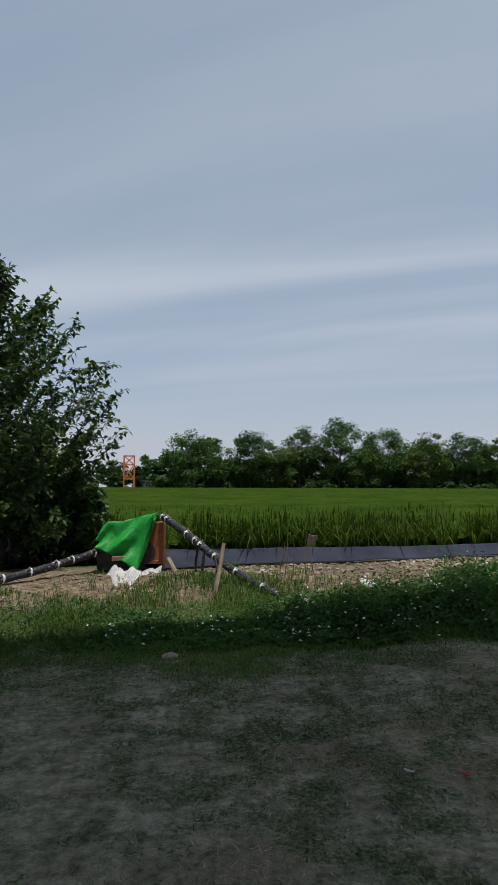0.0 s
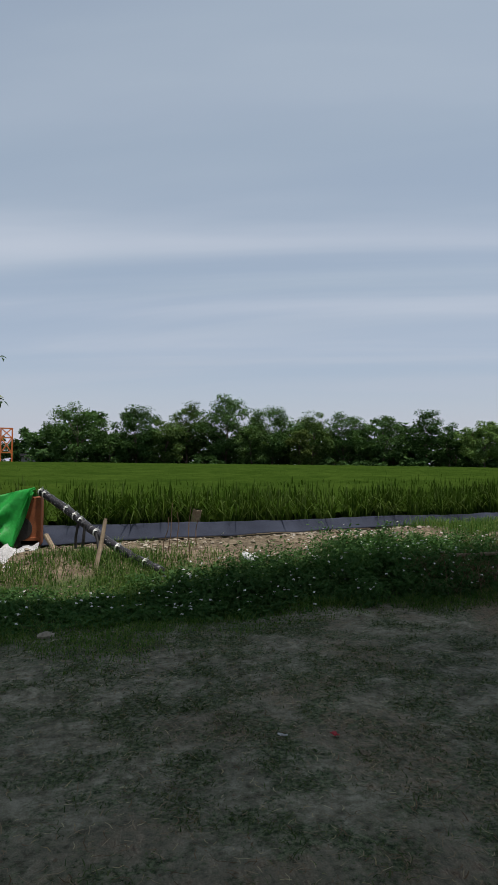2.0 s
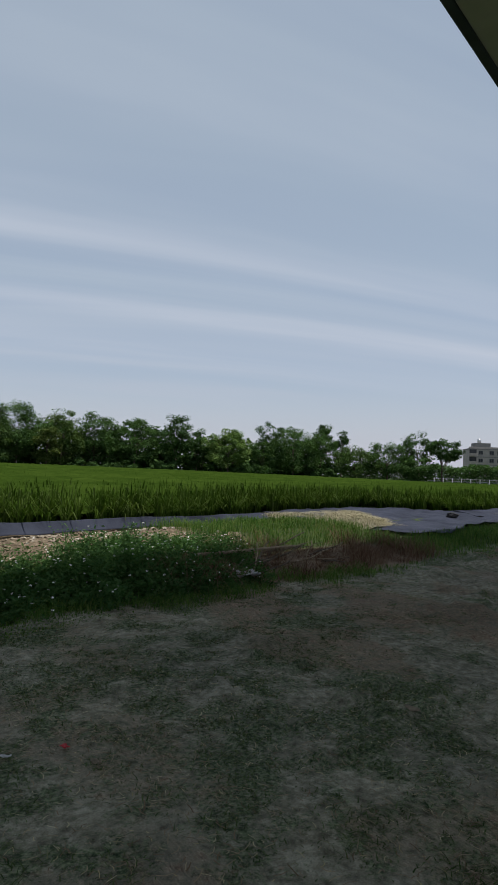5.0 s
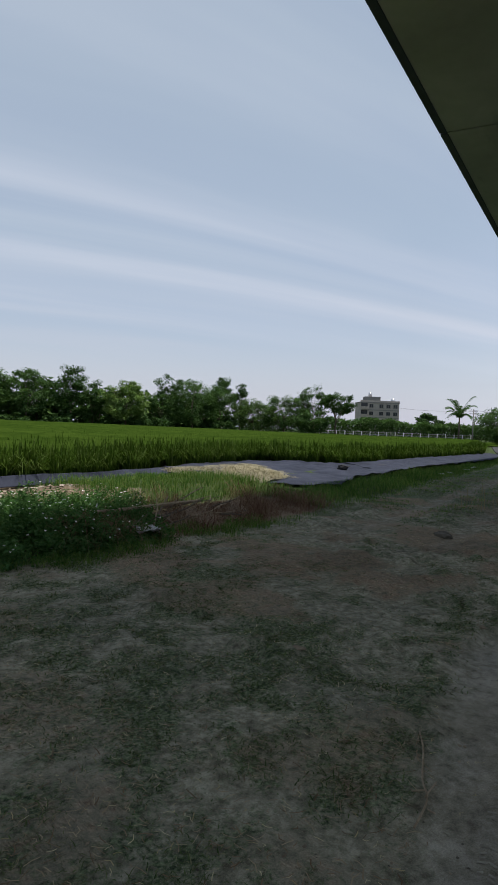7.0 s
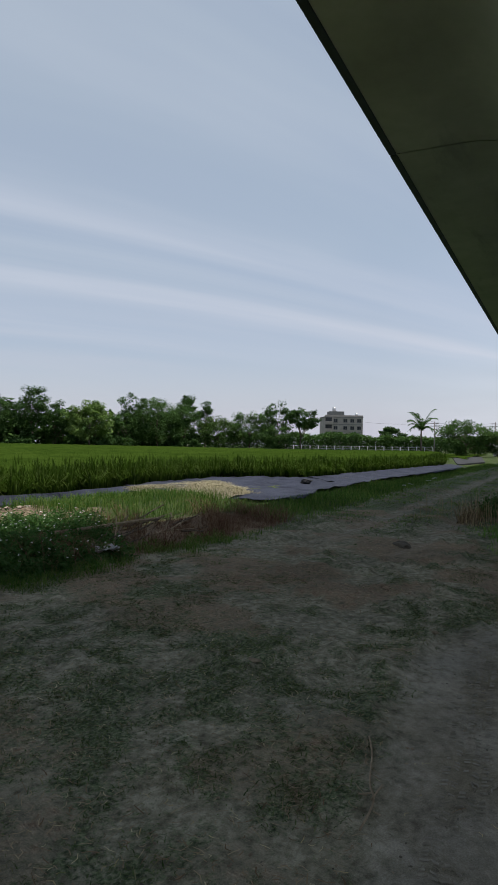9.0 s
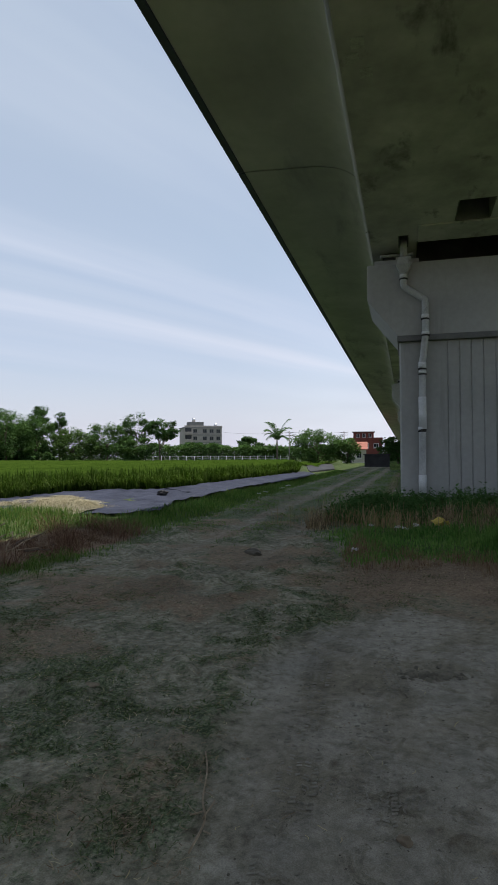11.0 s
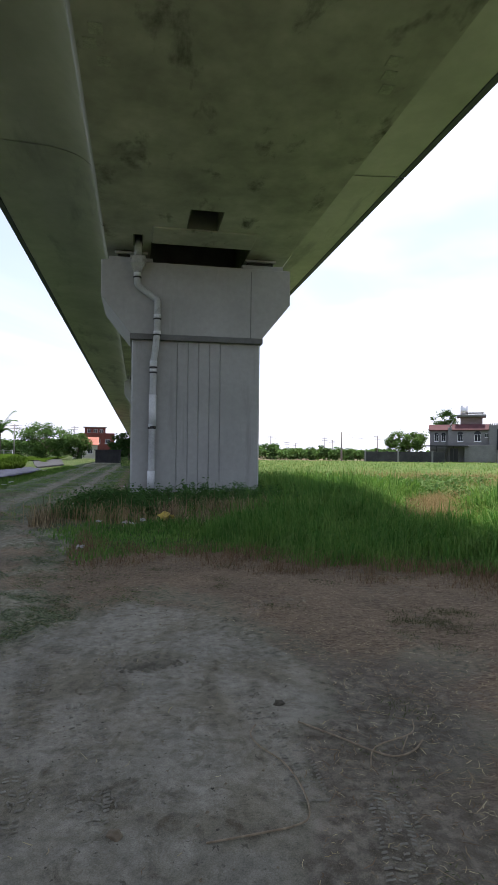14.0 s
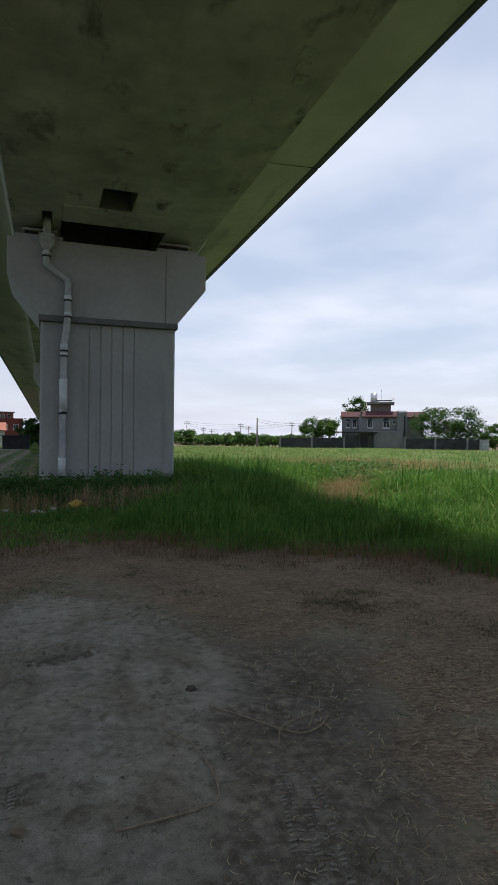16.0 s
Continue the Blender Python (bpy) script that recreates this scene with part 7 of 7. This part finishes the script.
cloth("white_sack", sack_place, 26, 22, M_BAG, "crumpled white woven plastic sack lying on the bank", "sack", 0.012)
cloth("grey_sack", lambda s, t: (-2.72 + 0.26 * s, 6.75 + 0.2 * t, 0.17 + 0.15 * (math.sin(s * 3.1) * math.sin(t * 3.1)) ** 0.5 + 0.03 * math.sin(9 * s + 5 * t)), 14, 12, M_BAG, "small pale sack lying on the bank", "sack", 0.012)


def cover_place(s, t):
    a = s * math.pi
    n = float(vnoise(np.array([s * 5]), np.array([t * 5 + 9]), 1.0, 14, 3)[0]) - 0.5
    r = 0.42 + 0.1 * n
    return (-3.6 + r * 1.05 * math.cos(math.pi - a) * (1.0 + 0.15 * t) + 0.02 * math.sin(17 * s), 9.2 + 0.55 * t - 0.2, 0.30 + 0.64 * math.sin(a) ** 0.7 * (1 - 0.2 * t) + 0.06 * n)


cloth("black_cover", cover_place, 30, 14, M_BLACKTARP, "black plastic cover draped over a low heap", "cover", 0.008)
heap = bmesh.new()
bmesh.ops.create_icosphere(heap, subdivisions=3, radius=0.36, matrix=Matrix.Translation((-3.6, 9.35, 0.42)))
for vert in heap.verts:
    vert.co += Vector((1, 1, 1)) * 0.08 * noise.noise(vert.co * 4)
me = bpy.data.meshes.new("dark_heap")
heap.to_mesh(me)
heap.free()
me.materials.append(M_MACHINE)
tagged(new("dark_heap", me), "dark heap of gear under the black cover", "heap")


def pipe_stub(name, a, b, r, mat, label):
    a, b = Vector(a), Vector(b)
    ob = thing(name, a, 0, label, "pipe")
    d = b - a
    bm = tube([(0, 0, 0), d], r, 18, cap=False)
    inner = tube([d, d * 0.35], r * 0.86, 18, cap=False)
    part("pipe", bm, mat, ob, shade=True)
    # near-black bore colour paints the shade inside the pipe
    part("bore", inner, M_MACHINE, ob, "inside of the pipe, painted dark as shade")
    rim = tube([d * 0.995, d * 1.005], [r, r * 0.86], 18, cap=False)
    part("rim", rim, mat, ob)
    return ob


pipe_stub("white_pipe", (1.80, 7.55, 0.29), (1.93, 7.31, 0.25), 0.06, M_PVCW, "short white plastic pipe end sticking out of the bank")
pipe_stub("standpipe", (1.40, 10.05, 0.15), (1.50, 9.97, 0.70), 0.075, M_STUMP, "weathered brown pipe standing at the edge of the rice")
cloth("plastic_scrap", lambda s, t: (1.38 + 0.32 * s, 8.95 - 0.4 * t * s - 0.1, 0.33 - 0.12 * s * t + 0.02 * math.sin(8 * s)), 10, 6, M_BAG, "torn pale plastic scrap under the mat", "plastic scrap")


# ---- rubble on the bank ----
def stones(name, u, v, size, mat, label, category, sink=0.25):
    """Loose lumps, each a rough eight-sided stone, in one mesh."""
    r = np.random.default_rng(len(u))
    n = len(u)
    a = np.array([[1, 0, 0], [0, 1, 0], [-1, 0, 0], [0, -1, 0], [0, 0, 1], [0, 0, -1], [0.7, 0.7, 0.6], [-0.7, 0.6, 0.5]])
    base = a[None] * r.uniform(0.6, 1.2, (n, 8, 1)) * (np.asarray(size)[:, None, None] * np.stack([r.uniform(0.7, 1.3, n), r.uniform(0.7, 1.3, n), r.uniform(0.4, 0.8, n)], -1)[:, None])
    t = r.uniform(0, 6.28, n)
    c, s = np.cos(t)[:, None], np.sin(t)[:, None]
    x, y, z = base[..., 0] * c - base[..., 1] * s, base[..., 0] * s + base[..., 1] * c, base[..., 2]
    w = to_world(u, v, ground_z(u, v) + np.asarray(size) * sink)
    verts = (np.stack([x, y, z], -1) + w[:, None]).reshape(-1, 3)
    f = np.array([[0, 6, 4], [6, 1, 4], [1, 7, 4], [7, 2, 4], [2, 3, 4], [3, 0, 4], [0, 1, 6], [1, 2, 7], [1, 0, 5], [2, 1, 5], [3, 2, 5], [0, 3, 5]])
    return stuff(name, mesh_np(name, verts, [(np.arange(n)[:, None, None] * 8 + f[None]).reshape(-1, 3)], mat), label, category)


M_CLOD = surf("earth_clod", (0.11, 0.085, 0.058), (0.29, 0.235, 0.165), 3, 0.95, 0.6, 0.01)
M_PALESTONE = surf("pale_rubble", (0.26, 0.22, 0.165), (0.46, 0.41, 0.33), 3, 0.9, 0.4)
u, v = scatter(6500, -5, 8.2, 6.0, 8.9)
keepers = rng.random(len(u)) < 0.35 + vnoise(u, v, 0.8, 51)
stones("earth_clods", u[keepers], v[keepers], 0.006 + 0.034 * rng.random(keepers.sum()) ** 4, M_CLOD, "loose tan earth clods on the bank", "rubble")
u = np.concatenate([rng.normal(5.6, 0.5, 130), rng.normal(3.0, 0.5, 70), rng.normal(7.3, 0.35, 90), rng.uniform(-1, 8, 90)])
v = np.concatenate([rng.normal(8.2, 0.25, 130), rng.normal(8.1, 0.3, 70), rng.normal(8.4, 0.25, 90), rng.uniform(6.6, 8.7, 90)])
stones("pale_rubble", u, v, rng.uniform(0.012, 0.045, len(u)), M_PALESTONE, "pale broken rubble on the earth bank", "rubble")
u, v = scatter(900, 0.5, 9, -5, 4.4)
stones("pebbles", u, v, rng.uniform(0.004, 0.012, len(u)), M_CLOD, "small pebbles scattered on the track", "pebbles", 0.1)
M_DARKCLOD = surf("dark_clod", (0.06, 0.052, 0.04), (0.12, 0.105, 0.08), 6, 0.95, 0.5)
u, v = scatter(220, 1.5, 7, -2, 1.0)
stones("dark_crumbs", u, v, rng.uniform(0.003, 0.009, len(u)), M_DARKCLOD, "dark crumbs of soil on the pale clearing", "soil", 0.1)


def lump(name, u, v, sx, sy, sz, mat, label, category, seed, dz=0.0):
    bm = bmesh.new()
    bmesh.ops.create_icosphere(bm, subdivisions=3, radius=1.0)
    for vert in bm.verts:
        q = vert.co * 1.6 + Vector((seed, 0, 0))
        vert.co = vert.co * (1 + 0.32 * noise.noise(q) + 0.12 * noise.noise(q * 3))
        vert.co = Vector((vert.co.x * sx, vert.co.y * sy, vert.co.z * sz))
    me = bpy.data.meshes.new(name)
    bm.to_mesh(me)
    bm.free()
    me.materials.append(mat)
    ob = new(name, me)
    ob.location = on_ground(u, v, sz * 0.3 + dz)
    ob.rotation_euler = (0, 0, seed)
    return tagged(ob, label, category)


def at_xy(x, y):
    return to_uv(x, y)


lump("stone", *at_xy(2.79, 0.25), 0.035, 0.026, 0.02, M_CLOD, "small tan stone on the pale clearing", "stone", 1.3)
M_CLOD2 = surf("crust", (0.10, 0.09, 0.068), (0.2, 0.18, 0.14), 8, 0.95, 0.5)
crust = np.random.default_rng(77)
stones("broken_crust", crust.normal(4.66, 0.045, 190), crust.normal(-0.58, 0.10, 190), crust.uniform(0.006, 0.028, 190), M_CLOD2, "dark broken crust of soil on the clearing", "soil", 0.05)
lump("clod", *at_xy(4.13, -0.4), 0.035, 0.03, 0.02, M_DARKCLOD, "dark clod of soil on the clearing", "clod", 2.2)
lump("clod", *at_xy(8.92, 4.22), 0.2, 0.11, 0.06, M_DARKCLOD, "dark clod of earth on the track", "clod", 4.1)
lump("stone", *at_xy(-0.37, 5.28), 0.07, 0.05, 0.035, M_PALESTONE, "pale stone at the edge of the verge", "stone", 3.7)
lump("stone", *at_xy(3.38, 2.48), 0.06, 0.028, 0.012, M_CLOD, "flat pale stone pressed into the track", "stone", 5.1)
for x, y in ((1.47, 2.86), (9.43, 2.76), (4.83, 1.8), (6.0, 2.4)):
    lump("stone", *at_xy(x, y), 0.025, 0.018, 0.014, M_CLOD, "small pale stone on the track", "stone", x)


def scrap(name, u, v, w, d, mat, label, seed, lift=0.05):
    """A crumpled piece of paper or plastic lying about."""
    c = on_ground(u, v)
    r = random.Random(seed)
    a = r.uniform(0, 3.1)

    def place(s, t):
        n = float(vnoise(np.array([s * 3 + seed]), np.array([t * 3]), 1.0, seed, 3)[0]) - 0.5
        x, y = (s - 0.5) * w, (t - 0.5) * d
        return (c.x + x * math.cos(a) - y * math.sin(a), c.y + x * math.sin(a) + y * math.cos(a), c.z + 0.012 + lift * (0.5 + n))

    return cloth(name, place, 9, 8, mat, label, "litter", 0.004)


M_YELLOW = surf("yellow_paper", (0.50, 0.36, 0.06), (0.62, 0.47, 0.10), 6, 0.7, 0.3)
M_REDLIT = surf("red_plastic", (0.45, 0.02, 0.03), (0.55, 0.04, 0.05), 9, 0.5, 0.1)
scrap("yellow_packet", 12.9, -1.1, 0.32, 0.28, M_YELLOW, "crumpled yellow packet among dead weeds", 3, 0.32)
scrap("red_scrap", *at_xy(1.39, 3.07), 0.045, 0.03, M_REDLIT, "tiny scrap of red plastic on the track", 5, 0.02)
scrap("paper_scrap", *at_xy(1.11, 3.12), 0.055, 0.018, M_BAG, "narrow scrap of pale paper on the track", 6, 0.015)
scrap("grey_rag", 6.3, 5.05, 0.5, 0.3, M_PVC, "grey plastic rag caught in dead weeds", 7, 0.22)
for k, (u, v) in enumerate(((12.75, -0.4), (13.3, -0.62), (13.05, -0.25), (13.2, 0.3), (23.5, 5.3), (24.5, 5.2), (28, 5.25), (30, 5.35), (44, 5.9), (45.5, 6.2), (9.8, 0.35))):
    scrap("white_scrap", u, v, 0.05 + 0.007 * u, 0.04 + 0.004 * u, M_BAG, "scrap of white plastic litter in the grass", 20 + k, 0.12)
lump("black_bag", 18.6, 7.3, 0.22, 0.14, 0.10, M_BLACKTARP, "black plastic bag lying on the weed mat", "bag", 2.9, 0.12)

# ---- straw pile on the edge of the mat ----
pile = thing("straw_pile", (0, 0, 0), 0, "low pile of pale rice straw on the bank", "straw", kind="stuff")
pu, pv = np.meshgrid(np.linspace(12.4, 17.2, 50), np.linspace(7.0, 10.9, 44), indexing="ij")
ridge_gap = edge_gap([(12.9, 9.6), (14.6, 10.1), (16.3, 10.0), (14.6, 8.6), (13.5, 7.6)], pu, pv)
pz = ground_z(pu, pv) - 0.05 + (0.13 + 0.07 * vnoise(pu, pv, 1.4, 88)) * (1 - smooth(0.2, 1.5, ridge_gap)) - 0.25 * smooth(1.2, 1.7, ridge_gap)
i = np.arange(pu.size).reshape(pu.shape)
q = np.stack([i[:-1, :-1], i[1:, :-1], i[1:, 1:], i[:-1, 1:]], -1).reshape(-1, 4)
M_STRAWBED = surf("straw_bed", (0.19, 0.172, 0.115), (0.34, 0.315, 0.235), 2.5, 0.95, 1.0, 0.05, fine=30)
part("bed", mesh_np("bed", to_world(pu, pv, pz).reshape(-1, 3), [q], M_STRAWBED, True), M_STRAWBED, pile)
su, sv = scatter(16000, 12.4, 17.2, 7.0, 10.9)
gap = edge_gap([(12.9, 9.6), (14.6, 10.1), (16.3, 10.0), (14.6, 8.6), (13.5, 7.6)], su, sv)
keepers = gap < 1.25
su, sv, gap = su[keepers], sv[keepers], gap[keepers]
sz = ground_z(su, sv) - 0.04 + (0.13 + 0.07 * vnoise(su, sv, 1.4, 88)) * (1 - smooth(0.2, 1.5, gap))
M_PALESTRAW = foliage("pale_straw", [(0.22, 0.195, 0.125), (0.34, 0.31, 0.215), (0.44, 0.41, 0.31), (0.26, 0.235, 0.16)], 0.1, 0.8)
part("stalks", blade_mesh("stalks", to_world(su, sv, sz), rng.uniform(0.03, 0.09, len(su)), 0.012, rng.uniform(1.5, 4, len(su)), M_PALESTRAW, rng, 0.2), M_PALESTRAW, pile)


# ---- sticks and vines on the ground ----
def ground_twig(name, pts, r, label, branches=()):
    ob = thing(name, (0, 0, 0), 0, label, "twig")
    line = [on_ground(u, v, r * 1.2 + 0.004) for u, v in pts]
    part("stem", tube(curve_points(line, 6), r, 6, wobble=0.12), M_WOOD, ob, shade=True)
    for b in branches:
        part("shoot", tube(curve_points([on_ground(u, v, r * 1.2 + 0.01 + 0.03 * k) for k, (u, v) in enumerate(b)], 4), r * 0.75, 5), M_WOOD, ob, shade=True)
    return ob


ground_twig("dry_vine", [(2.66, -0.78), (2.68, -1.0), (2.70, -1.15), (2.76, -1.23), (2.96, -1.26), (3.20, -1.23), (3.39, -1.14), (3.53, -1.12), (3.64, -1.17)], 0.0042, "long dry vine curling over the clearing")
ground_twig("dry_branch", [(3.64, -1.42), (3.42, -1.58), (3.24, -1.71), (3.18, -1.81), (3.21, -1.92), (3.31, -2.02)], 0.0052, "dry forked branch lying on the earth", [[(3.09, -1.64), (3.21, -1.71), (3.26, -1.93), (3.35, -1.98)], [(3.2, -1.85), (3.3, -1.93)]])
ground_twig("dry_stick", [(3.21, 0.57), (3.06, 0.51), (2.82, 0.45), (2.67, 0.39), (2.48, 0.39)], 0.0048, "bent dry stick lying on the track", [[(2.69, 0.46), (2.67, 0.40)], [(2.67, 0.40), (2.78, 0.38)], [(2.60, 0.37), (2.56, 0.33)]])
ground_twig("dead_branch", [(6.3, 6.0), (6.9, 5.75), (7.6, 5.6), (8.2, 5.5)], 0.02, "thick grey dead branch caught in the weeds", [[(6.8, 5.8), (6.7, 5.5), (6.5, 5.2)], [(7.4, 5.6), (7.2, 5.35)]])
stick("dead_branch", on_ground(6.2, 5.9, 0.22), on_ground(8.0, 5.45, 0.30), 0.024, "pale grey plank-like dead branch over the weeds", kinks=5, wob=0.03)
for k in range(22):
    u, v, a = random.uniform(5.6, 8.8), random.uniform(5.1, 6.1), random.uniform(-0.9, 0.9)
    L = random.uniform(0.35, 1.1)
    stick("dead_branch", on_ground(u, v, random.uniform(0.02, 0.12)), on_ground(u + L * math.cos(a), v + 0.5 * L * math.sin(a), random.uniform(0.06, 0.36)), random.uniform(0.006, 0.016), "thin dark dead branch tangled in the weeds", random.choice((M_BARK, M_BARK, M_WOOD)), kinks=4, wob=0.05)
stick("bent_reed", on_ground(6.6, 5.2, 0.05), on_ground(7.0, 5.5, 0.42), 0.012, "pale broken reed standing in dead weeds")


# ---- tyre prints pressed into the clearing ----
def tread(name, pts, width, label):
    """Rows of low ridges left by a tyre along a line."""
    line = curve_points([on_ground(u, v, 0.003) for u, v in pts], 40)
    verts, faces = [], []
    gap, last = 0.0, line[0]
    for p, q in zip(line, line[1:]):
        gap += (q - p).length
        if gap < 0.026:
            continue
        gap = 0.0
        d = (q - p).normalized()
        s = Vector((-d.y, d.x, 0))
        for k in range(5):
            if random.random() < 0.45:
                continue
            c = p + s * width * (k / 4 - 0.5)
            h, a, b = 0.006 * random.uniform(0.2, 1.2), d * 0.0055, s * width * random.uniform(0.05, 0.11) + d * 0.005 * (1 if k % 2 else -1)
            n = len(verts)
            verts += [c - a - b, c + a - b, c + a + b, c - a + b, c - a * 0.4 - b * 0.8 + Vector((0, 0, h)), c + a * 0.4 - b * 0.8 + Vector((0, 0, h)), c + a * 0.4 + b * 0.8 + Vector((0, 0, h)), c - a * 0.4 + b * 0.8 + Vector((0, 0, h))]
            faces += [(n + 4, n + 5, n + 6, n + 7), (n, n + 1, n + 5, n + 4), (n + 1, n + 2, n + 6, n + 5), (n + 2, n + 3, n + 7, n + 6), (n + 3, n, n + 4, n + 7)]
    return stuff(name, mesh_np(name, [tuple(p) for p in verts], [np.array(faces)], M_TREAD), label, "tyre print")


# pressed earth, darkened to stand in for the shading of the print's relief
M_TREAD = surf("pressed_earth_shade", (0.165, 0.15, 0.12), (0.27, 0.25, 0.205), 5, 0.95, 0.6, 0.01)
for pts, wide in (([(4.15, -1.17), (3.8, -1.22), (3.5, -1.26), (3.2, -1.29), (2.85, -1.27)], 0.16),
                  ([(5.1, 0.2), (4.5, 0.18), (3.95, 0.15), (3.4, 0.1), (3.0, 0.07), (2.5, 0.05), (2.0, 0.0)], 0.17),
                  ([(4.1, -0.17), (3.7, -0.24), (3.38, -0.29), (2.86, -0.31), (2.3, -0.34)], 0.15),
                  ([(3.12, 0.05), (3.06, -0.25), (3.03, -0.48), (3.02, -0.72)], 0.13),
                  ([(2.95, -1.64), (2.65, -1.58), (2.41, -1.52), (2.1, -1.44)], 0.17),
                  ([(5.3, -0.25), (4.7, -0.32), (4.2, -0.42)], 0.14)):
    tread("tyre_print", pts, wide, "ribbed tyre print in the pale clearing")
